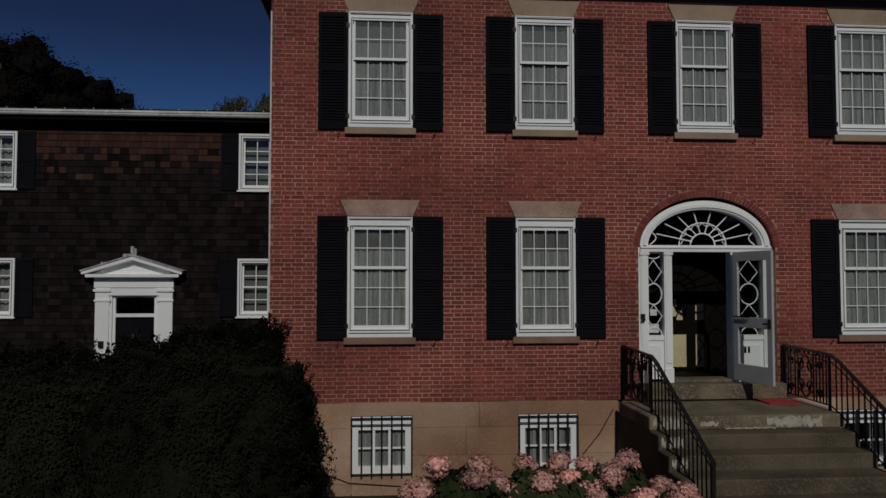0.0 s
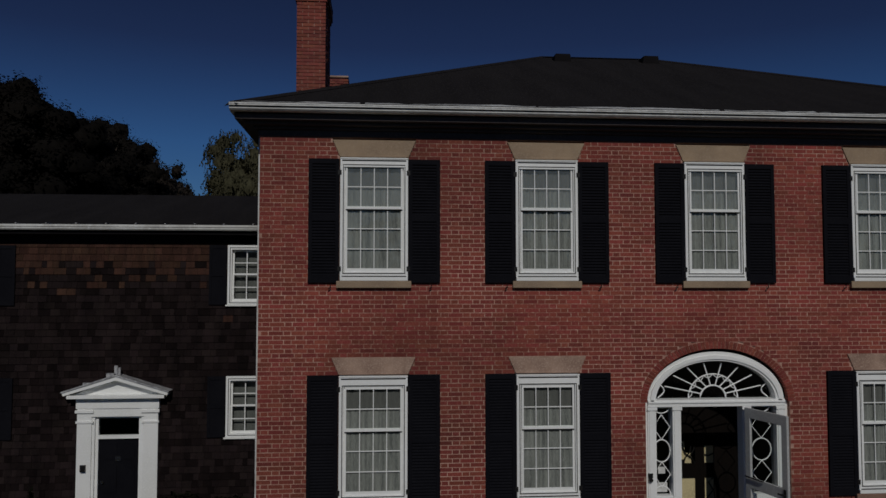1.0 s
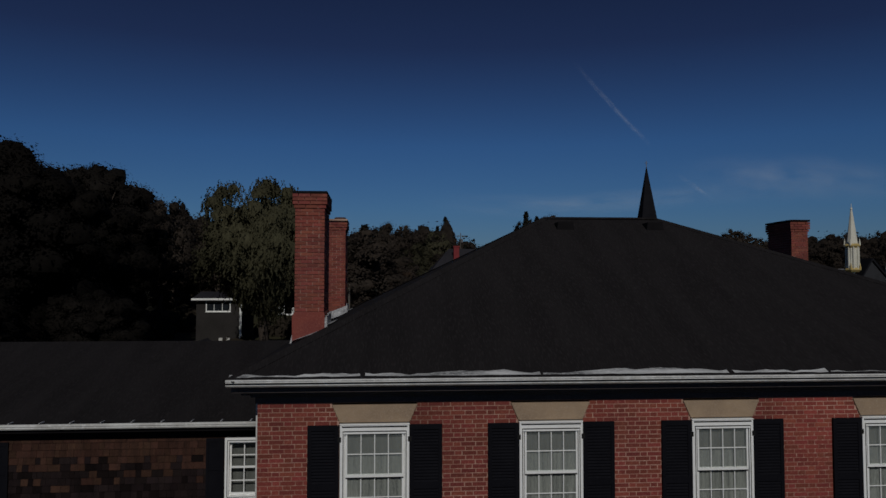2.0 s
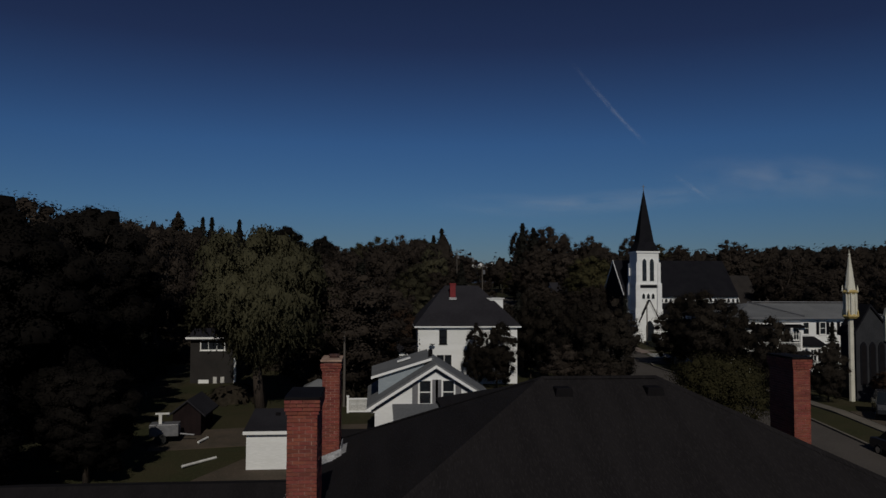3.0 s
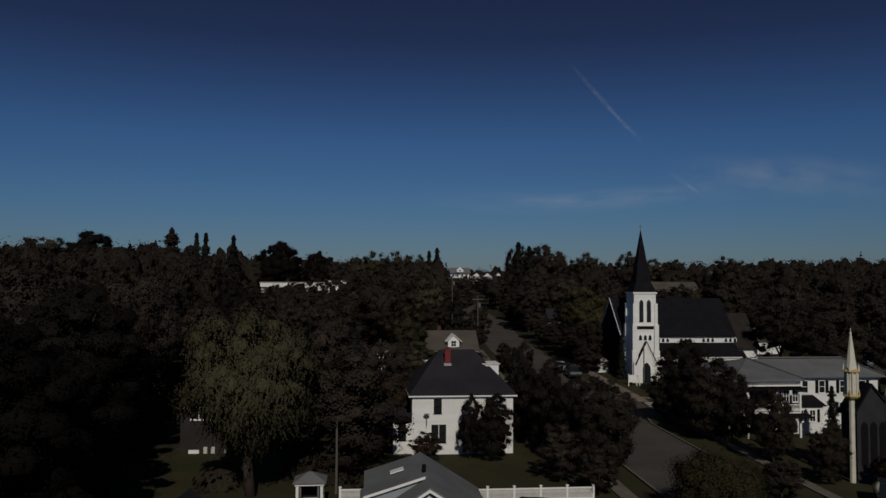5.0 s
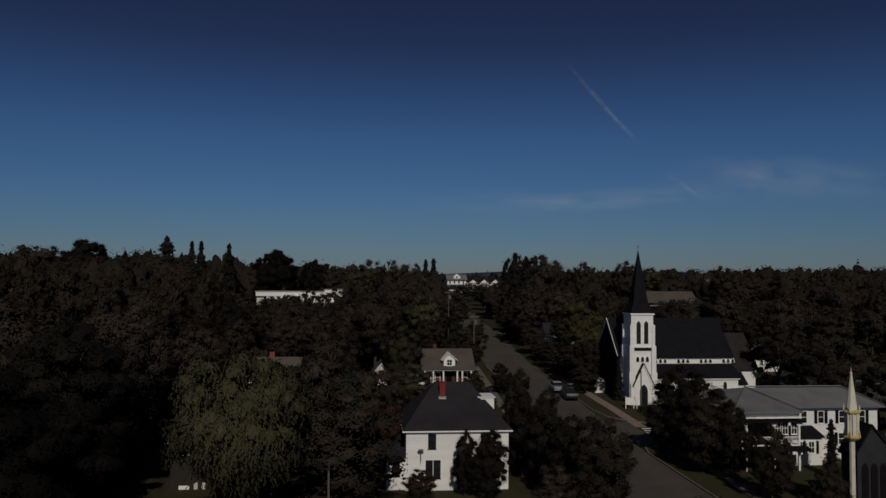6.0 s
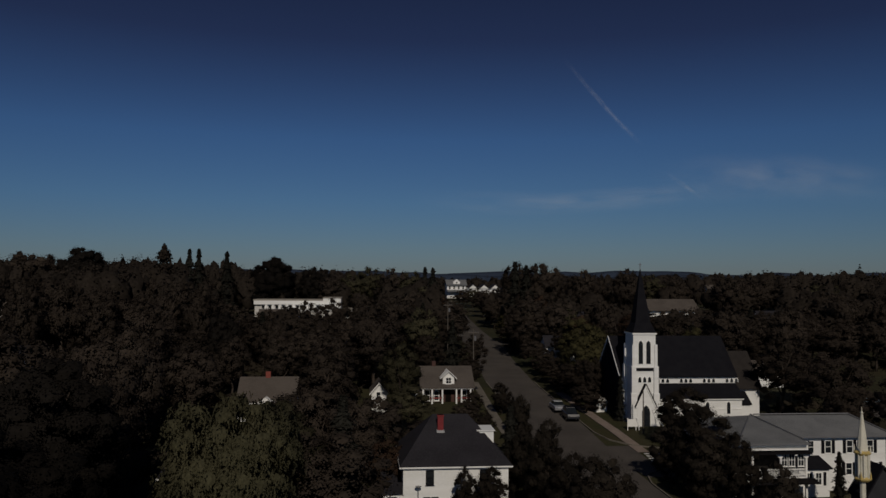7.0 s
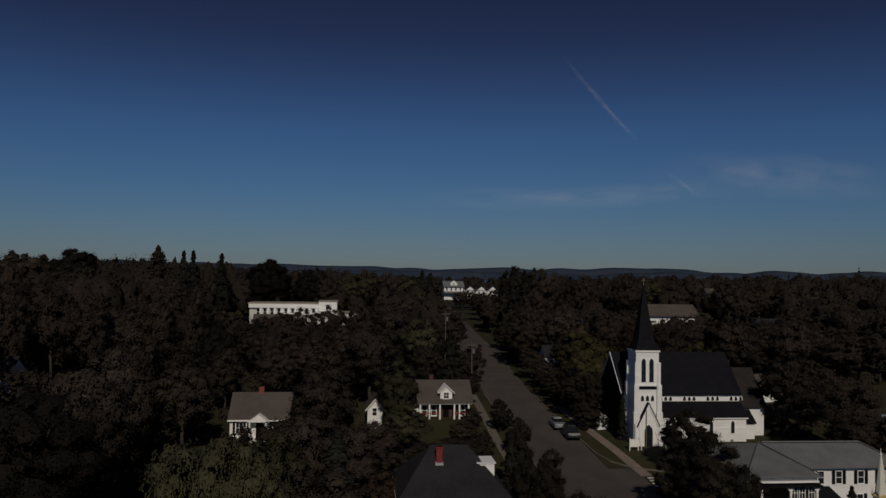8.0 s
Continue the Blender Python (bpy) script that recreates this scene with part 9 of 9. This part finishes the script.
def car(x, y, turn, paint, label, suv=False):
    """A parked car: shaped body, glasshouse, wheels, lamps."""
    ob = thing("parked_car", label, "car", (x, y, gz(x, y) + 0.05), turn, "parked cars")
    h = 0.12 if suv else 0.0
    prof = [(-2.2, 0.42), (-2.25, 0.72), (-2.1, 0.92 + h), (-1.2, 0.98 + h), (1.55, 1.0 + h), (2.1, 0.95 + h), (2.2, 0.7), (2.15, 0.42)]
    g = Geo()
    ws = [0.80, 0.86, 0.86, 0.84]
    rings = []
    for s in (-1, -0.94, 0.94, 1):
        k = len(g.v)
        inset = 0.06 if abs(s) == 1 else 0.0
        g.v += [(px * (1 - inset * 0.4), s * 0.86, pz - (0.05 if inset and pz > 0.8 else 0)) for px, pz in prof]
        rings.append(k)
    m = len(prof)
    for a, b in zip(rings, rings[1:]):
        g.f += [(a + i, a + (i + 1) % m, b + (i + 1) % m, b + i) for i in range(m)]
    g.f += [tuple(rings[0] + i for i in range(m))[::-1], tuple(rings[3] + i for i in range(m))]
    part("body", g, paint, ob)
    top = 1.68 if suv else 1.42
    back = 1.95 if suv else 1.5
    cab = Geo().add([(-0.95, -0.78, 0.97 + h), (back, -0.78, 0.97 + h), (back, 0.78, 0.97 + h), (-0.95, 0.78, 0.97 + h), (-0.25, -0.62, top), (back - 0.45, -0.62, top), (back - 0.45, 0.62, top), (-0.25, 0.62, top)],
                    [(0, 1, 5, 4), (1, 2, 6, 5), (2, 3, 7, 6), (3, 0, 4, 7)])
    part("glasshouse", cab, CAR_GLASS, ob, "dark car windows")
    part("roof", Geo().box(-0.27, -0.63, top - 0.01, back - 0.43, 0.63, top + 0.03), paint, ob, bevel=0.02)
    for wx in (-1.4, 1.35):
        for s in (-1, 1):
            w = part("wheel", Geo().tube([(wx, s * 0.68, 0.32), (wx, s * 0.88, 0.32)], 0.32, 16), TYRE, ob)
            part("rim", Geo().tube([(wx, s * 0.87, 0.32), (wx, s * 0.895, 0.32)], 0.19, 10), CHROME, w)
    for s in (-1, 1):
        part("headlight", Geo().box(-2.24, s * 0.62 - 0.14, 0.68, -2.16, s * 0.62 + 0.14, 0.82), CHROME, ob)
        part("tail_light", Geo().box(2.12, s * 0.66 - 0.12, 0.7, 2.2, s * 0.66 + 0.12, 0.86), RED_PAINT, ob)
    return ob


PAINT_DARK = mat("dark_car_paint", (0.02, 0.022, 0.028), (0.018, 0.02, 0.025), None, 0.25, 2, 20, 0.0, spec=0.6)
PAINT_SILVER = mat("silver_car_paint", (0.45, 0.46, 0.48), (0.42, 0.43, 0.45), None, 0.3, 2, 20, 0.0, metal=0.5, spec=0.6)
car(31.0, 106.2, 88, PAINT_SILVER, "silver car parked at the kerb under trees")
car(31.4, 100.6, 88, PAINT_DARK, "dark car parked at the kerb under trees", True)
car(37.6, 40.4, 60, PAINT_DARK, "dark car parked beside the stone church", True)
car(40.6, 39.6, 60, PAINT_DARK, "dark car parked beside the stone church")
car(24.4, 29.5, 90, PAINT_DARK, "dark car parked by the kerb behind the house", True)
car(31.8, 30.5, 90, PAINT_DARK, "dark car parked on the street")
car(33.0, 238, 95, PAINT_SILVER, "silver car far up the street")
# white fence posts and noticeboard on the church lawn
nb = thing("church_noticeboard", "small white noticeboard on posts before the church", "sign", (38.1, 94.0, gz(38, 94)), 0, "")
part("board", Geo().box(-0.6, -0.05, 0.5, 0.6, 0.05, 1.5), WHITE, nb)
for x in (-0.6, 0.55):
    part("post", Geo().box(x, -0.06, -0.2, x + 0.1, 0.06, 1.65), WHITE, nb)
ws = thing("white_shed", "small white shed beside the church sidewalk", "shed", (37.5, 105.2, gz(37.5, 105)), 15)
part("wall", Geo().prism([(-0.9, -0.2), (0.9, -0.2), (0.9, 1.5), (0, 2.1), (-0.9, 1.5)], 0, 1.8), CLAP, ws)
part("roof", gable_roof_y(-1.05, 1.05, -0.15, 1.95, 1.45, 0, 2.25, 0.08), WHITE_OLD, ws)


# ---- thin high cloud and a vapour trail ----
def cloud_mat(name, strength, scale, stretch):
    m = bpy.data.materials.new(name)
    m.use_nodes = True
    n, l = m.node_tree.nodes, m.node_tree.links
    n.clear()
    o = n.new("ShaderNodeOutputMaterial")
    mx = n.new("ShaderNodeMixShader")
    t = n.new("ShaderNodeBsdfTransparent")
    d = n.new("ShaderNodeBsdfDiffuse")
    d.inputs[0].default_value = (0.75, 0.80, 0.85, 1)
    tc = n.new("ShaderNodeTexCoord")
    uv = n.new("ShaderNodeUVMap")
    sp = n.new("ShaderNodeSeparateXYZ")
    l.new(uv.outputs[0], sp.inputs[0])
    ns = n.new("ShaderNodeTexNoise")
    ns.inputs["Scale"].default_value, ns.inputs["Detail"].default_value = scale, 6.0
    mp = n.new("ShaderNodeMapping")
    mp.inputs["Scale"].default_value = stretch
    l.new(uv.outputs[0], mp.inputs[0])
    l.new(mp.outputs[0], ns.inputs["Vector"])

    def bell(src):
        a = n.new("ShaderNodeMath")
        a.operation = "SUBTRACT"
        a.inputs[0].default_value = 1.0
        l.new(src, a.inputs[1])
        b = n.new("ShaderNodeMath")
        b.operation = "MULTIPLY"
        l.new(src, b.inputs[0])
        l.new(a.outputs[0], b.inputs[1])
        c = n.new("ShaderNodeMath")
        c.operation = "MULTIPLY"
        c.inputs[1].default_value = 4.0
        l.new(b.outputs[0], c.inputs[0])
        e = n.new("ShaderNodeMath")
        e.operation = "POWER"
        e.inputs[1].default_value = 1.6
        l.new(c.outputs[0], e.inputs[0])
        return e.outputs[0]
    r = n.new("ShaderNodeMapRange")
    r.inputs[1].default_value, r.inputs[2].default_value = 0.3, 0.75
    l.new(ns.outputs[0], r.inputs[0])
    f = r.outputs[0]
    for src in (bell(sp.outputs[0]), bell(sp.outputs[1])):
        k = n.new("ShaderNodeMath")
        k.operation = "MULTIPLY"
        l.new(f, k.inputs[0])
        l.new(src, k.inputs[1])
        f = k.outputs[0]
    k = n.new("ShaderNodeMath")
    k.operation = "MULTIPLY"
    k.inputs[1].default_value = strength
    l.new(f, k.inputs[0])
    l.new(k.outputs[0], mx.inputs[0])
    l.new(t.outputs[0], mx.inputs[1])
    l.new(d.outputs[0], mx.inputs[2])
    l.new(mx.outputs[0], o.inputs[0])
    return m


def streak(name, pts, width, material, label, category):
    """A soft band through far points of the sky, facing the town."""
    g = Geo()
    n = len(pts)
    for i, p in enumerate(pts):
        a, b = Vector(pts[max(i - 1, 0)]), Vector(pts[min(i + 1, n - 1)])
        d = (b - a).normalized()
        s = d.cross(Vector((0, 1, 0))).normalized() * width / 2
        g.v += [tuple(Vector(p) - s), tuple(Vector(p) + s)]
    g.f = [(2 * i, 2 * i + 2, 2 * i + 3, 2 * i + 1) for i in range(n - 1)]
    ob = new(name, g.mesh(name, material))
    uv = ob.data.uv_layers.new(name="UVMap")
    for poly in ob.data.polygons:
        for li in poly.loop_indices:
            vi = ob.data.loops[li].vertex_index
            uv.data[li].uv = ((vi // 2) / (n - 1), vi % 2)
    ob.visible_shadow = False
    return tagged(ob, label, category, "", "structure")


TRAIL = cloud_mat("vapour_trail_ice", 0.19, 3.0, (6, 1, 1))
CIRRUS = cloud_mat("thin_cirrus", 0.18, 2.2, (2.5, 1.2, 1))
streak("backdrop_vapour_trail", [(1030, 4000, 1235), (1180, 4000, 1065), (1300, 4000, 935), (1400, 4000, 835), (1475, 4000, 760)], 34, TRAIL, "thin white vapour trail fading in blue sky", "vapour trail")
streak("backdrop_vapour_trail_end", [(1600, 4000, 625), (1690, 4000, 560), (1770, 4000, 510), (1860, 4000, 440)], 40, TRAIL, "broken end of the vapour trail", "vapour trail")
streak("backdrop_cirrus_low", [(200, 4000, 448), (600, 4000, 434), (1000, 4000, 440), (1350, 4000, 468), (1700, 4000, 505), (2000, 4000, 520)], 150, CIRRUS, "faint thin streak of cirrus cloud", "cloud")
streak("backdrop_cirrus_high", [(1500, 4000, 560), (2000, 4000, 600), (2500, 4000, 605), (3200, 4000, 570)], 300, CIRRUS, "faint thin streak of cirrus cloud", "cloud")
